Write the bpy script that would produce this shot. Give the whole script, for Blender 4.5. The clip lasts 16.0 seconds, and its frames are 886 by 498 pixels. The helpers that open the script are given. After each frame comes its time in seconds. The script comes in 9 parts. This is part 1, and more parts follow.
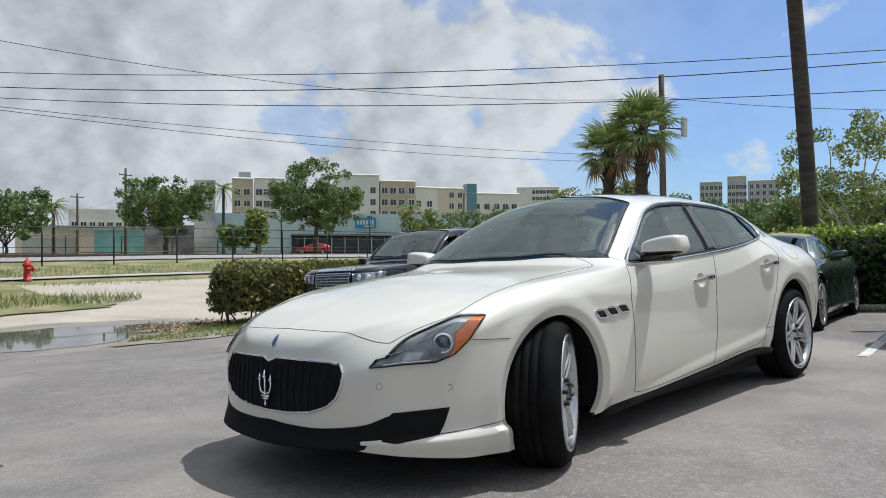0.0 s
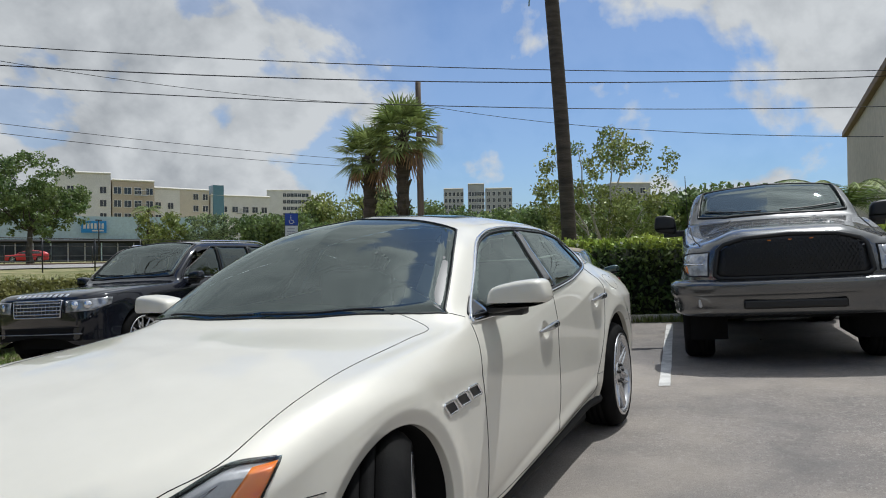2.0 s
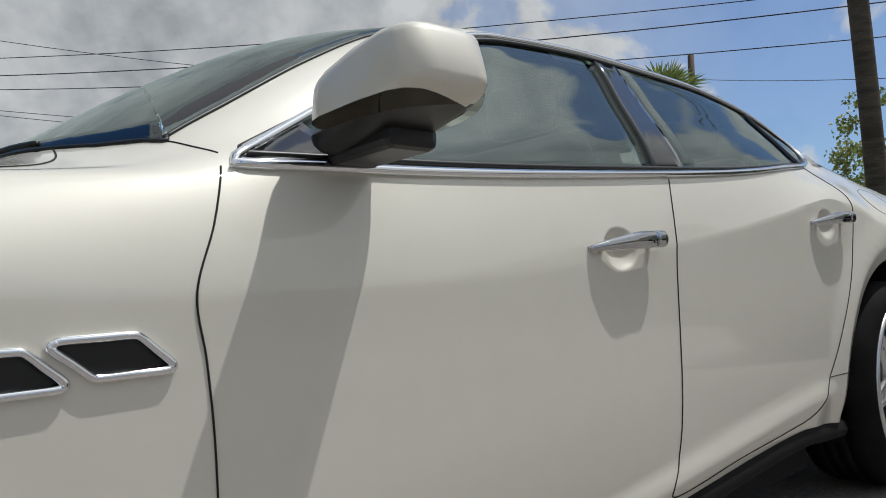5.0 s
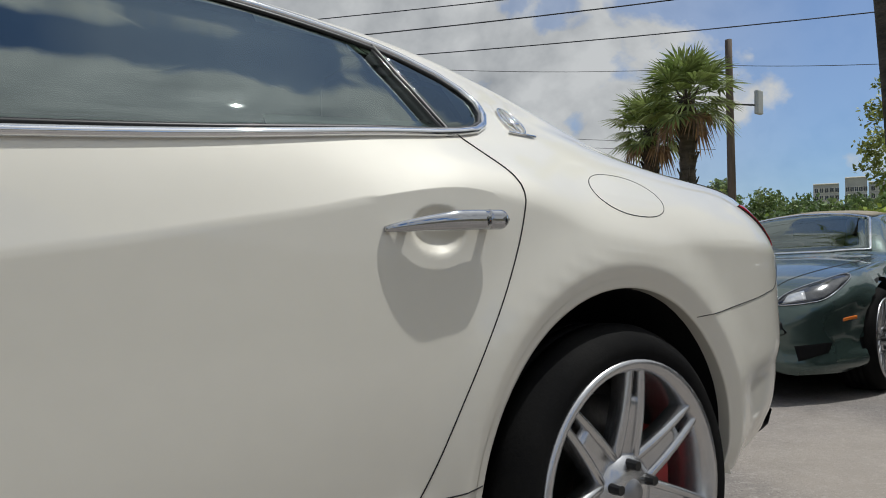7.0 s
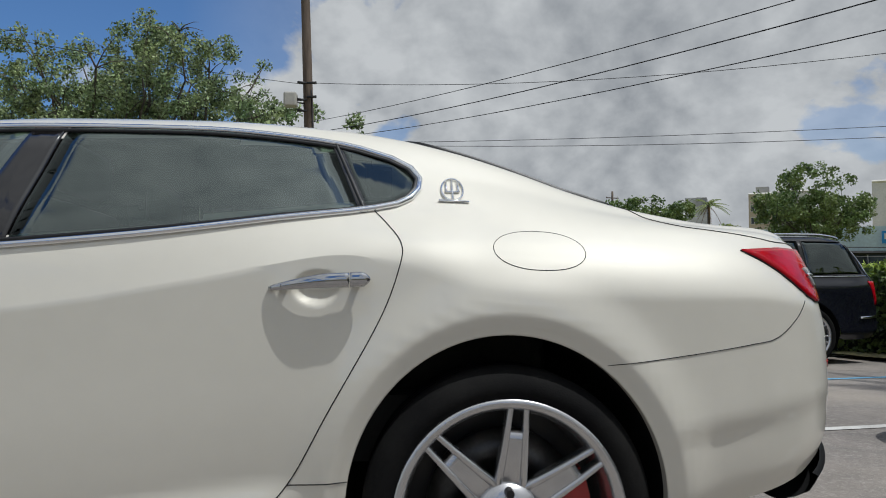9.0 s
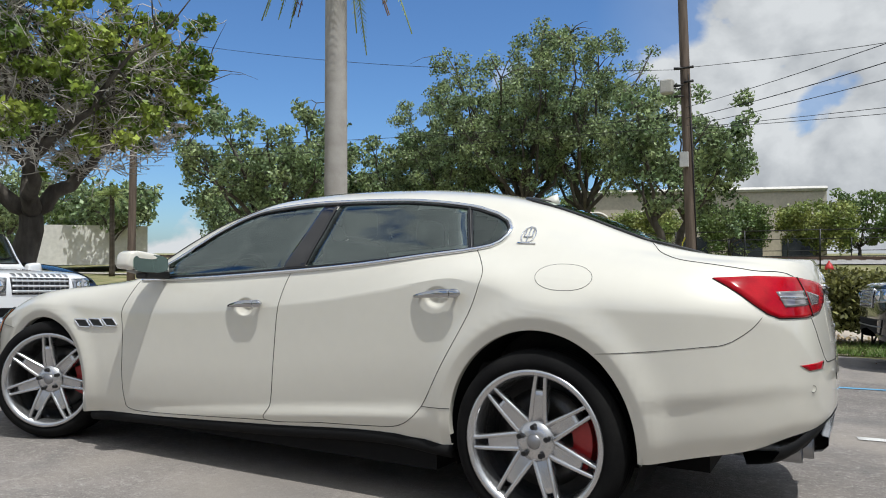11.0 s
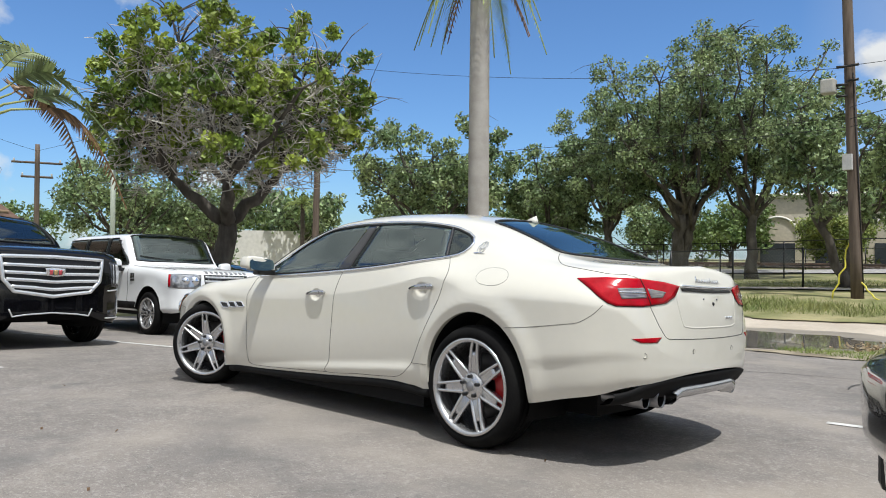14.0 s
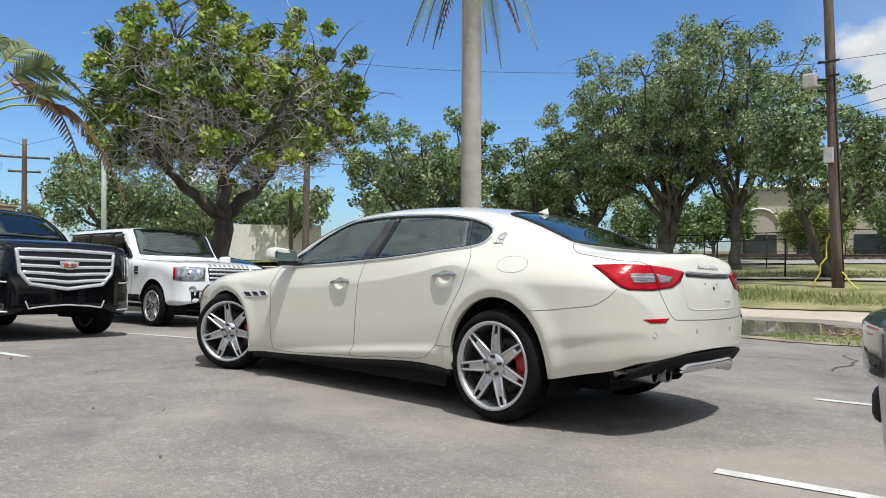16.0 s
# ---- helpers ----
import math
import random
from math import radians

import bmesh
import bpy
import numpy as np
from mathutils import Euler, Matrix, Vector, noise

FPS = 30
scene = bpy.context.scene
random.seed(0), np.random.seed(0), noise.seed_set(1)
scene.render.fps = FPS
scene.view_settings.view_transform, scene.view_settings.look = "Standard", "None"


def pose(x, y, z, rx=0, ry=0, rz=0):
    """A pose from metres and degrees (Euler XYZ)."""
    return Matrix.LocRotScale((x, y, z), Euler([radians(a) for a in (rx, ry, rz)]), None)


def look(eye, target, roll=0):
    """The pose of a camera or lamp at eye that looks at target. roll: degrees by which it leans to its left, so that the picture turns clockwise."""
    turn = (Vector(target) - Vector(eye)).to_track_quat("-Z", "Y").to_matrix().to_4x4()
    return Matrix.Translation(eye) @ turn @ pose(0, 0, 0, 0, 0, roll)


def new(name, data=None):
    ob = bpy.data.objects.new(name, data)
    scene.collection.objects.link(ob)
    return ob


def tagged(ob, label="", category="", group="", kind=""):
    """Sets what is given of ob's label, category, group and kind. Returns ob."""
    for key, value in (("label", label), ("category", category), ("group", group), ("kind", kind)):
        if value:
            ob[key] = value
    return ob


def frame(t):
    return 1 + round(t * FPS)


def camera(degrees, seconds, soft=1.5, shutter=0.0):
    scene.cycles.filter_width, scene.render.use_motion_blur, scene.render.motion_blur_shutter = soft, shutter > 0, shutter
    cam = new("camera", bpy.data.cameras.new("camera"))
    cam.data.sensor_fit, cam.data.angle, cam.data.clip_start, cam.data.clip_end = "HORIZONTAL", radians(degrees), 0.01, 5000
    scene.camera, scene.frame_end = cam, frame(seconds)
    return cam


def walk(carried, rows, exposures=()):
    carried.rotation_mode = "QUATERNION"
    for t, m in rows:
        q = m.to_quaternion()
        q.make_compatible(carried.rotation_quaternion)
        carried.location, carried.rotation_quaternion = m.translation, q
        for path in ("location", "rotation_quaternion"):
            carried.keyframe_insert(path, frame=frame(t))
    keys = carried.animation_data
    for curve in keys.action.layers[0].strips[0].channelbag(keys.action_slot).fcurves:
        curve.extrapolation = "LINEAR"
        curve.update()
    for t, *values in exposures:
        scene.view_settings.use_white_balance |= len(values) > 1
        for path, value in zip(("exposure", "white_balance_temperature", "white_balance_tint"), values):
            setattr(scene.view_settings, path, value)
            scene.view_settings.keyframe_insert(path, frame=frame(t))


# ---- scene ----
cam = camera(64.1, 16.0, 1.0)
PATH = [
    (0, (-4.378, -2.911, 1.054), (-2.964, -1.497, 1.063), -0.1),
    (0.5, (-4.179, -2.601, 1.089), (-2.697, -1.258, 1.1), -0.2),
    (1, (-3.963, -2.301, 1.116), (-2.331, -1.144, 1.13), -0.2),
    (1.5, (-3.756, -2.063, 1.191), (-2.002, -1.103, 1.207), -0.3),
    (2, (-3.398, -1.903, 1.255), (-1.587, -1.056, 1.269), -0.7),
    (2.5, (-3.004, -1.794, 1.217), (-1.193, -0.946, 1.228), -0.8),
    (3, (-2.629, -1.722, 1.073), (-0.818, -0.874, 1.092), -1.0),
    (3.5, (-2.262, -1.705, 0.966), (-0.504, -0.751, 0.992), -1.3),
    (3.7, (-2.129, -1.7, 0.919), (-0.427, -0.65, 0.945), -1.1),
    (5.8, (-0.635, -1.750, 0.836), (0.592, -0.175, 0.880), -1.2),
    (6, (-0.474, -1.760, 0.858), (0.764, -0.189, 0.886), -1.0),
    (6.5, (-0.014, -1.805, 0.861), (1.191, -0.210, 0.909), -1.3),
    (7, (0.366, -1.873, 0.898), (1.572, -0.278, 0.932), -0.2),
    (7.5, (0.750, -1.988, 0.947), (1.855, -0.321, 0.972), 0.1),
    (8, (1.042, -2.059, 0.942), (1.883, -0.244, 0.982), -0.3),
    (8.5, (1.206, -2.249, 0.971), (1.655, -0.301, 1.035), -0.1),
    (9, (1.321, -2.603, 0.988), (1.443, -0.608, 1.057), 0.0),
    (9.5, (1.534, -2.940, 1.029), (1.358, -0.949, 1.087), 0.0),
    (10, (1.846, -3.228, 1.087), (1.351, -1.291, 1.137), -0.1),
    (10.2, (1.990, -3.292, 1.112), (1.395, -1.384, 1.161), 0.0),
    (12.3, (3.604, -3.69, 1.147), (2.144, -2.323, 1.168), -0.3),
    (12.5, (3.746, -3.716, 1.147), (2.24, -2.401, 1.183), -0.1),
    (13, (4.051, -3.784, 1.196), (2.518, -2.5, 1.216), -0.0),
    (13.5, (4.207, -3.845, 1.198), (2.686, -2.547, 1.212), 0.2),
    (14, (4.282, -3.994, 1.157), (2.903, -2.546, 1.179), 0.5),
    (14.5, (4.344, -4.198, 1.172), (3.152, -2.592, 1.193), 0.5),
    (15, (4.346, -4.341, 1.156), (3.17, -2.724, 1.17), 0.5),
    (15.5, (4.336, -4.42, 1.144), (3.082, -2.862, 1.155), 0.4),
    (16, (4.34, -4.416, 1.134), (2.993, -2.937, 1.137), 0.2),
]
walk(cam, [(t, look(eye, target, lean)) for t, eye, target, lean in PATH], [(0, -0.21, 5950, 8), (1.5, -0.30, 6050, 8), (2.5, -0.48, 6120, 8), (3.7, -0.47, 6150, 8), (5.8, -0.56, 6250, 8), (6.6, -0.56, 6250, 8), (7.6, -0.54, 6250, 8), (8.5, -0.62, 6180, 8), (9.5, -0.50, 6120, 8), (10.2, -0.38, 6120, 8), (12.5, 0.00, 6280, 8), (16, 0.00, 6200, 8)])

# ---- sky and sun ----
SUN_DIR = Vector((0.38, -0.15, 1.0)).normalized()
world = bpy.data.worlds.new("sky")
scene.world = world
world.use_nodes = True
wn, wl = world.node_tree.nodes, world.node_tree.links
wn.clear()


def wnode(kind, **values):
    n = wn.new(kind)
    for k, v in values.items():
        n.inputs[k].default_value = v
    return n


sky = wn.new("ShaderNodeTexSky")
sky.sky_type = "NISHITA"
sky.sun_disc = False
sky.sun_elevation = math.asin(SUN_DIR.z)
sky.sun_rotation = math.atan2(SUN_DIR.x, SUN_DIR.y)
sky.air_density, sky.dust_density, sky.ozone_density = 1.0, 0.6, 2.2
coord = wn.new("ShaderNodeTexCoord")
split = wn.new("ShaderNodeSeparateXYZ")
wl.new(coord.outputs["Generated"], split.inputs[0])


def wmath(op, a, b=0.0):
    n = wn.new("ShaderNodeMath")
    n.operation = op
    for i, v in enumerate((a, b)):
        if isinstance(v, (int, float)):
            n.inputs[i].default_value = v
        else:
            wl.new(v, n.inputs[i])
    return n.outputs[0]


up = wmath("MAXIMUM", split.outputs["Z"], 0.0)
lift = wmath("ADD", wmath("MULTIPLY", up, 0.45), 0.36)
join = wn.new("ShaderNodeCombineXYZ")
wl.new(wmath("DIVIDE", split.outputs["X"], lift), join.inputs[0])
wl.new(wmath("DIVIDE", split.outputs["Y"], lift), join.inputs[1])
def sky_noise(offset, **values):
    n = wnode("ShaderNodeTexNoise", **values)
    o = wn.new("ShaderNodeVectorMath")
    o.operation = "ADD"
    o.inputs[1].default_value = offset
    wl.new(join.outputs[0], o.inputs[0])
    wl.new(o.outputs[0], n.inputs["Vector"])
    return n.outputs["Fac"]


puffs = sky_noise((0, 0, 0), Scale=1.9, Detail=9.0, Roughness=0.52, Distortion=0.12)
sunward = sky_noise((0.055 * SUN_DIR.x / 0.41, 0.055 * SUN_DIR.y / 0.41, 0.03), Scale=1.9, Detail=6.0, Roughness=0.55, Distortion=0.12)
banks = sky_noise((7.3, 2.1, 0.0), Scale=0.6, Detail=3.0, Roughness=0.5)
# one cloud bank lies across the street, the sky clears to both ends of it
flat = wmath("SQRT", wmath("ADD", wmath("ADD", wmath("MULTIPLY", split.outputs["X"], split.outputs["X"]), wmath("MULTIPLY", split.outputs["Y"], split.outputs["Y"])), 0.02))


def toward(degrees):
    return wmath("DIVIDE", wmath("ADD", wmath("MULTIPLY", split.outputs["X"], math.cos(radians(degrees))), wmath("MULTIPLY", split.outputs["Y"], math.sin(radians(degrees)))), flat)


bank = wmath("MAXIMUM", wmath("MINIMUM", wmath("MULTIPLY", wmath("ADD", toward(66), -0.775), 1.3), 0.235), -0.075)
clear = wmath("MULTIPLY", wmath("MAXIMUM", wmath("ADD", toward(146), -0.66), 0.0), -0.55)
# low cumulus all round the horizon, broken cloud overhead and behind the other row of cars
low_ = wmath("MULTIPLY", wmath("MAXIMUM", wmath("SUBTRACT", 0.15, split.outputs["Z"]), 0.0), 1.0)
behind = wmath("MULTIPLY", wmath("MULTIPLY", wmath("MAXIMUM", wmath("ADD", toward(212), -0.2), 0.0), wmath("MINIMUM", wmath("MULTIPLY", up, 2.2), 1.0)), 0.24)
above = wmath("MULTIPLY", wmath("MINIMUM", wmath("MAXIMUM", wmath("ADD", split.outputs["Z"], -0.55), 0.0), 0.3), 0.45)
gap_ = wmath("MULTIPLY", wmath("MAXIMUM", wmath("ADD", toward(20), -0.86), 0.0), -1.5)
amount = wmath("ADD", wmath("ADD", wmath("MULTIPLY", puffs, 1.35), wmath("MULTIPLY", banks, 0.55)), wmath("ADD", wmath("ADD", wmath("ADD", wmath("ADD", bank, clear), wmath("MULTIPLY", wmath("MAXIMUM", wmath("ADD", toward(-35), -0.35), 0.0), 0.42)), wmath("ADD", wmath("ADD", low_, above), wmath("ADD", behind, gap_))), -0.32))
cover = wn.new("ShaderNodeValToRGB")
cover.color_ramp.elements[0].position, cover.color_ramp.elements[1].position = 0.585, 0.675
wl.new(amount, cover.inputs[0])
# the sunward flanks of the clouds are bright, their thick middles grey
body = wmath("ADD", wmath("MULTIPLY", wmath("SUBTRACT", puffs, sunward), 3.6), wmath("ADD", wmath("MULTIPLY", wmath("ADD", amount, -0.66), -0.55), 0.72))
shade = wn.new("ShaderNodeValToRGB")
shade.color_ramp.elements[0].position, shade.color_ramp.elements[0].color = 0.12, (5.8, 6.05, 6.4, 1)
shade.color_ramp.elements[1].position, shade.color_ramp.elements[1].color = 0.88, (12.4, 12.4, 12.3, 1)
wl.new(body, shade.inputs[0])
# clouds close to the sun scatter more of its light
aim = wn.new("ShaderNodeVectorMath")
aim.operation = "DOT_PRODUCT"
aim.inputs[1].default_value = SUN_DIR
wl.new(coord.outputs["Generated"], aim.inputs[0])
halo = wmath("ADD", wmath("MULTIPLY", wmath("POWER", wmath("MAXIMUM", aim.outputs["Value"], 0.0), 9.0), 1.3), 0.95)
lit = wn.new("ShaderNodeVectorMath")
lit.operation = "SCALE"
wl.new(shade.outputs[0], lit.inputs[0])
wl.new(halo, lit.inputs["Scale"])
blend = wn.new("ShaderNodeMix")
blend.data_type = "RGBA"
# a thin veil pales the gaps in the bank
veil = wmath("MINIMUM", wmath("MAXIMUM", wmath("MULTIPLY", wmath("ADD", toward(62), -0.70), 2.2), 0.0), 0.55)
thin_ = wmath("MINIMUM", wmath("MAXIMUM", wmath("ADD", toward(18), -0.60), 0.0), 0.20)
wl.new(wmath("MAXIMUM", cover.outputs[0], wmath("MAXIMUM", veil, thin_)), blend.inputs[0])
tone = wn.new("ShaderNodeMix")
tone.data_type, tone.blend_type = "RGBA", "MULTIPLY"
tone.inputs[0].default_value = 1.0
tone.inputs[7].default_value = (1.24, 1.64, 2.10, 1)
wl.new(sky.outputs[0], tone.inputs[6])
wl.new(tone.outputs[2], blend.inputs[6])
wl.new(lit.outputs[0], blend.inputs[7])
back = wnode("ShaderNodeBackground", Strength=0.07)
wl.new(blend.outputs[2], back.inputs[0])
wl.new(back.outputs[0], wn.new("ShaderNodeOutputWorld").inputs[0])

sun = new("sun", bpy.data.lights.new("sun", "SUN"))
sun.data.energy, sun.data.angle, sun.data.color = 4.3, radians(0.55), (1.0, 0.965, 0.91)
sun.matrix_world = look((0, 0, 40), Vector((0, 0, 40)) - SUN_DIR)

# ---- materials ----
MATS = {}


def mat(name, c, c2=None, scale=2.0, rough=0.6, metal=0.0, bump=0.0, bscale=60.0, coat=0.0, spec=0.5, vary=0.12, glow=None, island=0.0, stretch=None):
    """A surface of two mixed tones with fine grain, and relief of bump metres."""
    if name in MATS:
        return MATS[name]
    m = bpy.data.materials.new(name)
    m.use_nodes = True
    nt = m.node_tree
    nodes, links = nt.nodes, nt.links
    b = nodes["Principled BSDF"]
    b.inputs["Roughness"].default_value = rough
    b.inputs["Metallic"].default_value = metal
    b.inputs["Coat Weight"].default_value = coat
    b.inputs["Coat Roughness"].default_value = 0.03
    b.inputs["Specular IOR Level"].default_value = spec
    c2 = c2 or tuple(min(1, v * (1 + vary)) for v in c)
    tc = nodes.new("ShaderNodeTexCoord")
    vec = tc.outputs["Object"]
    if stretch:
        mp = nodes.new("ShaderNodeMapping")
        mp.inputs["Scale"].default_value = stretch
        links.new(vec, mp.inputs[0])
        vec = mp.outputs[0]
    n1 = nodes.new("ShaderNodeTexNoise")
    n1.inputs["Scale"].default_value, n1.inputs["Detail"].default_value = scale, 7
    links.new(vec, n1.inputs["Vector"])
    r1 = nodes.new("ShaderNodeValToRGB")
    r1.color_ramp.elements[0].position, r1.color_ramp.elements[0].color = 0.36, (*c, 1)
    r1.color_ramp.elements[1].position, r1.color_ramp.elements[1].color = 0.64, (*c2, 1)
    links.new(n1.outputs["Fac"], r1.inputs[0])
    n2 = nodes.new("ShaderNodeTexNoise")
    n2.inputs["Scale"].default_value, n2.inputs["Detail"].default_value = scale * 14, 4
    links.new(vec, n2.inputs["Vector"])
    hs = nodes.new("ShaderNodeHueSaturation")
    mr = nodes.new("ShaderNodeMapRange")
    mr.inputs[1].default_value, mr.inputs[2].default_value = 0.25, 0.75
    mr.inputs[3].default_value, mr.inputs[4].default_value = 1 - vary, 1 + vary
    links.new(n2.outputs["Fac"], mr.inputs[0])
    links.new(r1.outputs[0], hs.inputs["Color"])
    value = mr.outputs[0]
    if island:
        geo = nodes.new("ShaderNodeNewGeometry")
        mi = nodes.new("ShaderNodeMapRange")
        mi.inputs[3].default_value, mi.inputs[4].default_value = 1 - island, 1 + island
        links.new(geo.outputs["Random Per Island"], mi.inputs[0])
        mu = nodes.new("ShaderNodeMath")
        mu.operation = "MULTIPLY"
        links.new(value, mu.inputs[0])
        links.new(mi.outputs[0], mu.inputs[1])
        value = mu.outputs[0]
    links.new(value, hs.inputs["Value"])
    links.new(hs.outputs[0], b.inputs["Base Color"])
    if bump:
        n3 = nodes.new("ShaderNodeTexNoise")
        n3.inputs["Scale"].default_value, n3.inputs["Detail"].default_value = bscale, 5
        links.new(vec, n3.inputs["Vector"])
        bp = nodes.new("ShaderNodeBump")
        bp.inputs["Distance"].default_value = bump
        bp.inputs["Strength"].default_value = 0.8
        links.new(n3.outputs["Fac"], bp.inputs["Height"])
        links.new(bp.outputs[0], b.inputs["Normal"])
    if glow:
        b.inputs["Emission Color"].default_value = (*c, 1)
        b.inputs["Emission Strength"].default_value = glow
    MATS[name] = m
    return m


def glass(name, tint, through_it, ior=2.7):
    """Tinted car glass: a gloss coat over a see-through tint."""
    m = bpy.data.materials.new(name)
    m.use_nodes = True
    nodes, links = m.node_tree.nodes, m.node_tree.links
    nodes.clear()
    out = nodes.new("ShaderNodeOutputMaterial")
    tr = nodes.new("ShaderNodeBsdfTransparent")
    tr.inputs[0].default_value = (*[v * through_it for v in tint], 1)
    gl = nodes.new("ShaderNodeBsdfGlossy")
    gl.inputs["Roughness"].default_value = 0.012
    gl.inputs[0].default_value = (0.86, 0.97, 0.93, 1)
    fr = nodes.new("ShaderNodeFresnel")
    fr.inputs[0].default_value = ior
    mx = nodes.new("ShaderNodeMixShader")
    links.new(fr.outputs[0], mx.inputs[0])
    links.new(tr.outputs[0], mx.inputs[1])
    links.new(gl.outputs[0], mx.inputs[2])
    links.new(mx.outputs[0], out.inputs[0])
    MATS[name] = m
    return m


PAINT_W = mat("pearl_white_paint", (0.682, 0.655, 0.578), (0.692, 0.665, 0.588), scale=1.2, rough=0.5, metal=0.1, spec=0.2, coat=1.0, vary=0.012)
PAINT_K = mat("black_paint", (0.003, 0.003, 0.004), spec=0.05, rough=0.2, coat=0.7, vary=0.1)
PAINT_N = mat("dark_blue_black_paint", (0.008, 0.009, 0.014), spec=0.1, rough=0.2, coat=1.0, vary=0.1)
PAINT_G = mat("dark_green_paint", (0.055, 0.090, 0.080), (0.066, 0.102, 0.091), rough=0.25, metal=0.5, coat=1.0, vary=0.05)
PAINT_S = mat("grey_metal_paint", (0.115, 0.117, 0.119), (0.135, 0.137, 0.139), rough=0.26, metal=0.85, coat=1.0, vary=0.05)
PAINT_L = mat("clean_white_paint", (0.80, 0.81, 0.82), rough=0.3, coat=1.0, vary=0.012)
PAINT_R = mat("red_paint", (0.45, 0.015, 0.02), rough=0.3, coat=1.0)
CHROME = mat("chrome", (0.82, 0.83, 0.85), rough=0.06, metal=1.0, vary=0.03)
SATIN = mat("satin_chrome", (0.86, 0.87, 0.88), rough=0.30, metal=0.85, vary=0.04)
# chrome darkened in its base colour for the dark ground the handles mirror
CHROME_D = mat("darkened_chrome", (0.50, 0.505, 0.52), rough=0.06, metal=1.0, vary=0.03)
ALLOY = mat("silver_alloy", (0.55, 0.55, 0.56), rough=0.27, metal=0.9, vary=0.05, coat=0.4)
ALLOY_D = mat("grey_alloy", (0.30, 0.30, 0.31), rough=0.35, metal=0.85, vary=0.05)
STEEL = mat("brake_steel", (0.07, 0.068, 0.065), (0.11, 0.105, 0.10), scale=8, rough=0.4, metal=0.9)
RUBBER = mat("tyre_rubber", (0.006, 0.006, 0.0064), (0.012, 0.0118, 0.0115), scale=6, spec=0.08, rough=0.8, bump=0.001, bscale=180)
TRIM = mat("black_trim", (0.006, 0.006, 0.0065), rough=0.42, vary=0.2)
TRIM_M = mat("matt_black_plastic", (0.005, 0.005, 0.0054), spec=0.2, rough=0.75, vary=0.2, bump=0.0004, bscale=300)
SEAM = mat("panel_gap", (0.012, 0.012, 0.012), rough=0.9)
CABIN = mat("dark_cabin", (0.022, 0.021, 0.02), rough=0.8, vary=0.2)
LEATHER = mat("tan_leather", (0.30, 0.21, 0.13), scale=9, rough=0.5, bump=0.0006, bscale=90)
LEATHER_D = mat("grey_leather", (0.06, 0.058, 0.056), scale=9, rough=0.5, bump=0.0006, bscale=90)
RED_LENS = mat("red_lens", (0.30, 0.001, 0.007), (0.44, 0.003, 0.012), scale=14, rough=0.12, coat=0.22, spec=0.15)
BADGE_RED = mat("badge_red_enamel", (0.40, 0.06, 0.07), rough=0.2, coat=0.6)
BADGE_GOLD = mat("badge_gold_enamel", (0.50, 0.34, 0.16), rough=0.25, metal=0.4)
LAMP_DARK = mat("dark_lamp_housing", (0.018, 0.019, 0.022), (0.06, 0.062, 0.068), scale=14, rough=0.12, metal=0.3, coat=0.8)
CLEAR_LENS = mat("clear_lens", (0.60, 0.61, 0.62), (0.34, 0.345, 0.355), scale=16, rough=0.12, metal=0.2, coat=1.0)
SMOKE_LENS = mat("lamp_housing", (0.15, 0.155, 0.165), (0.50, 0.51, 0.53), scale=13, rough=0.10, metal=0.55, coat=1.0)
LAMP_IN = mat("lamp_inside", (0.40, 0.40, 0.40), (0.13, 0.13, 0.135), scale=9, rough=0.3, metal=0.25)
LENS_DARK = mat("projector_glass", (0.05, 0.06, 0.08), rough=0.03, spec=0.9, coat=1.0)
GLOSS_K = mat("gloss_black_trim", (0.008, 0.007, 0.008), rough=0.05, coat=0.6)
AMBER = mat("amber_lens", (0.85, 0.20, 0.02), (0.92, 0.27, 0.03), scale=20, rough=0.12, coat=1.0)
TAIL_CLEAR = mat("grey_tail_lens", (0.13, 0.115, 0.12), (0.36, 0.34, 0.34), scale=30, rough=0.12, metal=0.2, coat=1.0, stretch=(0.3, 0.3, 4))
RED_CAL = mat("red_caliper", (0.42, 0.015, 0.015), rough=0.35, coat=0.5)
BLUE_ENAMEL = mat("blue_enamel", (0.03, 0.035, 0.10), rough=0.2, coat=1.0)
GLASS = glass("tinted_glass", (0.80, 0.92, 0.88), 0.42, 2.4)
GLASS_D = glass("dark_tinted_glass", (0.80, 0.93, 0.90), 0.20, 2.0)
GLASS_S = glass("tinted_door_glass", (0.80, 0.97, 0.90), 0.60, 2.5)
MIRROR_G = mat("mirror_silver", (0.42, 0.50, 0.47), rough=0.02, metal=1.0, vary=0.0)
GLASS_C = glass("lamp_glass", (0.97, 0.98, 1.0), 0.97, 1.28)
ASPHALT = mat("worn_asphalt", (0.160, 0.142, 0.128), (0.226, 0.202, 0.184), scale=0.35, rough=0.9, bump=0.006, bscale=110, vary=0.16)


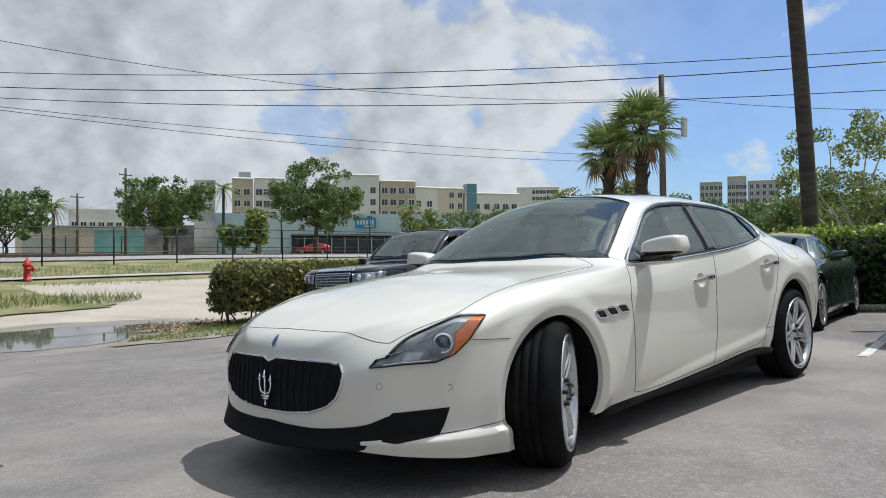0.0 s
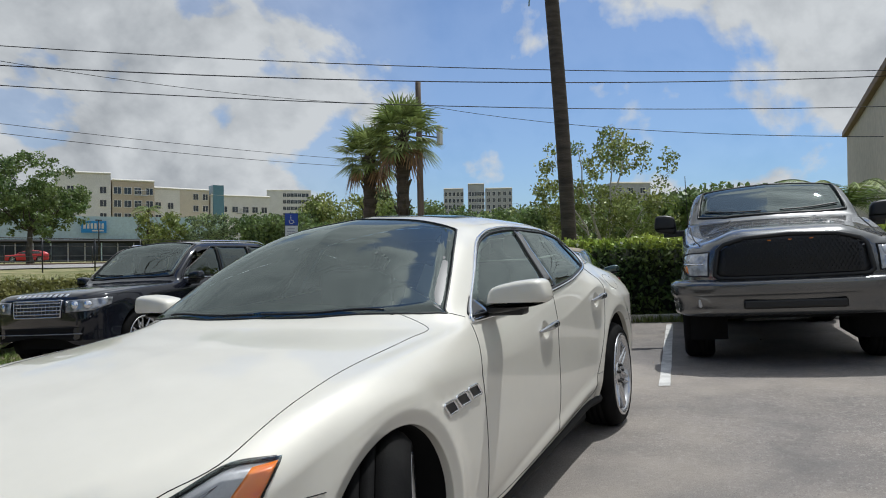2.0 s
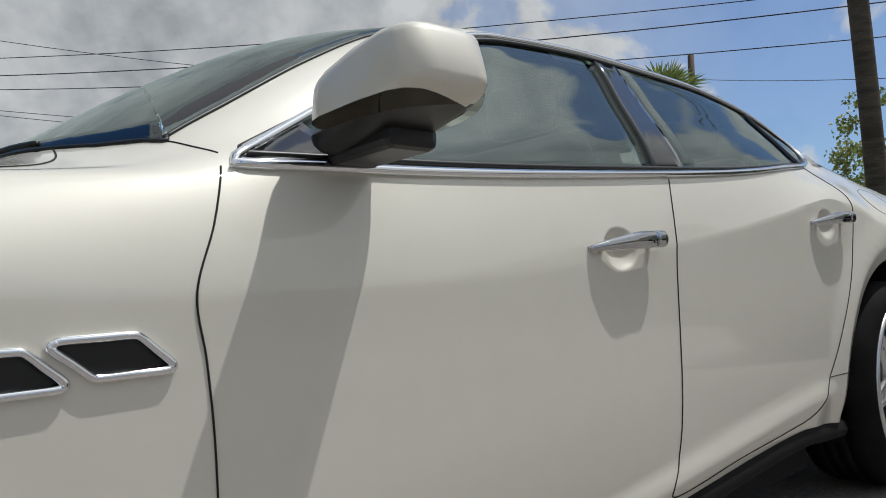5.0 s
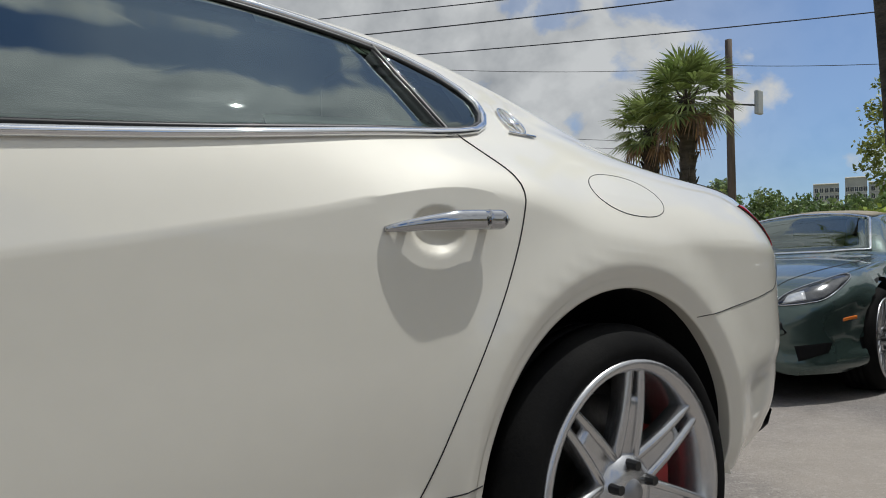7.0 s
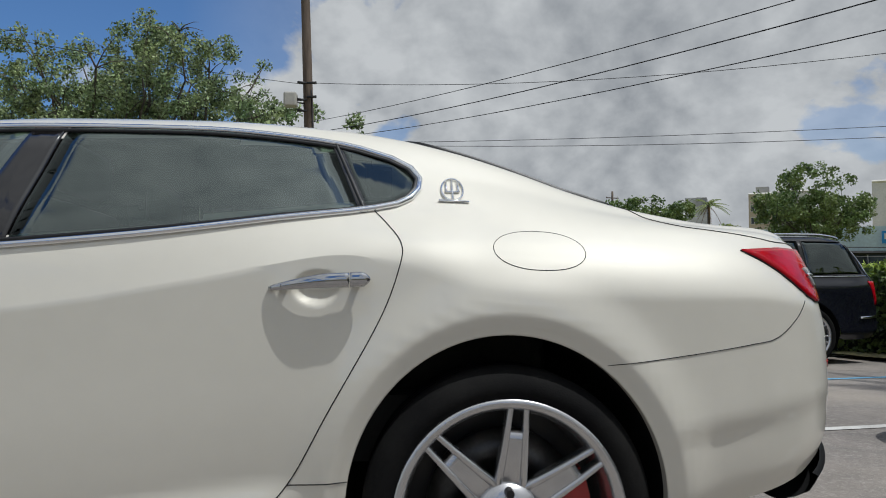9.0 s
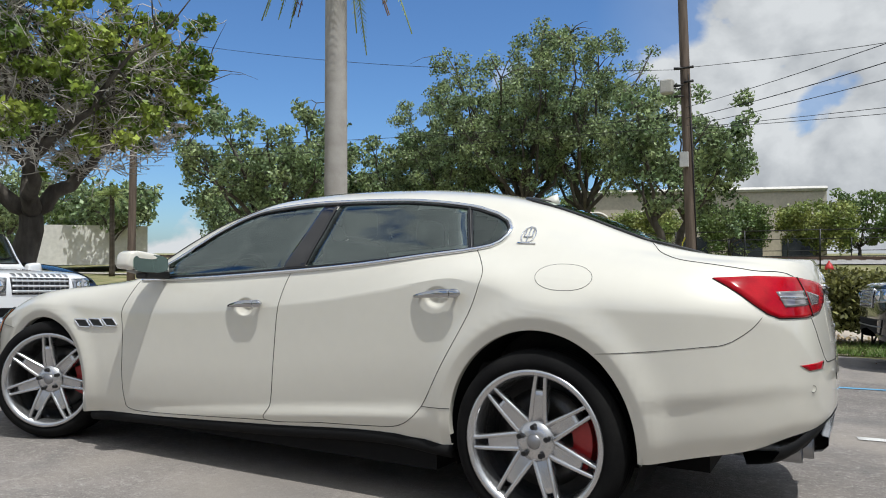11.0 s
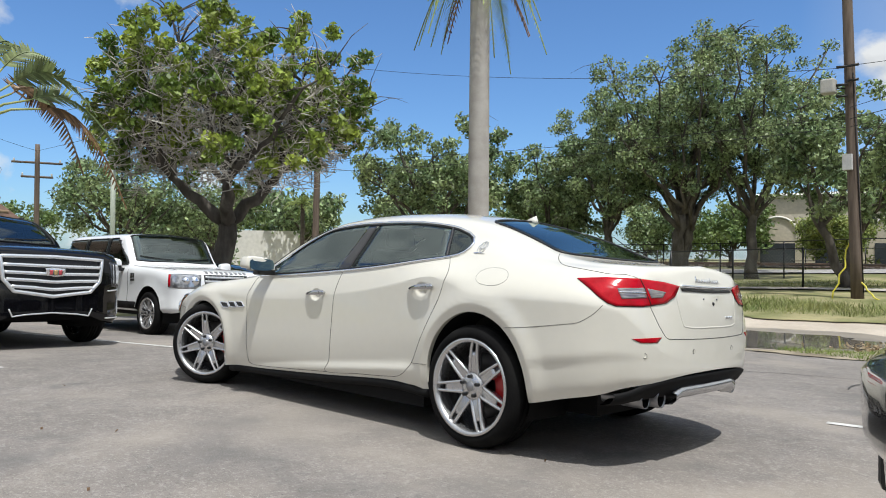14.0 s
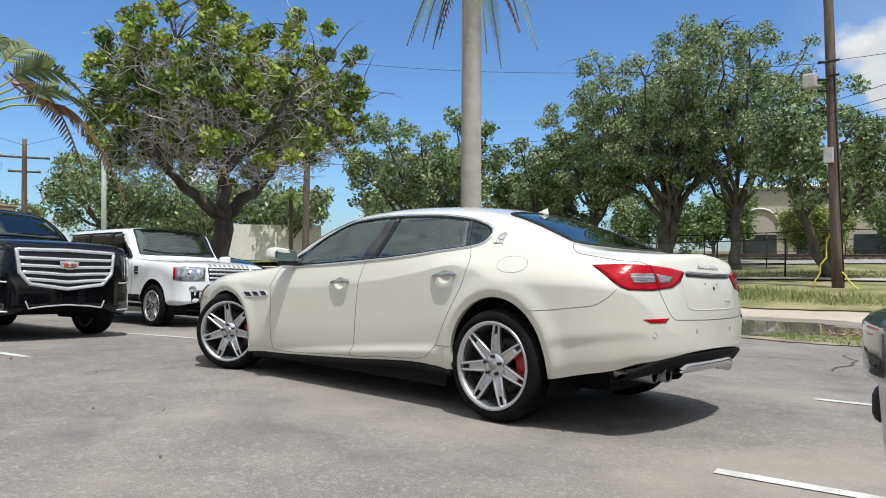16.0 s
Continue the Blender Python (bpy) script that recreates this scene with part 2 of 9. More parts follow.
def speckle(m, sizes):
    """Pale and dark grit and faint oil stains laid over a surface's colour."""
    nodes, links = m.node_tree.nodes, m.node_tree.links
    b = nodes["Principled BSDF"]
    src = b.inputs["Base Color"].links[0].from_socket
    tc = nodes.new("ShaderNodeTexCoord")
    for size, lo, hi, tone, amount in sizes:
        v = nodes.new("ShaderNodeTexNoise")
        v.inputs["Scale"].default_value, v.inputs["Detail"].default_value, v.inputs["Roughness"].default_value = size, 3, 0.65
        links.new(tc.outputs["Object"], v.inputs["Vector"])
        r = nodes.new("ShaderNodeMapRange")
        r.inputs[1].default_value, r.inputs[2].default_value = lo, hi
        r.inputs[4].default_value = amount
        links.new(v.outputs["Fac"], r.inputs[0])
        x = nodes.new("ShaderNodeMix")
        x.data_type = "RGBA"
        links.new(r.outputs[0], x.inputs[0])
        links.new(src, x.inputs[6])
        x.inputs[7].default_value = (*tone, 1)
        src = x.outputs[2]
    links.new(src, b.inputs["Base Color"])


speckle(ASPHALT, ((26, 0.52, 0.70, (0.36, 0.335, 0.305), 0.55), (9, 0.55, 0.75, (0.11, 0.11, 0.108), 0.45), (95, 0.56, 0.70, (0.42, 0.40, 0.37), 0.75), (70, 0.58, 0.72, (0.05, 0.05, 0.05), 0.75), (1.3, 0.56, 0.75, (0.10, 0.098, 0.095), 0.6), (0.42, 0.50, 0.68, (0.33, 0.29, 0.245), 0.6), (0.3, 0.55, 0.70, (0.115, 0.108, 0.104), 0.55)))
CONCRETE_W = mat("weathered_concrete", (0.34, 0.31, 0.265), (0.45, 0.42, 0.365), scale=1.1, rough=0.9, bump=0.004, bscale=60)
SAND = mat("sandy_street", (0.39, 0.335, 0.27), (0.47, 0.41, 0.335), scale=0.6, rough=0.92, bump=0.006, bscale=50, vary=0.10)
DIRT = mat("dry_soil", (0.20, 0.165, 0.115), (0.30, 0.255, 0.185), scale=1.8, rough=0.95, bump=0.02, bscale=22)
LAWN = mat("lawn_ground", (0.14, 0.15, 0.05), (0.30, 0.265, 0.135), scale=0.9, rough=0.95, bump=0.02, bscale=30)
GRASS_G = mat("fresh_grass_blades", (0.11, 0.185, 0.035), (0.24, 0.29, 0.075), scale=1.2, rough=0.75, island=0.35)
GRASS = mat("grass_blades", (0.13, 0.175, 0.045), (0.27, 0.275, 0.095), scale=0.8, rough=0.75, island=0.35)
STONE = mat("ballast_stone", (0.24, 0.23, 0.22), (0.36, 0.34, 0.32), scale=6, rough=0.9, bump=0.03, bscale=14, vary=0.3)
CONCRETE = mat("pale_concrete", (0.50, 0.47, 0.43), (0.60, 0.57, 0.52), scale=2.5, rough=0.85, bump=0.002)
LINE = mat("worn_white_line", (0.62, 0.61, 0.58), (0.42, 0.41, 0.39), scale=7, rough=0.8, vary=0.18)
LINE_B = mat("worn_blue_line", (0.12, 0.35, 0.55), (0.10, 0.26, 0.42), scale=7, rough=0.8)
WATER = mat("puddle_water", (0.11, 0.10, 0.088), (0.15, 0.135, 0.115), scale=0.9, rough=0.03, spec=0.8)
WOOD = mat("weathered_pole", (0.085, 0.062, 0.047), (0.15, 0.115, 0.09), scale=3, rough=0.9, bump=0.006, bscale=18, stretch=(3, 3, 0.25))
BARK = mat("tree_bark", (0.058, 0.049, 0.041), (0.125, 0.11, 0.092), scale=5, rough=0.95, bump=0.02, bscale=16, stretch=(1, 1, 0.35))
BARK_P = mat("palm_bark", (0.34, 0.315, 0.285), (0.41, 0.385, 0.35), scale=3, rough=0.85, vary=0.06, bump=0.004, bscale=30)
BARK_D = mat("dark_palm_bark", (0.052, 0.042, 0.032), (0.10, 0.08, 0.062), scale=4, rough=0.95, bump=0.02, bscale=14, stretch=(0.6, 0.6, 3))
CABLE = mat("black_cable", (0.012, 0.012, 0.014), rough=0.7)
TWIG = mat("bare_twigs", (0.42, 0.38, 0.34), (0.60, 0.56, 0.50), scale=5, rough=0.9)


def leaf_mat(name, a, b, island=0.5, thin=0.28):
    """Leaves that let some of the light through."""
    m = mat(name, a, b, scale=0.7, rough=0.5, island=island, vary=0.2)
    nodes, links = m.node_tree.nodes, m.node_tree.links
    s = nodes["Principled BSDF"]
    tl = nodes.new("ShaderNodeBsdfTranslucent")
    links.new(s.inputs["Base Color"].links[0].from_socket, tl.inputs[0])
    mx = nodes.new("ShaderNodeMixShader")
    mx.inputs[0].default_value = thin
    links.new(s.outputs[0], mx.inputs[1])
    links.new(tl.outputs[0], mx.inputs[2])
    links.new(mx.outputs[0], nodes["Material Output"].inputs[0])
    return m


LEAF_A = leaf_mat("bright_leaves", (0.095, 0.17, 0.03), (0.34, 0.40, 0.065), 0.6)
LEAF_O = leaf_mat("oak_leaves", (0.14, 0.21, 0.095), (0.30, 0.36, 0.17), 0.75)
LEAF_M = leaf_mat("street_tree_leaves", (0.10, 0.165, 0.048), (0.20, 0.26, 0.085))
LEAF_H = leaf_mat("hedge_leaves", (0.065, 0.115, 0.026), (0.15, 0.195, 0.045))
LEAF_L = leaf_mat("olive_hedge_leaves", (0.105, 0.125, 0.034), (0.235, 0.225, 0.07), 0.6)
LEAF_Y = leaf_mat("young_hedge_leaves", (0.24, 0.34, 0.045), (0.38, 0.44, 0.08))
LEAF_P = leaf_mat("fan_palm_leaves", (0.15, 0.21, 0.055), (0.28, 0.33, 0.11))
LEAF_D = leaf_mat("dead_palm_leaves", (0.20, 0.11, 0.055), (0.30, 0.19, 0.10))
LITTER = leaf_mat("straw_brown_leaves", (0.30, 0.22, 0.12), (0.46, 0.36, 0.22))
LEAF_T = leaf_mat("traveller_leaves", (0.10, 0.16, 0.055), (0.22, 0.25, 0.10))
LEAF_F = leaf_mat("sparse_tree_leaves", (0.17, 0.235, 0.06), (0.31, 0.33, 0.10))


# ---- building blocks ----
def curve(*pts):
    """A smooth value along x through (x, value) points, with no overshoot."""
    xs = np.array([p[0] for p in pts], float)
    ys = np.array([p[1] for p in pts], float)
    h, d = np.diff(xs), np.diff(ys) / np.diff(xs)
    m = np.zeros(len(xs))
    m[0], m[-1] = d[0], d[-1]
    for i in range(1, len(xs) - 1):
        if d[i - 1] * d[i] > 0:
            a, b = 2 * h[i] + h[i - 1], h[i] + 2 * h[i - 1]
            m[i] = (a + b) / (a / d[i - 1] + b / d[i])

    def at(x):
        x = np.clip(np.asarray(x, float), xs[0], xs[-1])
        i = np.clip(np.searchsorted(xs, x) - 1, 0, len(xs) - 2)
        t = (x - xs[i]) / h[i]
        return ys[i] * (1 + 2 * t) * (1 - t) ** 2 + m[i] * h[i] * t * (1 - t) ** 2 + ys[i + 1] * t * t * (3 - 2 * t) + m[i + 1] * h[i] * t * t * (t - 1)

    return at


def mesh_from(bm, name, material, smooth=True):
    me = bpy.data.meshes.new(name)
    bm.normal_update()
    bm.to_mesh(me)
    bm.free()
    for m in material if isinstance(material, (list, tuple)) else [material]:
        me.materials.append(m)
    if smooth:
        me.polygons.foreach_set("use_smooth", [True] * len(me.polygons))
    return me


def part(name, bm, material, parent=None, label="", smooth=True):
    me = bm if isinstance(bm, bpy.types.Mesh) else mesh_from(bm, name, material, smooth)
    ob = new(name, me)
    ob.parent = parent
    return tagged(ob, label)


def root(name, label, category, m=None, group="", kind=""):
    ob = new(name)
    if m is not None:
        ob.matrix_world = m
    return tagged(ob, label, category, group, kind)


def raw(name, verts, faces, material, parent=None, label="", smooth=False):
    me = bpy.data.meshes.new(name)
    me.from_pydata([tuple(v) for v in verts], [], [tuple(f) for f in faces])
    me.materials.append(material)
    if smooth:
        me.polygons.foreach_set("use_smooth", [True] * len(me.polygons))
    ob = new(name, me)
    ob.parent = parent
    return tagged(ob, label)


def box(bm, lo, hi, bevel=0.0, seg=2):
    """A box between two corners, with rounded edges."""
    c = [(a + b) / 2 for a, b in zip(lo, hi)]
    s = [abs(b - a) for a, b in zip(lo, hi)]
    got = bmesh.ops.create_cube(bm, size=1, matrix=Matrix.Translation(c) @ Matrix.Diagonal((*s, 1)))
    if bevel:
        edges = list({e for v in got["verts"] for e in v.link_edges})
        bmesh.ops.bevel(bm, geom=edges, offset=bevel, segments=seg, affect="EDGES", profile=0.5)
    return bm


def box_part(name, lo, hi, material, parent=None, label="", bevel=0.01):
    return part(name, box(bmesh.new(), lo, hi, bevel), material, parent, label, smooth=False)


def sweep(bm, pts, radius, closed=False, seg=6, ends=True):
    """A round bar along points; radius is one value or one for each point."""
    pts = [Vector(p) for p in pts]
    n = len(pts)
    rad = radius if isinstance(radius, (list, tuple)) else [radius] * n
    rings, side = [], None
    for i, p in enumerate(pts):
        a = pts[(i - 1) % n] if closed or i else p
        b = pts[(i + 1) % n] if closed or i < n - 1 else p
        d = b - a
        d = d.normalized() if d.length > 1e-9 else Vector((0, 0, 1))
        if side is None:
            side = d.cross(Vector((0, 0, 1)) if abs(d.z) < 0.9 else Vector((1, 0, 0))).normalized()
        side = (side - d * side.dot(d)).normalized()
        up_ = d.cross(side)
        rings.append([bm.verts.new(p + rad[i] * (math.cos(q) * side + math.sin(q) * up_)) for q in (2 * math.pi * k / seg for k in range(seg))])
    for i in range(n if closed else n - 1):
        a, b = rings[i], rings[(i + 1) % n]
        for k in range(seg):
            bm.faces.new((a[k], a[(k + 1) % seg], b[(k + 1) % seg], b[k]))
    if ends and not closed:
        bm.faces.new(rings[0][::-1])
        bm.faces.new(rings[-1])
    return bm


def lathe(bm, profile, seg=40, axis="y"):
    """A turned shape; profile rows of (radius, along the axis)."""
    rings = []
    for r, a in profile:
        ring = []
        for k in range(seg):
            q = 2 * math.pi * k / seg
            c, s = r * math.cos(q), r * math.sin(q)
            ring.append(bm.verts.new((c, a, s) if axis == "y" else (c, s, a)))
        rings.append(ring)
    for a, b in zip(rings, rings[1:]):
        for k in range(seg):
            bm.faces.new((a[k], a[(k + 1) % seg], b[(k + 1) % seg], b[k]))
    return bm


def closed_curve(pts, n, sharp=False):
    """n points round a closed outline through pts."""
    pts = np.array(pts, float)
    m = len(pts)
    if sharp:
        seg = np.linalg.norm(np.roll(pts, -1, 0) - pts, axis=1)
        per = np.maximum(1, np.round(n * seg / seg.sum()).astype(int))
        return np.array([pts[i] + (pts[(i + 1) % m] - pts[i]) * k / per[i] for i in range(m) for k in range(per[i])])
    out = []
    for k in range(n):
        u = k * m / n
        i, t = int(u), u - int(u)
        p0, p1, p2, p3 = (pts[(i + j) % m] for j in (-1, 0, 1, 2))
        out.append(0.5 * (2 * p1 + (p2 - p0) * t + (2 * p0 - 5 * p1 + 4 * p2 - p3) * t * t + (3 * p1 - p0 - 3 * p2 + p3) * t ** 3))
    return np.array(out)


# ---- the lie of the land ----
LAND_Y = [-3000, -16, -10, -7, 0, 4, 7, 9, 12.5, 16, 20, 25, 31, 35, 60, 3000]
LAND_Z = [0.50, 0.50, 0.42, 0.315, 0, -0.18, -0.33, -0.42, -0.40, -0.25, -0.02, 0.20, 0.45, 0.75, 0.75, 0.9]


def land(x, y):
    return float(np.interp(y, LAND_Y, LAND_Z) + 0.01 * min(max(x, -14), 14) + 0.02 * min(max(x + 4, -5), 0))


def lot_pose(x, y, turn=0.0, lift=0.0):
    """A pose standing on the ground at x, y, tilted with it."""
    e = 0.6
    n = Vector((-(land(x + e, y) - land(x - e, y)) / (2 * e), -(land(x, y + e) - land(x, y - e)) / (2 * e), 1)).normalized()
    ex = Vector((1, 0, 0))
    ex = (ex - n * ex.dot(n)).normalized()
    ey = n.cross(ex)
    m = Matrix((ex, ey, n)).transposed().to_4x4()
    return Matrix.Translation((x, y, land(x, y) + lift)) @ m @ pose(0, 0, 0, 0, 0, turn)


def spread(lo, hi, step, marks):
    """Even steps from lo to hi that also hit the marks."""
    n = max(1, math.ceil((hi - lo) / step))
    vals = {round(lo + (hi - lo) * i / n, 4) for i in range(n + 1)} | {float(m) for m in marks if lo < m < hi}
    return sorted(vals)


def sheet(name, left, right, y0, y1, lift, material, step=0.5, label="", category="", rag=0.0):
    """A strip of ground from y0 to y1, its edges x = left(y), right(y)."""
    ys = spread(y0, y1, step, LAND_Y)
    cols = max(2, int((right(y0) - left(y0)) / max(step, 0.5)))
    verts, faces = [], []
    for j, y in enumerate(ys):
        a, b = left(y), right(y)
        for i in range(cols + 1):
            x = a + (b - a) * i / cols
            yy = y
            if rag and (i in (0, cols) or j in (0, len(ys) - 1)):
                x += rag * noise.noise((x * 0.7, y * 0.9, 3.1))
                yy += rag * noise.noise((x * 0.9, y * 0.7, 8.7))
            verts.append((x, yy, land(x, yy) + lift))
    w = cols + 1
    faces = [(j * w + i, j * w + i + 1, (j + 1) * w + i + 1, (j + 1) * w + i) for j in range(len(ys) - 1) for i in range(cols)]
    ob = raw(name, verts, faces, material)
    return tagged(ob, label or name, category or "ground", kind="structure")


def blob_sheet(name, cx, cy, rx, ry, lift, material, turn=0.0, rag=0.18, seed=0.0, n=56, rings=7, mound=0.0):
    """A patch of ground with a wandering outline."""
    c, s = math.cos(radians(turn)), math.sin(radians(turn))
    verts, faces = [(cx, cy, land(cx, cy) + lift + mound)], []
    for k in range(1, rings + 1):
        f = k / rings
        for i in range(n):
            q = 2 * math.pi * i / n
            w = 1 + rag * (noise.noise((math.cos(q) * 1.6 + seed, math.sin(q) * 1.6, seed)) + 0.5 * noise.noise((math.cos(q) * 5 + seed, math.sin(q) * 5, seed)))
            a, b = rx * f * w * math.cos(q), ry * f * w * math.sin(q)
            x, y = cx + a * c - b * s, cy + a * s + b * c
            verts.append((x, y, land(x, y) + lift + mound * (1 - f * f)))
    for i in range(n):
        faces.append((0, 1 + i, 1 + (i + 1) % n))
        for k in range(rings - 1):
            a, b = 1 + k * n, 1 + (k + 1) * n
            faces.append((a + i, b + i, b + (i + 1) % n, a + (i + 1) % n))
    return raw(name, verts, faces, material, smooth=True)


# ---- ground ----
def far_lines(limit, near):
    return [-limit, -900, -300, -120, *near, 120, 300, 900, limit]


gx_ = far_lines(2600, [-60, -30, -14, -8, -4, 0, 4, 8, 14, 20, 30, 45, 60])
gy_ = sorted(set(far_lines(2600, [-60, -30] + LAND_Y[1:-1] + [-4, 28, 45, 80])))
gv = [(x, y, land(x, y) - 0.03) for y in gy_ for x in gx_]
gf = [(j * len(gx_) + i, j * len(gx_) + i + 1, (j + 1) * len(gx_) + i + 1, (j + 1) * len(gx_) + i) for j in range(len(gy_) - 1) for i in range(len(gx_) - 1)]
tagged(raw("ground", gv, gf, LAWN), "flat dry grassy ground reaching the horizon", "ground", kind="structure")
sheet("parking_lot", lambda y: -13.5, lambda y: 9.35 - 0.12 * y, -17, 8.3, 0.0, ASPHALT, 0.5, "worn grey asphalt of the parking lot", "asphalt", rag=0.25)
sheet("road", lambda y: -60, lambda y: 70, 8.8, 16.2, -0.012, SAND, 1.0, "pale sandy street beside the parking lot", "road", rag=0.5)
sheet("road", lambda y: -2.0, lambda y: 70, 16.0, 21.5, -0.014, SAND, 1.0, "pale sandy street crossing to the railway", "road", rag=0.4)


def stall_line(x0, y0, length, turn, material, label, width=0.1):
    ob = root("stall_line", label, "road marking", group="parking stall lines", kind="structure")
    c, s = math.cos(radians(turn)), math.sin(radians(turn))
    n = int(length / 0.25)
    verts, faces = [], []
    for i in range(n + 1):
        for side_ in (-0.5, 0.5):
            d = length * i / n
            w = side_ * width + 0.006 * noise.noise((d * 6, x0, side_ * 9))
            x, y = x0 + d * c - w * s, y0 + d * s + w * c
            verts.append((x, y, land(x, y) + 0.005))
        if i:
            faces.append((2 * i - 2, 2 * i, 2 * i + 1, 2 * i - 1))
    part_ = raw("paint", verts, faces, material, ob)
    return ob


W_LINE = "worn white painted stall line on grey asphalt"
stall_line(3.02, -1.02, 5.2, 6.8, LINE, W_LINE)
stall_line(2.72, 1.8, 5.6, 6.8, LINE, W_LINE)
stall_line(2.5, 4.45, 5.8, 6.8, LINE_B, "worn blue painted line of the accessible stall")
stall_line(3.3, -3.95, 5.0, 6.8, LINE, W_LINE)
stall_line(3.6, -6.8, 5.0, 6.8, LINE, W_LINE)
stall_line(-3.45, -2.0, 5.2, 189.6, LINE, W_LINE)
stall_line(-3.9, 0.55, 5.0, 189.6, LINE, W_LINE)
stall_line(-4.4, 3.3, 5.0, 189.6, LINE, W_LINE)
stall_line(-3.0, -4.8, 5.2, 189.6, LINE, W_LINE)


# ---- car builder ----
from mathutils.bvhtree import BVHTree


class Shell:
    """A car body as one skin over cross-sections along x; the nose points to -x, the left side to -y."""

    def __init__(self, W, Z0, ZS, WB, ZB, WR, ZR, ZC, arches, tuck=0.02, flare=0.016, skirt=0.05, roofk=0.72, step=0.045, crease=False, lean=0.006):
        self.arches, self.flare = arches, flare
        x0, x1 = W.ends
        near = [x0 + 0.30 * (i / 16) ** 2 for i in range(17)]
        last = [x1 - 0.30 * (i / 16) ** 2 for i in range(16, -1, -1)]
        n = int((last[0] - near[-1]) / step)
        xs = np.array(near + [near[-1] + (last[0] - near[-1]) * i / n for i in range(1, n)] + last)
        w, z0, zs, wb, zb, wr, zr, zc = (f(xs) for f in (W, Z0, ZS, WB, ZB, WR, ZR, ZC))
        sk = np.minimum(skirt, 0.3 * w)
        tuck = tuck(xs) if callable(tuck) else tuck
        low = 0.022 if crease else 0.0
        lean = lean(xs) if callable(lean) else lean
        fw = [w - sk - np.minimum(low, 0.1 * w), w - 0.15 * sk - np.minimum(low, 0.1 * w) * 0.8, w - np.minimum(tuck, 0.3 * w), w - np.minimum(lean, 0.3 * w), wb, 0.5 * (wb + wr) + 0.05 * np.abs(zr - zb), wr, 0.55 * wr, 0 * w]
        fz = [z0, z0 + 0.16 * (zs - z0), z0 + 0.52 * (zs - z0), zs, zb, 0.5 * (zb + zr), zr, zr + roofk * (zc - zr), zc]
        fw, fz = np.array(fw), np.array(fz)
        vs = np.linspace(0, 8, 8 * (9 if crease else 5) + 1)
        if crease:
            vs = np.sort(np.append(vs, (2.955, 3.045)))
        bm = bmesh.new()
        grid = []
        for i, x in enumerate(xs):
            if crease:
                low, high = vs[vs <= 3], vs[vs > 3]
                soft_w, soft_z = (curve(*zip(range(9), f[:, i]))(vs) for f in (fw, fz))
                cw, cz = (np.concatenate((curve(*zip(range(4), f[:4, i]))(low), curve(*zip(range(3, 9), f[3:, i]))(high))) for f in (fw, fz))
                k = (0.35 + 0.55 * min(1, max(0, (x + 0.1) / 0.5))) * min(1, max(0, (x + 0.95) / 0.5)) * min(1, max(0.12, (1.42 - x) / 0.32))
                cw, cz = soft_w + (cw - soft_w) * k, soft_z + (cz - soft_z) * k
            else:
                cw = curve(*zip(range(9), fw[:, i]))(vs)
                cz = curve(*zip(range(9), fz[:, i]))(vs)
            for ax, az, rx, rz in arches:
                d = np.sqrt(((x - ax) / rx) ** 2 + ((cz - az) / rz) ** 2)
                f = np.clip((1.40 - d) / 0.28 if crease else (1.27 - d) / 0.17, 0, 1)
                cw = cw + flare * f * f * (3 - 2 * f) * (vs < 3.4) * (cw > 0.5)
            left = [bm.verts.new((x, -a, b)) for a, b in zip(cw[:-1], cz[:-1])]
            mid = bm.verts.new((x, 0, cz[-1]))
            right = [bm.verts.new((x, a, b)) for a, b in zip(cw[:-1], cz[:-1])]
            grid.append(left + [mid] + right[::-1])
        for a, b in zip(grid, grid[1:]):
            for k in range(len(a) - 1):
                bm.faces.new((a[k], b[k], b[k + 1], a[k + 1]))
        bm.faces.new(grid[0])
        bm.faces.new(grid[-1][::-1])
        bm.normal_update()
        self.bm = bm
        self.tree = BVHTree.FromBMesh(bm)

    def hit(self, p, d, off=0.0):
        d = Vector(d).normalized()
        got = self.tree.ray_cast(Vector(p) - d * 5, d)
        if got[0] is None:
            got = self.tree.find_nearest(Vector(p))
        n = got[1] if got[1].dot(d) < 0 else -got[1]
        return got[0] + n * off

    def cut_arches(self):
        bm = self.bm
        for ax, az, rx, rz in self.arches:
            def far(v):
                return math.hypot((v.co.x - ax) / rx, (v.co.z - az) / rz) if abs(v.co.y) > 0.45 else 9
            bmesh.ops.delete(bm, geom=[f for f in bm.faces if any(far(v) < 0.985 for v in f.verts)], context="FACES")
            for v in bm.verts:
                d = far(v)
                if v.is_boundary and d < 1.3 and v.co.z > 0.02 and any(far(e.other_vert(v)) < 1.3 for e in v.link_edges if e.is_boundary):
                    v.co.x, v.co.z = ax + (v.co.x - ax) / d, az + (v.co.z - az) / d

    def fine_arches(self, lip, lip_depth):
        """Finer faces round the wheel openings, and a rolled lip along them."""
        for ax, az, rx, rz in self.arches:
            def far(v):
                return math.hypot((v.x - ax) / rx, (v.z - az) / rz) if abs(v.y) > 0.6 else 9
            near = [f for f in self.bm.faces if 0.86 < far(f.calc_center_median()) < 1.22]
            bmesh.ops.subdivide_edges(self.bm, edges=list({e for f in near for e in f.edges}), cuts=3, use_grid_fill=True)
            for v in self.bm.verts:
                d = far(v.co)
                if d < 1 + lip:
                    v.co.y -= (1 if v.co.y > 0 else -1) * lip_depth * min(1, (1 + lip - d) / lip)

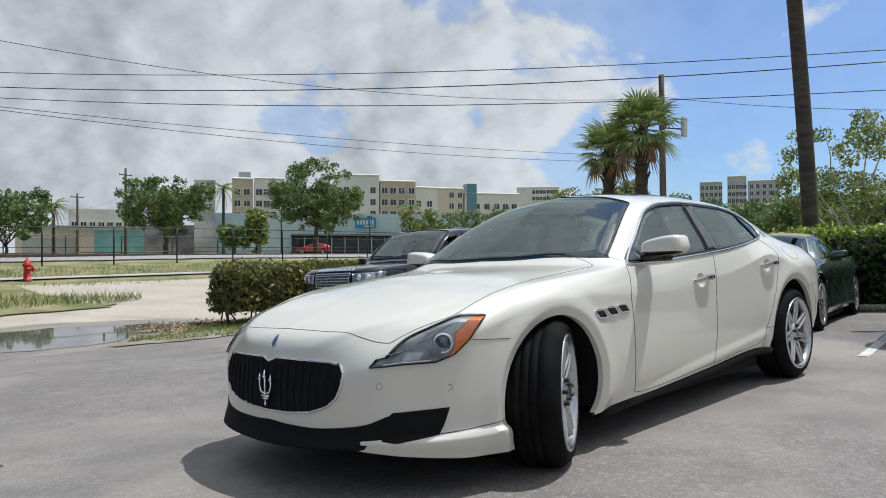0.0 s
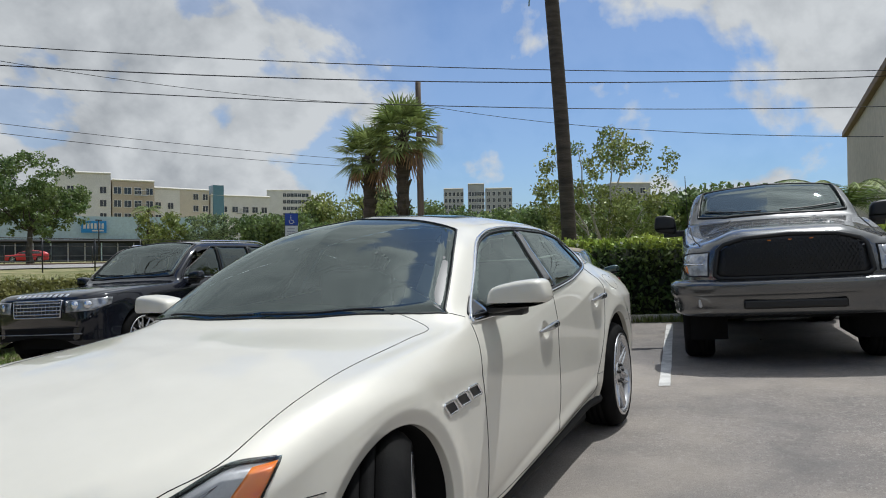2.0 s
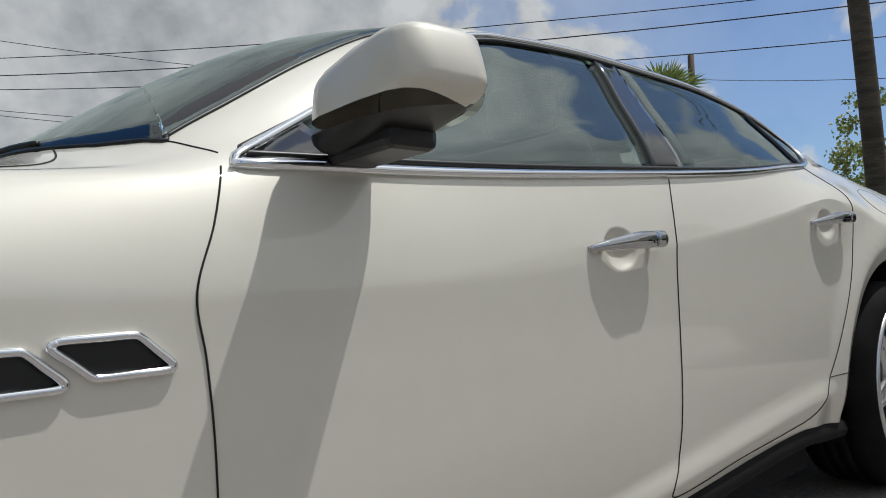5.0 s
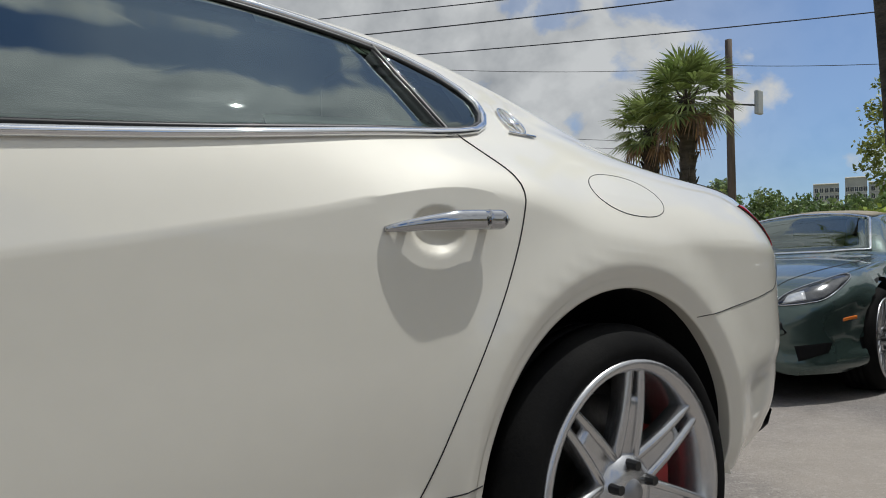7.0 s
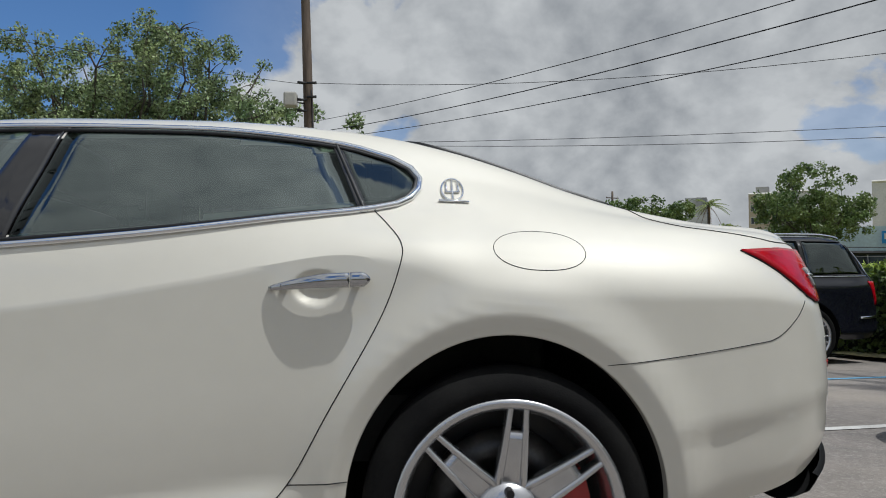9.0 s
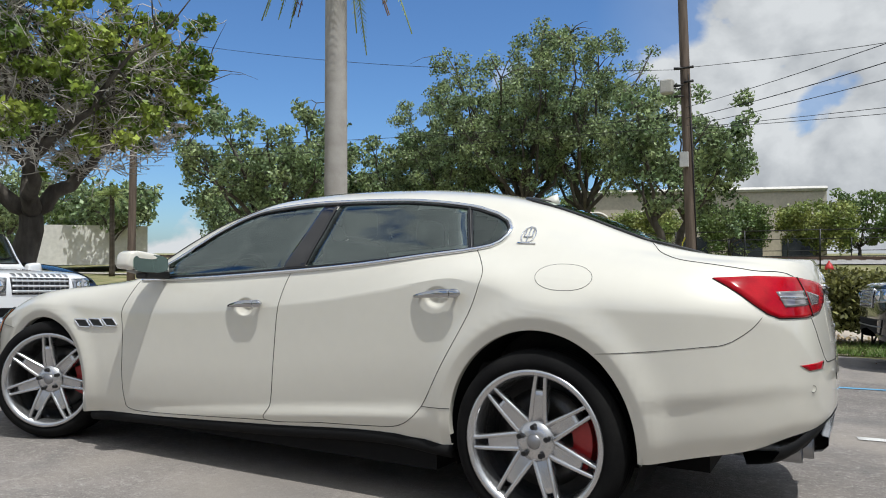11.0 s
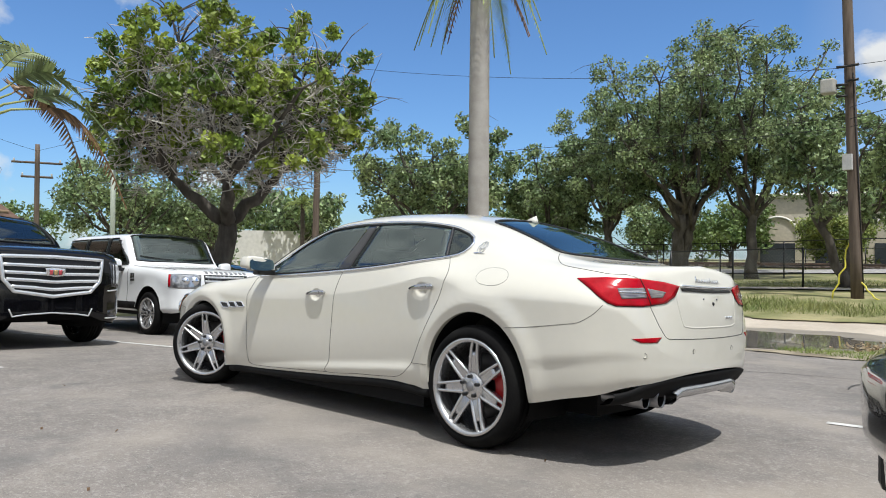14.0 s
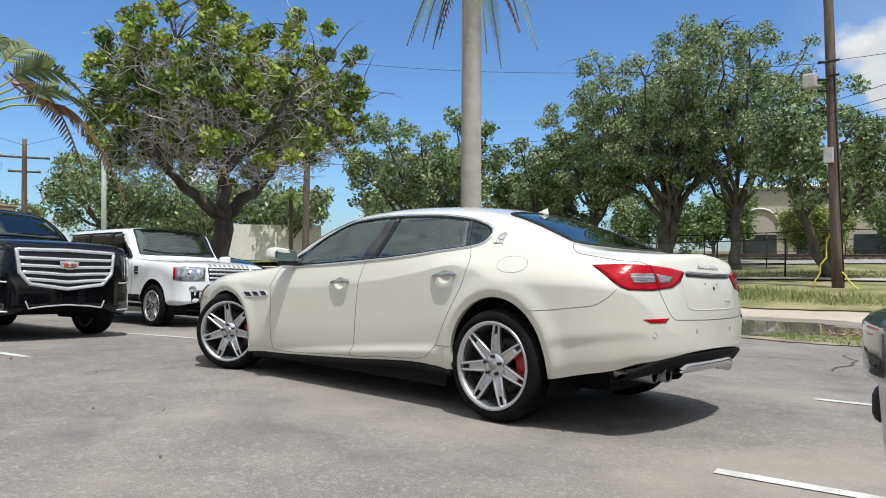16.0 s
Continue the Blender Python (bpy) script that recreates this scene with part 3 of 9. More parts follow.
    def open_arches(self, paint, parent):
        """Cuts the wheel openings out of the skin and rounds their rims off with a thin flange."""
        for ax, az, rx, rz in self.arches:
            def far(v):
                return math.hypot((v.x - ax) / rx, (v.z - az) / rz) if abs(v.y) > 0.6 else 9
            for sgn in (-1, 1):
                bm, prev = bmesh.new(), None
                for k in range(97):
                    q = math.pi * (-0.16 + 1.32 * k / 96)
                    row = []
                    for d in (1.05, 1.03, 1.012, 1.0):
                        x, z = ax + rx * d * math.cos(q), az + rz * d * math.sin(q)
                        o = self.hit((x, sgn, z), (0, -sgn, 0), 0.0012)
                        row.append(bm.verts.new((x, o.y, z)))
                    row.append(bm.verts.new((x, o.y - sgn * 0.004, z)))
                    row.append(bm.verts.new((x, o.y - sgn * 0.03, z)))
                    if prev and z > (0.315 if ax > 0 else 0.20):
                        for a, b, c, d in zip(prev, row, row[1:], prev[1:]):
                            bm.faces.new((a, b, c, d))
                    prev = row
                bmesh.ops.delete(bm, geom=[v for v in bm.verts if not v.link_faces], context="VERTS")
                bmesh.ops.recalc_face_normals(bm, faces=bm.faces[:])
                part("arch_flange", bm, paint, parent)
            bmesh.ops.delete(self.bm, geom=[f for f in self.bm.faces if any(far(v.co) < 1.0 for v in f.verts)], context="FACES")

    def cut(self, test):
        bmesh.ops.delete(self.bm, geom=[f for f in self.bm.faces if all(test(v.co) for v in f.verts)], context="FACES")


def along(*pts):
    f = curve(*pts)
    f.ends = (pts[0][0], pts[-1][0])
    return f


def decal(shell, name, pts, d, material, parent, off=0.004, rings=5, n=56, sharp=False, label="", mirror=False, back=0.012):
    """A panel on the body: an outline carried onto the skin along d, raised by off, with a turned-in edge."""
    pts = [Vector(p) for p in pts]
    if mirror:
        pts, d = [Vector((p.x, -p.y, p.z)) for p in pts], (d[0], -d[1], d[2])
    ring = [Vector(p) for p in closed_curve(pts, n, sharp)]
    c = sum(ring, Vector()) / len(ring)
    m = len(ring)
    bm = bmesh.new()
    mid = bm.verts.new(shell.hit(c, d, off))
    rows = [[bm.verts.new(shell.hit(c + (p - c) * k / rings, d, off)) for p in ring] for k in range(1, rings + 1)]
    if back:
        rows.append([bm.verts.new(shell.hit(p, d, off - back)) for p in ring])
    for i in range(m):
        j = (i + 1) % m
        bm.faces.new((mid, rows[0][i], rows[0][j]))
        for a, b in zip(rows, rows[1:]):
            bm.faces.new((a[i], b[i], b[j], a[j]))
    bmesh.ops.recalc_face_normals(bm, faces=bm.faces[:])
    if sum((f.normal.dot(Vector(d)) for f in bm.faces)) > 0:
        bmesh.ops.reverse_faces(bm, faces=bm.faces[:])
    return part(name, bm, material, parent, label)


def trim(shell, name, pts, d, r, material, parent, closed=False, off=0.0, n=60, sharp=False, label="", mirror=False, seg=6):
    """A thin bar laid along the skin."""
    pts = [Vector(p) for p in pts]
    if mirror:
        pts, d = [Vector((p.x, -p.y, p.z)) for p in pts], (d[0], -d[1], d[2])
    if closed:
        path = closed_curve(pts, n, sharp)
    else:
        path = []
        m = len(pts) - 1
        for k in range(n + 1):
            u = min(k * m / n, m - 1e-6)
            i, t = int(u), u - int(u)
            p0, p1, p2, p3 = pts[max(i - 1, 0)], pts[i], pts[i + 1], pts[min(i + 2, m)]
            path.append(p1.lerp(p2, t) if sharp else 0.5 * (2 * p1 + (p2 - p0) * t + (2 * p0 - 5 * p1 + 4 * p2 - p3) * t * t + (3 * p1 - p0 - 3 * p2 + p3) * t ** 3))
    return part(name, sweep(bmesh.new(), [shell.hit(Vector(p), d, off) for p in path], r, closed, seg), material, parent, label)


WHEELS = {}


def wheel_meshes(key, R, width, rim, spokes, twin, mat_rim, spread_=0.03, petal=False):
    """Tyre, rim and brake meshes; the outer face looks to -y."""
    if key in WHEELS:
        return WHEELS[key]
    h = width / 2
    tyre = lathe(bmesh.new(), [(rim, -h + 0.015), (rim + 0.012, -h - 0.004), (R - 0.045, -h - 0.012), (R - 0.016, -h + 0.012), (R - 0.004, -h + 0.035)]
                 + [q for g in (-0.06, -0.02, 0.02, 0.06) for q in ((R, g - 0.018), (R, g + 0.018), (R - 0.008, g + 0.0185), (R - 0.008, g + 0.0215))]
                 + [(R - 0.004, h - 0.035), (R - 0.016, h - 0.012), (R - 0.045, h + 0.012), (rim, h - 0.02)], 64)
    barrel = lathe(bmesh.new(), [(rim + 0.012, -h - 0.002), (rim + 0.010, -h - 0.012), (rim - 0.006, -h - 0.010), (rim - 0.018, -h + 0.012), (rim - 0.026, -h + 0.06), (rim - 0.034, h - 0.02), (rim, h - 0.015)], 64)
    sp = bmesh.new()
    face = -h + 0.006
    web = 0.055 + (rim - 0.067) * 0.70
    wide = 0.017 + spread_ * 0.70
    for i in range(spokes):
        for sgn in ((-1, 1) if twin else (0,)):
            q = 2 * math.pi * i / spokes
            rows = []
            for f in ((0.0, 0.15, 0.3, 0.45, 0.6, 0.75, 0.88, 1.0) if petal else (0.0, 0.25, 0.6, 1.0)):
                r = 0.055 + (rim - 0.055 - 0.012) * f
                side_ = sgn * (0.017 + spread_ * f if not petal else 0.031 - 0.012 * f)
                ww = (0.0088 if petal else 0.0115 if twin else 0.03) + (0.003 if twin else 0.012) * (1 - f)
                y = face + 0.026 * (1 - f) ** 2 - 0.004
                row = []
                for a, yy in ((-ww, y + 0.012), (-ww * 0.55, y), (ww * 0.55, y), (ww, y + 0.012), (ww * 0.9, y + 0.045), (-ww * 0.9, y + 0.045)):
                    t = side_ + a
                    row.append(sp.verts.new((r * math.cos(q) - t * math.sin(q), yy, r * math.sin(q) + t * math.cos(q))))
                rows.append(row)
            for a, b in zip(rows, rows[1:]):
                for k in range(6):
                    sp.faces.new((a[k], a[(k + 1) % 6], b[(k + 1) % 6], b[k]))
    lathe(sp, [(0.0005, face + 0.004), (0.045, face + 0.004), (0.075, face + 0.016), (0.09, face + 0.05), (0.06, face + 0.08)], 36)
    for i in range(spokes):
        q = 2 * math.pi * i / spokes
        c, s = math.cos(q), math.sin(q)
        if petal:
            prev = None
            for f in (0.0, 0.15, 0.3, 0.45, 0.60, 0.70, 0.73):
                r, y, t = 0.055 + (rim - 0.067) * f, face + 0.026 * (1 - f) ** 2 + 0.004 + (0.016 if f > 0.71 else 0), 0.031 - 0.012 * f
                row = [sp.verts.new((r * c - k * s, y, r * s + k * c)) for k in (-t, t)]
                if prev:
                    sp.faces.new((prev[0], prev[1], row[1], row[0]))
                prev = row
        elif twin:
            a = [sp.verts.new((r * c - t * s, y, r * s + t * c)) for r, t, y in ((0.05, -0.014, face + 0.026), (0.05, 0.014, face + 0.026), (web, wide, face + 0.009), (web, -wide, face + 0.009))]
            b = [sp.verts.new((v.co.x, v.co.y + 0.02, v.co.z)) for v in a]
            sp.faces.new(a)
            for k in range(4):
                sp.faces.new((a[k], a[(k + 1) % 4], b[(k + 1) % 4], b[k]))
    bmesh.ops.recalc_face_normals(sp, faces=sp.faces[:])
    cap = lathe(bmesh.new(), [(0.0005, face - 0.004), (0.024, face - 0.003), (0.030, face + 0.006)], 28)
    nut = bmesh.new()
    bmesh.ops.create_cone(nut, cap_ends=True, segments=10, radius1=0.0125, radius2=0.010, depth=0.03, matrix=Matrix.Translation((0.058, face + 0.002, 0)) @ pose(0, 0, 0, 90))
    disc = lathe(bmesh.new(), [(0.07, 0.0), (0.07, -0.012), (rim - 0.075, -0.012), (rim - 0.075, 0.014), (0.07, 0.014)], 40)
    cal = bmesh.new()
    prev = None
    for k in range(7):
        q = radians(-28 + 56 * k / 6)
        row = [cal.verts.new((r * math.cos(q), y, r * math.sin(q))) for r, y in ((rim - 0.13, -0.05), (rim - 0.055, -0.05), (rim - 0.05, 0.03), (rim - 0.13, 0.03))]
        if prev:
            for j in range(4):
                cal.faces.new((prev[j], prev[(j + 1) % 4], row[(j + 1) % 4], row[j]))
        else:
            cal.faces.new(row)
        prev = row
    cal.faces.new(prev[::-1])
    bmesh.ops.recalc_face_normals(cal, faces=cal.faces[:])
    back_ = lathe(bmesh.new(), [(0.001, 0.05), (rim - 0.03, 0.05)], 32)
    got = dict(tyre=mesh_from(tyre, "tyre", RUBBER), rim=mesh_from(barrel, "rim", mat_rim), spokes=mesh_from(sp, "spokes", mat_rim), hub_cap=mesh_from(cap, "hub_cap", ALLOY_D),
               lug_nut=mesh_from(nut, "lug_nut", TRIM, False), brake_disc=mesh_from(disc, "brake_disc", STEEL), brake_caliper=mesh_from(cal, "brake_caliper", RED_CAL, False), wheel_back=mesh_from(back_, "wheel_back", TRIM))
    WHEELS[key] = got
    return got


def wheels(car, key, xs, y, R, width, rim, spokes, twin, mat_rim=ALLOY, steer=0.0, spin=0.0, caliper=True, spread_=0.03, petal=False):
    ms = wheel_meshes(key, R, width, rim, spokes, twin, mat_rim, spread_, petal)
    for i, x in enumerate(xs):
        for sgn in (-1, 1):
            w = new("wheel")
            w.parent = car
            w.matrix_basis = pose(x, sgn * y, R, 0, 0, (0 if sgn < 0 else 180) + (steer if i == 0 else 0))
            for n, me in ms.items():
                if n == "brake_caliper" and not caliper:
                    continue
                p = new(n, me)
                p.parent = w
                if n == "lug_nut":
                    for k in range(5):
                        p = p if not k else new(n, me)
                        p.parent = w
                        p.matrix_basis = pose(0, 0, 0, 0, spin + 11 * i + 36 + 72 * k, 0)
                if n in ("rim", "spokes", "hub_cap"):
                    p.matrix_basis = pose(0, 0, 0, 0, spin + 11 * i, 0)
                if n == "brake_caliper":
                    p.matrix_basis = pose(0, 0, 0, 0, 0 if sgn < 0 else 180, 0)


def wells(car, shell, W, zb):
    """Dark wheel housings and a flat dark underbody."""
    for ax, az, rx, rz in shell.arches:
        for sgn in (-1, 1):
            bm = bmesh.new()
            prev = None
            for k in range(25):
                q = math.pi * (-0.12 + 1.24 * k / 24)
                x, z = ax + (rx + 0.006) * math.cos(q), az + (rz + 0.006) * math.sin(q)
                o = shell.hit((x, sgn * W, max(z, 0.12)), (0, -sgn, 0), -0.012)
                row = [bm.verts.new((x, o.y, z)), bm.verts.new((x, sgn * (W - 0.42), z))]
                if prev:
                    bm.faces.new((prev[0], row[0], row[1], prev[1]))
                prev = row
            inner = [v for v in bm.verts if abs(v.co.y) < W - 0.4]
            bm.faces.new(inner)
            part("wheel_well", bm, TRIM_M, car)
    x0, x1 = shell.arches[0][0] + 0.5, shell.arches[1][0] - 0.5
    for lo, hi in (((x0, -W + 0.12, zb - 0.09), (x1, W - 0.12, zb + 0.25)), ((shell.arches[0][0] - 0.62, -W + 0.42, zb - 0.02), (x0 - 0.004, W - 0.42, zb + 0.3)), ((x1 + 0.004, -W + 0.42, zb - 0.02), (shell.arches[1][0] + 0.58, W - 0.42, zb + 0.3))):
        part("underbody", box(bmesh.new(), lo, hi), TRIM_M, car, smooth=False)


def seats(car, rows, half, z, material, lean=0.10):
    for x in rows:
        for sgn in (-1, 1):
            bm = bmesh.new()
            box(bm, (x - 0.25, sgn * half - 0.25, z - 0.12), (x + 0.27, sgn * half + 0.25, z + 0.02), 0.05)
            box(bm, (x + 0.2, sgn * half - 0.24, z), (x + 0.34, sgn * half + 0.24, z + 0.56), 0.06)
            box(bm, (x + 0.25, sgn * half - 0.13, z + 0.58), (x + 0.34, sgn * half + 0.13, z + 0.74), 0.04)
            part("seat", bm, material, car)


def steering(car, x, y, z):
    w = part("steering_wheel", sweep(bmesh.new(), [Vector((x + 0.19 * 0.35 * math.sin(q), y + 0.19 * math.cos(q), z + 0.19 * 0.94 * math.sin(q))) for q in (2 * math.pi * k / 28 for k in range(28))], 0.015, True, 8), TRIM, car)
    bm = box(bmesh.new(), (x - 0.03, y - 0.09, z - 0.05), (x + 0.01, y + 0.09, z + 0.05), 0.02)
    part("hub", bm, TRIM, w)


def mirror_pair(car, x, y, z, size, material, tilt=0.0, arm=True, face=MIRROR_G, split_at=0.42):
    """Door mirrors: a rounded shell, its dark foot and the glass."""
    sx, sy, sz = size
    for sgn in (-1, 1):
        bm = bmesh.new()
        bmesh.ops.create_uvsphere(bm, u_segments=24, v_segments=16, radius=1)
        for v in bm.verts:
            c = v.co
            e = [math.copysign(abs(a) ** 0.42, a) for a in c]
            back_ = 1.0 if e[0] < 0 else 0.35
            v.co = Vector((x + sx * e[0] * back_, sgn * (y + sy * e[1] * (1 - 0.10 * e[2]) + 0.0), z + sz * e[2] * (1 - 0.16 * max(0, e[1])) + 0.02 * e[1]))
        if sgn > 0:
            bmesh.ops.reverse_faces(bm, faces=bm.faces[:])
        under = bm.copy()
        cap = z - split_at * sz
        for half, keep in ((bm, 1), (under, -1)):
            bmesh.ops.bisect_plane(half, geom=half.verts[:] + half.edges[:] + half.faces[:], plane_co=(x, 0, cap), plane_no=(0.10, 0, keep), clear_inner=True)
        shell_ = part("mirror", bm, material, car)
        part("mirror_base", under, TRIM, shell_, "black lower mirror half")
        pane = bmesh.new()
        ring = [(math.copysign(abs(math.cos(q)) ** 0.6, math.cos(q)), math.copysign(abs(math.sin(q)) ** 0.6, math.sin(q))) for q in (2 * math.pi * k / 32 for k in range(32))]
        front_ = [pane.verts.new((x + sx * 0.375 - tilt * sz * 0.74 * b, sgn * y + sy * 0.84 * a, z + sz * 0.78 * b)) for a, b in ring]
        rear_ = [pane.verts.new((x + sx * 0.25, sgn * y + sy * 0.84 * a, z + sz * 0.78 * b)) for a, b in ring]
        pane.faces.new(front_)
        for k in range(32):
            pane.faces.new((front_[k], rear_[k], rear_[(k + 1) % 32], front_[(k + 1) % 32]))
        bmesh.ops.recalc_face_normals(pane, faces=pane.faces[:])
        part("mirror_glass", pane, face, shell_, "silvered mirror glass", smooth=False)
        if arm:
            ft = bmesh.new()
            box(ft, (x - sx * 0.55, sgn * (y - sy * 1.5) - 0.06, z - sz * 1.35), (x + sx * 0.3, sgn * (y - sy * 0.2) + 0.05 * sgn, z - sz * 0.72), 0.012)
            part("mirror_foot", ft, TRIM, shell_, "black mirror foot", smooth=False)


def handle(car, shell, x, z, length=0.25, mirror=False, material=CHROME, bow=0.018):
    sgn = 1 if mirror else -1
    o = shell.hit((x, sgn * 0.9, z), (0, -sgn, 0))
    bm = bmesh.new()
    pts, rad = [], []
    for k in range(19):
        f = k / 18
        h = bow * math.sin(math.pi * min(max(f, 0.04), 0.96)) ** 0.6
        pts.append((x - length / 2 + length * f, o.y + sgn * h, z - 0.006 + 0.018 * f + 0.010 * math.sin(math.pi * f)))
        rad.append(0.002 + 0.0125 * min(1, f / 0.78) ** 0.5 * min(1, (1 - f) / 0.14) ** 0.5)
    sweep(bm, pts, rad, seg=12)
    for v in bm.verts:
        f = (v.co.x - x) / length + 0.5
        mid = z - 0.006 + 0.018 * f + 0.010 * math.sin(math.pi * min(1, max(0, f)))
        v.co.z = mid + (v.co.z - mid) * 1.65
        v.co.y = o.y + (v.co.y - o.y) * 0.9
    return part("door_handle", bm, material, car, "chrome pull handle")


# ---- the white saloon ----
HANDLES = ((0.034, 0.842), (1.137, 0.912))


def saloon_handle(car, shell, x, z, mirror, lock):
    """A chrome pull handle with a slim front tip and a rounded end piece behind a fine joint."""
    sgn = 1 if mirror else -1
    length = 0.247
    a, b = (shell.hit((x + sx * (length / 2 + 0.004), sgn * 0.9, z), (0, -sgn, 0)) for sx in (-1, 1))

    def rows(bm, fs):
        prev = None
        for f in fs:
            tip, end = min(1, f / 0.55) ** 0.7, min(1, max(0.0, (1 - f) / 0.07)) ** 0.5
            h = (0.005 + 0.0135 * tip) * max(end, 0.12)
            w = (0.006 + 0.007 * tip) * max(end, 0.3)
            out = a.y + (b.y - a.y) * f + sgn * (0.004 + 0.026 * math.sin(math.pi * min(0.62, 0.62 * f / 0.75)) ** 0.8)
            c = z - 0.010 + 0.018 * f + 0.005 * math.sin(math.pi * f)
            row = [bm.verts.new((x - length / 2 + length * f, out + w * math.copysign(abs(math.cos(q)) ** 0.8, math.cos(q)), c + h * math.copysign(abs(math.sin(q)) ** 0.8, math.sin(q)))) for q in (2 * math.pi * k / 16 for k in range(16))]
            if prev:
                for k in range(16):
                    bm.faces.new((prev[k], prev[(k + 1) % 16], row[(k + 1) % 16], row[k]))
            else:
                bm.faces.new(row)
            prev = row
        bm.faces.new(prev[::-1])
        bmesh.ops.recalc_face_normals(bm, faces=bm.faces[:])
        return bm

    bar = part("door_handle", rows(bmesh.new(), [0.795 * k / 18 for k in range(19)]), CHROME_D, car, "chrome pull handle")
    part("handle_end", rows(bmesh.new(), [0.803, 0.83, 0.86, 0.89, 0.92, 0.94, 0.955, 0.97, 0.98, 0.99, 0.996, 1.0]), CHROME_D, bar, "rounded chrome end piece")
    for f in (0.16, 0.88):
        px, pz = x - length / 2 + length * f, z - 0.008 + 0.018 * f
        o = shell.hit((px, sgn * 0.9, pz), (0, -sgn, 0))
        part("handle_foot", sweep(bmesh.new(), [(px, o.y - sgn * 0.004, pz), (px, o.y + sgn * 0.024, pz)], 0.009, seg=10), CHROME_D, bar, "chrome handle foot in darkened colour")
    if lock:
        px = x + length / 2 - 0.024
        part("lock_barrel", lathe(bmesh.new(), [(0.0005, -0.003), (0.0095, -0.003), (0.0105, -0.001), (0.0125, -0.002), (0.0135, 0.004)], 24), ALLOY_D, bar, "round key lock").matrix_basis = Matrix.Translation((px, b.y + sgn * 0.034, z + 0.005)) @ (pose(0, 0, 0) if sgn < 0 else pose(0, 0, 0, 0, 0, 180))


def saloon():
    car = root("white_saloon_car", "pearl white four-door luxury saloon with front wheels turned", "car", lot_pose(0, 0))
    W = along((-2.60, 0.03), (-2.595, 0.18), (-2.575, 0.36), (-2.54, 0.50), (-2.47, 0.64), (-2.36, 0.755), (-2.2, 0.85), (-2.05, 0.895), (-1.8, 0.93), (-1.5, 0.945), (-1.1, 0.938), (-0.8, 0.932), (-0.4, 0.925), (0, 0.920), (0.45, 0.917), (0.85, 0.917), (1.1, 0.923), (1.3, 0.938), (1.5, 0.952), (1.65, 0.958), (1.9, 0.955), (2.1, 0.945), (2.25, 0.918), (2.36, 0.875), (2.44, 0.82), (2.50, 0.755), (2.55, 0.66), (2.585, 0.53), (2.605, 0.38), (2.617, 0.18), (2.62, 0.03))
    Z0 = along((-2.60, 0.30), (-2.56, 0.24), (-2.45, 0.205), (-2.3, 0.18), (-2.1, 0.155), (-1.9, 0.15), (-1.3, 0.18), (-1.15, 0.20), (-0.6, 0.225), (0.2, 0.262), (0.9, 0.30), (1.2, 0.28), (1.9, 0.30), (2.2, 0.36), (2.36, 0.395), (2.46, 0.435), (2.55, 0.46), (2.62, 0.50))
    ZS = along((-2.60, 0.42), (-2.5, 0.52), (-2.3, 0.61), (-2.0, 0.71), (-1.6, 0.80), (-1.2, 0.79), (-0.9, 0.775), (-0.4, 0.785), (0, 0.81), (0.24, 0.841), (0.59, 0.884), (0.72, 0.906), (0.9, 0.936), (1.0, 0.957), (1.19, 0.982), (1.34, 0.955), (1.55, 0.89), (1.8, 0.87), (2.0, 0.865), (2.2, 0.86), (2.35, 0.845), (2.45, 0.82), (2.53, 0.72), (2.585, 0.60), (2.62, 0.54))
    WB = along((-2.60, 0.025), (-2.57, 0.30), (-2.5, 0.46), (-2.4, 0.58), (-2.3, 0.67), (-2.1, 0.765), (-1.8, 0.83), (-1.5, 0.855), (-1.2, 0.86), (-0.9, 0.865), (-0.5, 0.868), (0, 0.868), (0.7, 0.858), (1.05, 0.832), (1.28, 0.80), (1.5, 0.79), (1.8, 0.80), (2.1, 0.785), (2.3, 0.755), (2.4, 0.715), (2.47, 0.675), (2.53, 0.58), (2.56, 0.50), (2.585, 0.41), (2.605, 0.29), (2.62, 0.025))
    ZB = along((-2.60, 0.47), (-2.5, 0.625), (-2.35, 0.70), (-2.1, 0.785), (-1.8, 0.86), (-1.585, 0.89), (-1.3, 0.91), (-0.95, 0.935), (-0.5, 0.965), (0.2, 1.01), (0.7, 1.045), (1.05, 1.082), (1.28, 1.105), (1.45, 1.105), (1.6, 1.095), (1.8, 1.075), (2.0, 1.06), (2.3, 1.04), (2.42, 1.02), (2.48, 0.99), (2.53, 0.92), (2.56, 0.83), (2.585, 0.74), (2.605, 0.66), (2.62, 0.57))
    WR = along((-2.60, 0.02), (-2.57, 0.20), (-2.5, 0.36), (-2.35, 0.52), (-2.1, 0.62), (-1.6, 0.69), (-1.2, 0.74), (-0.95, 0.765), (-0.8, 0.735), (-0.5, 0.675), (-0.2, 0.625), (0.2, 0.60), (0.8, 0.595), (1.2, 0.58), (1.5, 0.57), (1.8, 0.59), (2.1, 0.64), (2.35, 0.635), (2.47, 0.57), (2.53, 0.47), (2.56, 0.40), (2.585, 0.32), (2.605, 0.21), (2.62, 0.02))
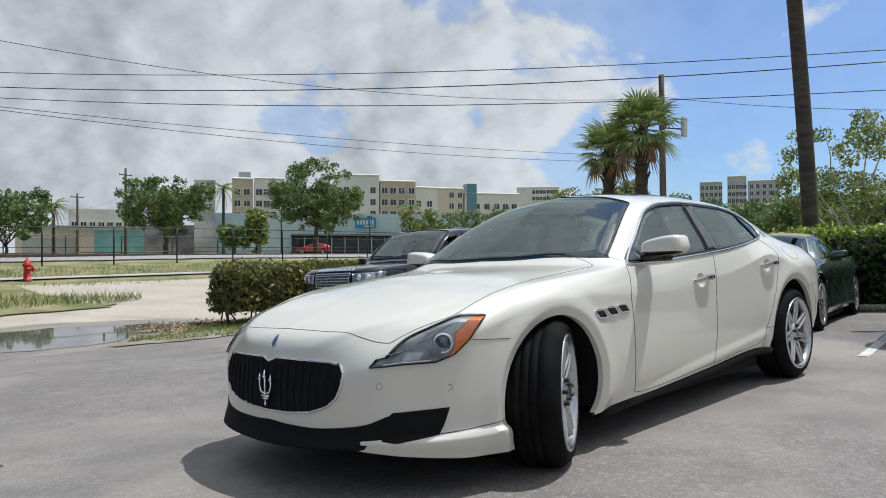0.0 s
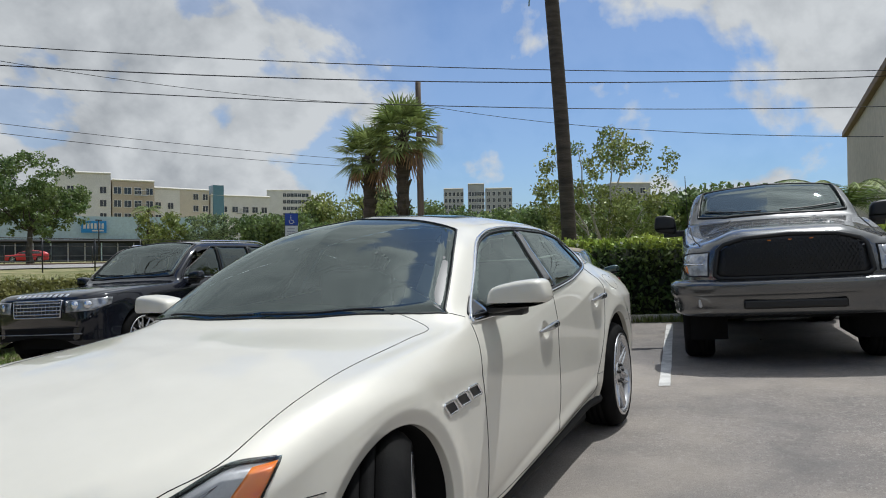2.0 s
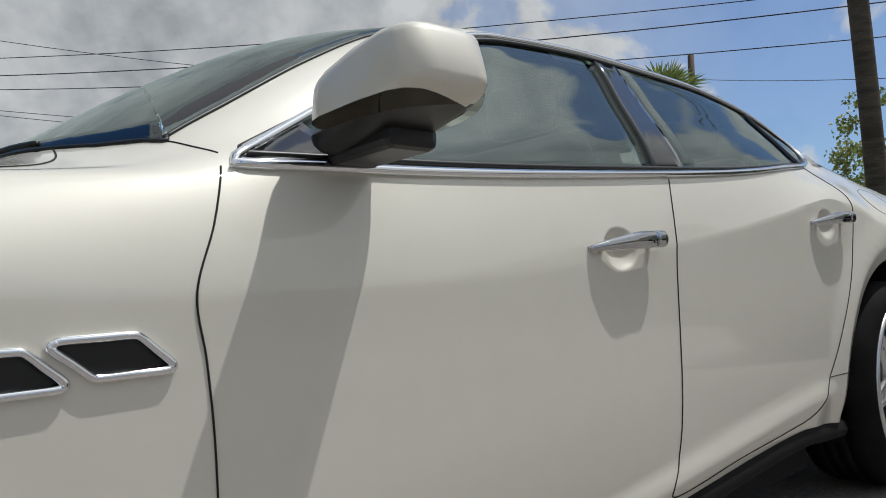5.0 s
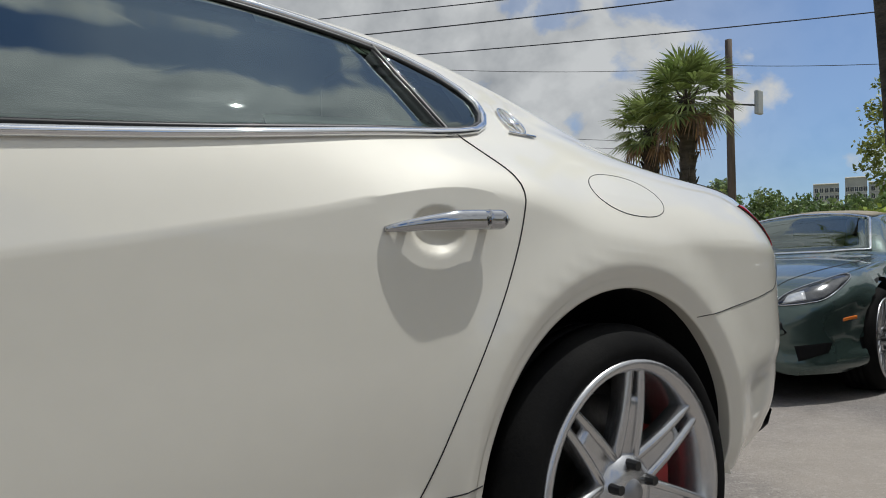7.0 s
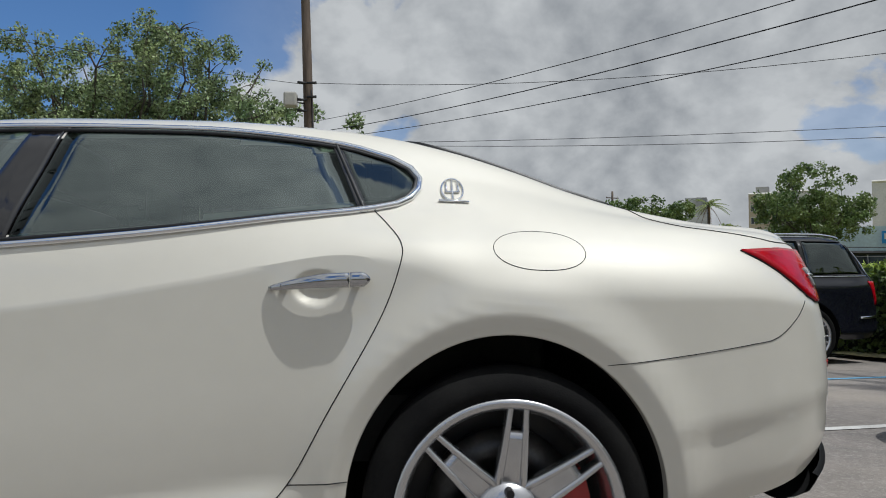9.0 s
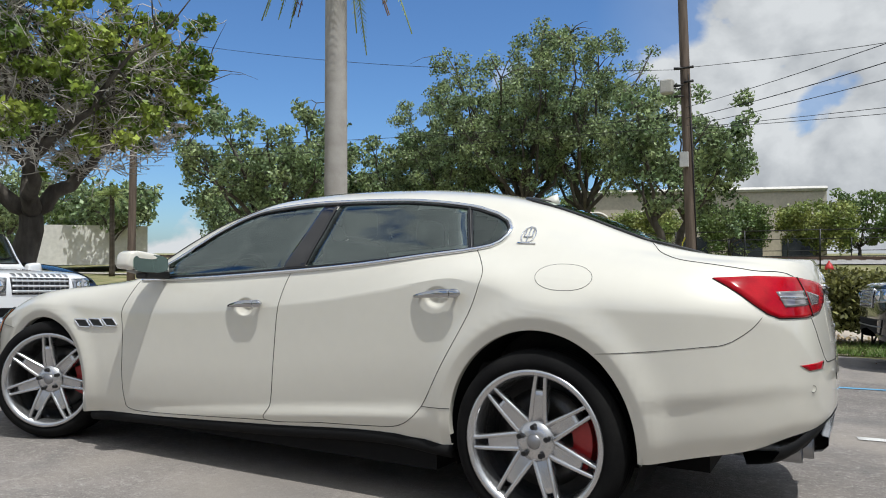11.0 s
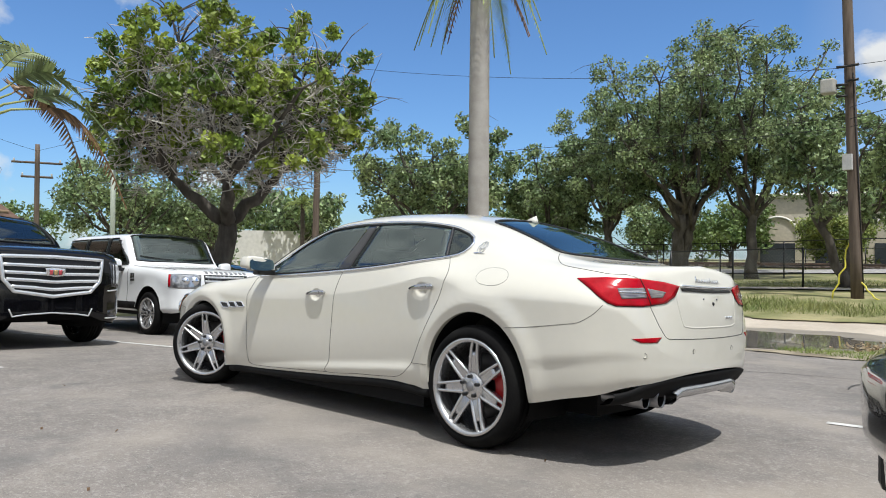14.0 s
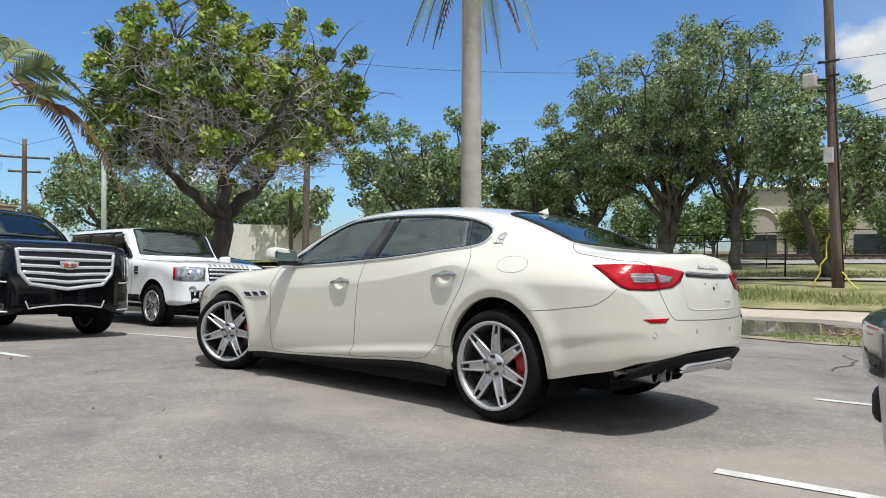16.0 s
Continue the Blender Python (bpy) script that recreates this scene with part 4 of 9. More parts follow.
    ZR = along((-2.60, 0.50), (-2.56, 0.63), (-2.4, 0.728), (-2.1, 0.81), (-1.8, 0.87), (-1.5, 0.91), (-1.2, 0.94), (-0.95, 0.968), (-0.8, 1.055), (-0.59, 1.175), (-0.33, 1.29), (-0.04, 1.37), (0.34, 1.395), (0.75, 1.392), (1.13, 1.372), (1.33, 1.345), (1.5, 1.305), (1.65, 1.255), (1.84, 1.18), (2.0, 1.125), (2.2, 1.085), (2.4, 1.067), (2.48, 1.055), (2.53, 1.02), (2.56, 0.95), (2.585, 0.84), (2.605, 0.73), (2.62, 0.58))
    ZC = along((-2.60, 0.52), (-2.585, 0.60), (-2.55, 0.67), (-2.5, 0.708), (-2.35, 0.765), (-2.1, 0.83), (-1.8, 0.89), (-1.5, 0.935), (-1.2, 0.968), (-1.12, 0.985), (-0.9, 1.13), (-0.7, 1.255), (-0.5, 1.36), (-0.3, 1.425), (0, 1.468), (0.4, 1.48), (0.8, 1.468), (1.1, 1.435), (1.34, 1.385), (1.5, 1.335), (1.62, 1.29), (1.84, 1.198), (2.0, 1.135), (2.1, 1.108), (2.25, 1.09), (2.45, 1.086), (2.53, 1.09), (2.545, 1.06), (2.565, 0.99), (2.59, 0.88), (2.607, 0.77), (2.62, 0.6))
    sh = Shell(W, Z0, ZS, WB, ZB, WR, ZR, ZC, [(-1.585, 0.36, 0.378, 0.366), (1.585, 0.36, 0.39, 0.422)], tuck=curve((-2.6, 0.008), (-1.1, 0.006), (-0.4, 0.008), (0.4, 0.010), (1.1, 0.006), (1.5, 0.006), (2.62, 0.006)), crease=True, step=0.028, skirt=0.032,
               lean=curve((-2.6, 0.006), (-1.3, 0.006), (-0.8, 0.008), (0.4, 0.012), (1.0, 0.016), (1.25, 0.022), (1.5, 0.014), (1.8, 0.008), (2.62, 0.006)))
    # the sharp fold low on the doors and round the rear bumper
    for v in sh.bm.verts:
        x, z, s = v.co.x, v.co.z, 1 if v.co.y > 0 else -1
        if -1.12 < x < 1.12 and abs(v.co.y) > 0.8:
            fold = 0.347 + 0.099 * (x - 0.234)
            v.co.y += s * 0.020 * min(1, max(0, (x + 1.1) / 0.5)) * min(1, max(0, (1.12 - x) / 0.12)) * min(1, max(0, (fold + 0.015 - z) / 0.05))
        if -2.52 < x < -1.85 and z < 0.275 and abs(v.co.y) > 0.5:
            v.co.y += s * 0.030 * min(1, (0.275 - z) / 0.02)
            v.co.x -= 0.018 * min(1, (0.275 - z) / 0.02) * min(1, (-1.85 - x) / 0.4)
        line = 0.545 + 0.07 * min(1, max(0, x - 2.0) / 0.45)
        if x > 1.95 and z < line:
            f = min(1, (line - z) / 0.04) * min(1, max(0, x - 1.96) / 0.12)
            v.co.y *= 1 - 0.013 * f
    sh.fine_arches(0.115, 0.017)
    # hollows behind the door handles
    for hx, hz in HANDLES:
        near = [f for f in sh.bm.faces if abs(f.calc_center_median().x - hx) < 0.12 and abs(f.calc_center_median().z - hz) < 0.075 and abs(f.calc_center_median().y) > 0.7]
        bmesh.ops.subdivide_edges(sh.bm, edges=list({e for f in near for e in f.edges}), cuts=5, use_grid_fill=True)
        for v in sh.bm.verts:
            e = ((v.co.x - hx + 0.010) / 0.058) ** 2 + ((v.co.z - hz + 0.010) / 0.044) ** 2
            if e < 1 and abs(v.co.y) > 0.7:
                v.co.y -= (1 if v.co.y > 0 else -1) * 0.024 * (1 - e) ** 0.9
    sh.bm.normal_update()
    sh.tree = BVHTree.FromBMesh(sh.bm)
    L, F, B, T = (0, 1, 0), (1, 0, 0), (-1, 0, 0), (0, 0, -1)
    y = -0.9
    # outlines in the side view
    belt = curve((-0.95, 0.945), (-0.8, 0.953), (-0.53, 0.960), (0.23, 1.003), (0.7, 1.040), (1.04, 1.080), (1.27, 1.108), (1.36, 1.135))
    top = curve((-0.80, 0.962), (-0.655, 1.047), (-0.527, 1.124), (-0.44, 1.180), (-0.368, 1.224), (-0.208, 1.302), (-0.04, 1.342), (0.34, 1.365), (0.75, 1.357), (1.13, 1.318), (1.30, 1.27), (1.385, 1.20))
    glass_f = [(x, y, float(belt(x)) + 0.004) for x in np.linspace(-0.60, 0.225, 8)] + [(x, y, float(top(x)) - 0.004) for x in np.linspace(0.325, -0.655, 12)]
    sail = [(x, y, float(belt(x)) + 0.004) for x in (-0.785, -0.70, -0.605)] + [(x, y, float(top(x)) - 0.004) for x in (-0.66, -0.72)]
    pillar = [(0.228, y, belt(0.228)), (0.366, y, belt(0.366)), (0.411, y, top(0.411)), (0.328, y, top(0.328))]
    glass_r = [(x, y, float(belt(x))) for x in np.linspace(0.374, 1.235, 6)] + [(x, y, float(top(x))) for x in np.linspace(1.146, 0.420, 7)]
    quarter = [(1.245, y, belt(1.245)), (1.31, y, belt(1.31)), (1.37, y, 1.155), (1.378, y, 1.20), (1.33, y, 1.25), (1.16, y, top(1.16))]
    frame_ = [(x, y, float(belt(x)) + 0.002) for x in np.linspace(-0.80, 1.20, 24)] + [(1.27, y, 1.11), (1.325, y, 1.122), (1.36, y, 1.14), (1.382, y, 1.168), (1.388, y, 1.20), (1.365, y, 1.236), (1.31, y, 1.268)] + [(x, y, float(top(x))) for x in np.linspace(1.22, -0.79, 40)]
    ws = [(-1.066, 0, 0), (-1.06, -0.2, 0), (-1.044, -0.35, 0), (-0.985, -0.58, 0), (-0.875, -0.765, 0), (-0.855, -0.772, 0), (-0.84, -0.765, 0), (-0.61, -0.697, 0), (-0.27, -0.580, 0), (-0.245, -0.565, 0), (-0.232, -0.54, 0), (-0.20, -0.3, 0), (-0.188, 0, 0)]
    ws += [(a_, -b_, c_) for a_, b_, c_ in ws[-2:0:-1]]
    rw = [(1.30, 0, 0), (1.32, -0.3, 0), (1.38, -0.50, 0), (1.55, -0.535, 0), (1.80, -0.56, 0), (1.96, -0.575, 0), (2.02, -0.35, 0), (2.04, 0, 0), (2.02, 0.35, 0), (1.96, 0.575, 0), (1.80, 0.56, 0), (1.55, 0.535, 0), (1.38, 0.5, 0), (1.32, 0.3, 0)]
    oval = [(1.682 + 0.116 * math.copysign(abs(math.cos(q)) ** 0.85, math.cos(q)), y, 0.990 - 0.006 * math.cos(q) + 0.052 * math.sin(q)) for q in (2 * math.pi * k / 24 for k in range(24))]
    for mir in (False, True):
        w = decal(sh, "window", glass_f, L, GLASS_S, car, 0.003, 6, 72, True, "dark tinted front door glass", mir)
        w = decal(sh, "window", glass_r, L, GLASS_S, car, 0.003, 6, 72, True, "dark tinted rear door glass", mir)
        w = decal(sh, "window", quarter, L, GLASS_D, car, 0.004, 4, 40, True, "dark tinted quarter glass", mir)
        decal(sh, "pillar", pillar, L, GLOSS_K, car, 0.006, 4, 40, True, "gloss black door pillar", mir)
        decal(sh, "sail_panel", sail, L, GLOSS_K, car, 0.005, 3, 40, True, "black panel ahead of the door glass", mir)
        decal(sh, "pillar", [(1.228, y, belt(1.228) - 0.004), (1.250, y, belt(1.250) - 0.004), (1.164, y, top(1.164) + 0.004), (1.140, y, top(1.140) + 0.004)], L, GLOSS_K, car, 0.0055, 3, 36, True, "gloss black window divider", mir)
        trim(sh, "window_trim", frame_, L, 0.009, CHROME, car, True, 0.004, 220, True, "chrome window surround", mir)
        trim(sh, "window_seal", [(p[0] + (0.5 - p[0]) * 0.012, p[1], p[2] + (1.18 - p[2]) * 0.08) for p in frame_], L, 0.006, TRIM, car, True, 0.003, 220, True, "black rubber seal", mir)
        trim(sh, "window_seal", [(1.240, y, belt(1.240)), (1.152, y, top(1.152))], L, 0.006, TRIM, car, False, 0.004, 12, mirror=mir)
        # door gaps
        trim(sh, "door_gap", [(-0.818, y, 0.952), (-0.85, y, 0.87), (-0.884, y, 0.785), (-0.876, y, 0.70), (-0.870, y, 0.6), (-0.868, y, 0.42), (-0.858, y, 0.30), (-0.83, y, 0.245), (-0.6, y, 0.243), (0.18, y, 0.285)], L, 0.0014, SEAM, car, False, 0.0009, 90, mirror=mir)
        trim(sh, "door_gap", [(0.288, y, 0.998), (0.262, y, 0.92), (0.238, y, 0.80), (0.226, y, 0.62), (0.215, y, 0.45), (0.20, y, 0.36), (0.18, y, 0.285), (0.5, y, 0.306), (0.79, y, 0.322), (0.95, y, 0.345), (1.055, y, 0.43), (1.16, y, 0.61), (1.28, y, 0.82), (1.33, y, 0.95), (1.335, y, 1.01), (1.30, y, 1.065), (1.265, y, 1.105)], L, 0.0014, SEAM, car, False, 0.0009, 140, mirror=mir)
        trim(sh, "bumper_gap", [(1.828, y, 0.706), (2.0, y, 0.722), (2.2, y, 0.748), (2.28, y, 0.763), (2.35, y, 0.81), (2.388, y, 0.855)], L, 0.0011, SEAM, car, False, 0.0005, 40, mirror=mir)
        trim(sh, "bumper_gap", [(-1.93, y, 0.648), (-2.05, y, 0.655), (-2.13, y, 0.662)], L, 0.0014, SEAM, car, False, 0.0009, 20, mirror=mir)
        trim(sh, "splitter_gap", [(-2.27, y, 0.275), (-2.1, y, 0.283), (-1.95, y, 0.295)], L, 0.0018, SEAM, car, False, 0.0, 20, mirror=mir)
        trim(sh, "arch_gap", [(1.06, y, 0.435), (1.2, y, 0.44)], L, 0.0014, SEAM, car, False, 0.0009, 8, mirror=mir)
        if not mir:
            decal(sh, "fuel_lid", oval, L, PAINT_W, car, 0.0006, 6, 60, False, "white oval fuel filler lid", back=0)
            trim(sh, "fuel_gap", oval, L, 0.0011, SEAM, car, True, 0.0003, 72)
        # three vents behind the front wheel
        for k in range(3):
            x0, z0 = -1.208 + 0.1145 * k, 0.705 + 0.007 * k
            vent = [(x0 + dx, y, z0 + dz) for dx, dz in ((-0.066, 0.014), (-0.062, 0.019), (-0.055, 0.021), (-0.02, 0.021), (0.016, 0.021), (0.026, 0.018), (0.042, 0.003), (0.060, -0.014), (0.060, -0.020), (0.052, -0.022), (0.02, -0.022), (-0.018, -0.022), (-0.028, -0.019), (-0.045, -0.004))]
            v = decal(sh, "side_vent", vent, L, TRIM, car, 0.001, 3, 36, False, "black fender vent in a chrome frame", mir)
            trim(sh, "vent_frame", vent, L, 0.0055, CHROME, v, True, 0.003, 64, False, "chrome", mir)
        for k, (hx, hz) in enumerate(HANDLES):
            saloon_handle(car, sh, hx, hz, mir, k == 0)
        # trident badge on the rear pillar
        sgn = 1 if mir else -1
        bm = bmesh.new()
        c = sh.hit((1.475, sgn * 0.9, 1.165), (0, -sgn, 0), 0.004)
        ring = [sh.hit((1.475 + 0.030 * math.cos(q), sgn * 0.9, 1.168 + 0.036 * math.sin(q)), (0, -sgn, 0), 0.004) for q in (2 * math.pi * k / 28 for k in range(28))]
        sweep(bm, ring, 0.0026, True, 6)
        for a, b in (((-0.05, -0.045), (0.055, -0.05)), ((0, -0.04), (0, 0.04)), ((-0.022, -0.01), (-0.02, 0.03)), ((0.022, -0.01), (0.02, 0.03)), ((-0.022, -0.01), (0.022, -0.01))):
            sweep(bm, [sh.hit((1.475 + 0.78 * p[0], sgn * 0.9, 1.168 + 0.78 * p[1]), (0, -sgn, 0), 0.004) for p in (a, b)], 0.0032, False, 6)
        part("badge", bm, CHROME, car, "small chrome emblem")
        # head lamp
        hd = Vector((0.72, 0.69, 0)).normalized()
        lamp = [(-2.473, -0.598, 0.563), (-2.385, -0.727, 0.575), (-2.277, -0.796, 0.577), (-2.205, -0.833, 0.602), (-2.141, -0.864, 0.661), (-2.02, -0.86, 0.756), (-2.115, -0.791, 0.76), (-2.22, -0.747, 0.726), (-2.339, -0.681, 0.673), (-2.42, -0.645, 0.603), (-2.444, -0.614, 0.596)]
        h = decal(sh, "headlight", lamp, hd, LAMP_IN, car, 0.0015, 7, 90, True, "clear headlight with amber outer corner", mir)
        amber = [(-2.224, -0.825, 0.597), (-2.205, -0.833, 0.606), (-2.141, -0.864, 0.664), (-2.03, -0.858, 0.752), (-2.08, -0.82, 0.748), (-2.185, -0.82, 0.684), (-2.19, -0.83, 0.64)]
        decal(sh, "indicator", amber, hd, AMBER, h, 0.006, 4, 44, True, "amber indicator", mir)
        ax_ = Vector((-0.72, sgn * 0.69, 0)).normalized()
        turn_ = ax_.to_track_quat("Z", "Y").to_matrix().to_4x4()
        lens = sh.hit((-2.238, sgn * 0.805, 0.655), (0.72, -sgn * 0.69, 0), 0.0)
        seat_ = Matrix.Translation(lens) @ turn_
        part("lamp_bezel", lathe(bmesh.new(), [(0.043, -0.01), (0.044, 0.008), (0.040, 0.012), (0.034, 0.010), (0.031, 0.0)], 32, "z"), CHROME, h, "chrome lamp ring").matrix_basis = seat_
        part("lamp_lens", lathe(bmesh.new(), [(0.0005, 0.014), (0.012, 0.0125), (0.022, 0.008), (0.031, 0.0)], 28, "z"), LENS_DARK, h, "round projector lens").matrix_basis = seat_
        decal(sh, "lamp_reflector", [(-2.40, -0.70, 0.582), (-2.33, -0.755, 0.586), (-2.30, -0.765, 0.625), (-2.37, -0.705, 0.622)], hd, CLEAR_LENS, h, 0.004, 3, 28, True, "bright inner reflector", mir)
        decal(sh, "lamp_reflector", [(-2.315, -0.735, 0.655), (-2.27, -0.755, 0.69), (-2.20, -0.775, 0.715), (-2.16, -0.79, 0.728), (-2.215, -0.765, 0.700), (-2.275, -0.745, 0.668)], hd, ALLOY_D, h, 0.004, 3, 28, True, "", mir)
        trim(sh, "lamp_strip", [(-2.445, -0.64, 0.572), (-2.385, -0.715, 0.583), (-2.285, -0.785, 0.588)], hd, 0.004, CHROME, h, False, 0.004, 20, mirror=mir)
        trim(sh, "lamp_edge", [(-2.42, -0.645, 0.603), (-2.339, -0.681, 0.673), (-2.22, -0.747, 0.726), (-2.115, -0.791, 0.76), (-2.025, -0.85, 0.758)], hd, 0.0065, TRIM, h, False, 0.002, 40, mirror=mir)
        trim(sh, "lamp_gap", lamp, hd, 0.0032, TRIM, h, True, 0.001, 90, True, mirror=mir)
        decal(sh, "lamp_cover", lamp, hd, GLASS_C, h, 0.014, 7, 90, True, "clear lamp cover", mir)
        # lower intake, sensors
        fog = [(-2.415, -0.668, 0.375), (-2.32, -0.745, 0.381), (-2.221, -0.815, 0.384), (-2.255, -0.813, 0.317), (-2.276, -0.80, 0.272), (-2.34, -0.74, 0.262), (-2.407, -0.676, 0.252), (-2.45, -0.635, 0.26), (-2.45, -0.635, 0.335)]
        decal(sh, "lower_intake", fog, hd, TRIM_M, car, 0.003, 6, 70, True, "black mesh lower air intake", mir)
        for sx_, sy_, sz_ in ((-2.456, -0.636, 0.487), (-2.225, -0.82, 0.467)):
            q = sh.hit((sx_, sgn * -sy_, sz_), (0.72, -sgn * 0.69, 0), 0.001)
            part("parking_sensor", lathe(bmesh.new(), [(0.0005, 0), (0.010, 0), (0.0125, 0.001)], 16, "z"), PAINT_W, car).matrix_basis = Matrix.Translation(q) @ turn_
            part("sensor_gap", sweep(bmesh.new(), [q + turn_.to_3x3() @ Vector((0.0125 * math.cos(k * 0.45), 0.0125 * math.sin(k * 0.45), 0)) for k in range(14)], 0.0012, True, 5), SEAM, car)
        # tail lamp
        td = Vector((-0.75, 0.66, 0)).normalized()
        tail = [(2.245, -0.855, 0.989), (2.376, -0.79, 0.998), (2.488, -0.655, 0.996), (2.542, -0.49, 0.984), (2.563, -0.355, 0.966), (2.569, -0.42, 0.907), (2.56, -0.50, 0.873), (2.517, -0.67, 0.854), (2.437, -0.805, 0.853), (2.40, -0.83, 0.868), (2.36, -0.846, 0.898)]
        tl = decal(sh, "tail_lamp", tail, td, RED_LENS, car, 0.006, 8, 90, True, "red wedge-shaped tail lamp", mir)
        decal(sh, "reverse_lens", [(2.426, -0.775, 0.942), (2.502, -0.645, 0.949), (2.518, -0.64, 0.898), (2.450, -0.775, 0.89)], td, TAIL_CLEAR, tl, 0.009, 4, 40, True, "clear reversing lens", mir)
        decal(sh, "reverse_lens", [(2.514, -0.625, 0.946), (2.548, -0.49, 0.931), (2.546, -0.525, 0.902), (2.53, -0.612, 0.898)], td, TAIL_CLEAR, tl, 0.009, 4, 40, True, "clear reversing lens", mir)
        trim(sh, "lens_split", [(2.488, -0.655, 0.997), (2.51, -0.635, 0.93), (2.535, -0.62, 0.856)], td, 0.0025, SEAM, tl, False, 0.007, 20, mirror=mir)
        trim(sh, "lens_rib", [(2.43, -0.775, 0.922), (2.51, -0.645, 0.923)], td, 0.0045, CHROME, tl, False, 0.010, 12, mirror=mir)
        trim(sh, "tail_gap", tail, td, 0.0028, SEAM, tl, True, 0.001, 100, True, mirror=mir)
        decal(sh, "rear_reflector", [(2.496, -0.745, 0.689), (2.53, -0.66, 0.693), (2.57, -0.56, 0.696), (2.565, -0.60, 0.669), (2.52, -0.70, 0.669)], td, RED_LENS, car, 0.003, 3, 40, True, "red bumper reflector", mir)
        turn_b = Vector((0.75, sgn * 0.66, 0)).to_track_quat("Z", "Y").to_matrix().to_4x4()
        for px_, py_, pz_ in ((2.531, 0.675, 0.603), (2.60, 0.26, 0.612)):
            q = sh.hit((px_, sgn * py_, pz_), (-0.75, -sgn * 0.66, 0) if py_ > 0.5 else B, 0.001)
            tb = turn_b if py_ > 0.5 else Vector((1, 0, 0)).to_track_quat("Z", "Y").to_matrix().to_4x4()
            part("parking_sensor", lathe(bmesh.new(), [(0.0005, 0), (0.010, 0), (0.0125, 0.001)], 16, "z"), PAINT_W, car).matrix_basis = Matrix.Translation(q) @ tb
            part("sensor_gap", sweep(bmesh.new(), [q + tb.to_3x3() @ Vector((0.0125 * math.cos(k * 0.45), 0.0125 * math.sin(k * 0.45), 0)) for k in range(14)], 0.0012, True, 5), SEAM, car)
        # sill
        bm = bmesh.new()
        sweep(bm, [(x, sgn * 0.865, float(Z0(x)) - 0.022) for x in np.linspace(-1.17, 1.2, 26)], 0.032, seg=8)
        part("sill", bm, TRIM_M, car, "black lower sill")
    wsp = decal(sh, "windscreen", ws, T, GLASS, car, 0.003, 9, 96, False, "raked tinted windscreen")
    rwp = decal(sh, "rear_window", rw, T, GLASS_D, car, 0.003, 8, 80, False, "sloping dark rear window")
    trim(sh, "windscreen_seal", ws, T, 0.004, TRIM, car, True, 0.001, 130)
    ring = [Vector(q) for q in closed_curve([Vector(q) for q in ws], 120)]
    c = sum(ring, Vector()) / len(ring)
    bm = bmesh.new()
    loops = [[bm.verts.new(sh.hit(c + (q - c) * k, T, 0.0012)) for q in ring] for k in (1.0, 0.97, 0.94, 0.90)]
    for u, w in zip(loops, loops[1:]):
        for k in range(len(ring)):
            bm.faces.new((u[k], u[(k + 1) % len(ring)], w[(k + 1) % len(ring)], w[k]))
    part("windscreen_border", bm, TRIM, wsp, "black border under the glass edge")
    trim(sh, "rear_window_seal", rw, T, 0.009, TRIM, car, True, 0.002, 100)
    decal(sh, "sunroof", [(-0.05, -0.42, 0), (0.0, -0.46, 0), (0.40, -0.45, 0), (0.44, -0.4, 0), (0.44, 0.4, 0), (0.40, 0.45, 0), (0.0, 0.46, 0), (-0.05, 0.42, 0)], T, GLASS_D, car, 0.003, 6, 60, True, "black glass sunroof")
    # bonnet gap and centre crease
    hood = [(-0.965, -0.62, 0), (-0.98, -0.70, 0), (-1.005, -0.758, 0), (-1.05, -0.782, 0), (-1.2, -0.775, 0), (-1.57, -0.772, 0), (-1.85, -0.785, 0), (-2.11, -0.782, 0), (-2.25, -0.72, 0), (-2.36, -0.655, 0), (-2.398, -0.62, 0), (-2.435, -0.513, 0), (-2.475, -0.32, 0), (-2.487, -0.13, 0), (-2.489, 0, 0)]
    for mir in (False, True):
        trim(sh, "bonnet_gap", hood, T, 0.0016, SEAM, car, False, 0.0, 90, mirror=mir)
        trim(sh, "boot_gap", [(1.97, -0.63, 0), (2.02, -0.71, 0), (2.126, -0.775, 0), (2.335, -0.762, 0), (2.486, -0.65, 0)], T, 0.0014, SEAM, car, False, 0.0009, 30, mirror=mir)
        trim(sh, "boot_gap", [(2.6, -0.62, 0.852), (2.6, -0.595, 0.80), (2.6, -0.56, 0.74), (2.6, -0.51, 0.69), (2.6, -0.42, 0.683), (2.6, -0.2, 0.679), (2.6, 0, 0.678)], B, 0.0018, SEAM, car, False, 0, 40, mirror=mir)
        trim(sh, "wiper", [(-1.05, -0.02, 0), (-1.03, -0.3, 0), (-0.97, -0.56, 0)], T, 0.005, TRIM, car, False, 0.006, 16, mirror=mir)
        trim(sh, "pillar_gap", [(-0.865, -0.775, 0), (-0.84, -0.805, 0), (-0.81, -0.835, 0)], T, 0.0013, SEAM, car, False, 0.0005, 12, mirror=mir)
    # grille
    gr = [(-2.55, 0.055, 0.588), (-2.55, 0, 0.570), (-2.55, -0.055, 0.588), (-2.55, -0.25, 0.586), (-2.55, -0.40, 0.580), (-2.55, -0.465, 0.570), (-2.55, -0.49, 0.535), (-2.55, -0.488, 0.49), (-2.55, -0.46, 0.435), (-2.55, -0.41, 0.395), (-2.55, -0.31, 0.365), (-2.55, -0.16, 0.349), (-2.55, 0, 0.345)]
    gr += [(a, -b, c) for a, b, c in gr[-2:2:-1]]
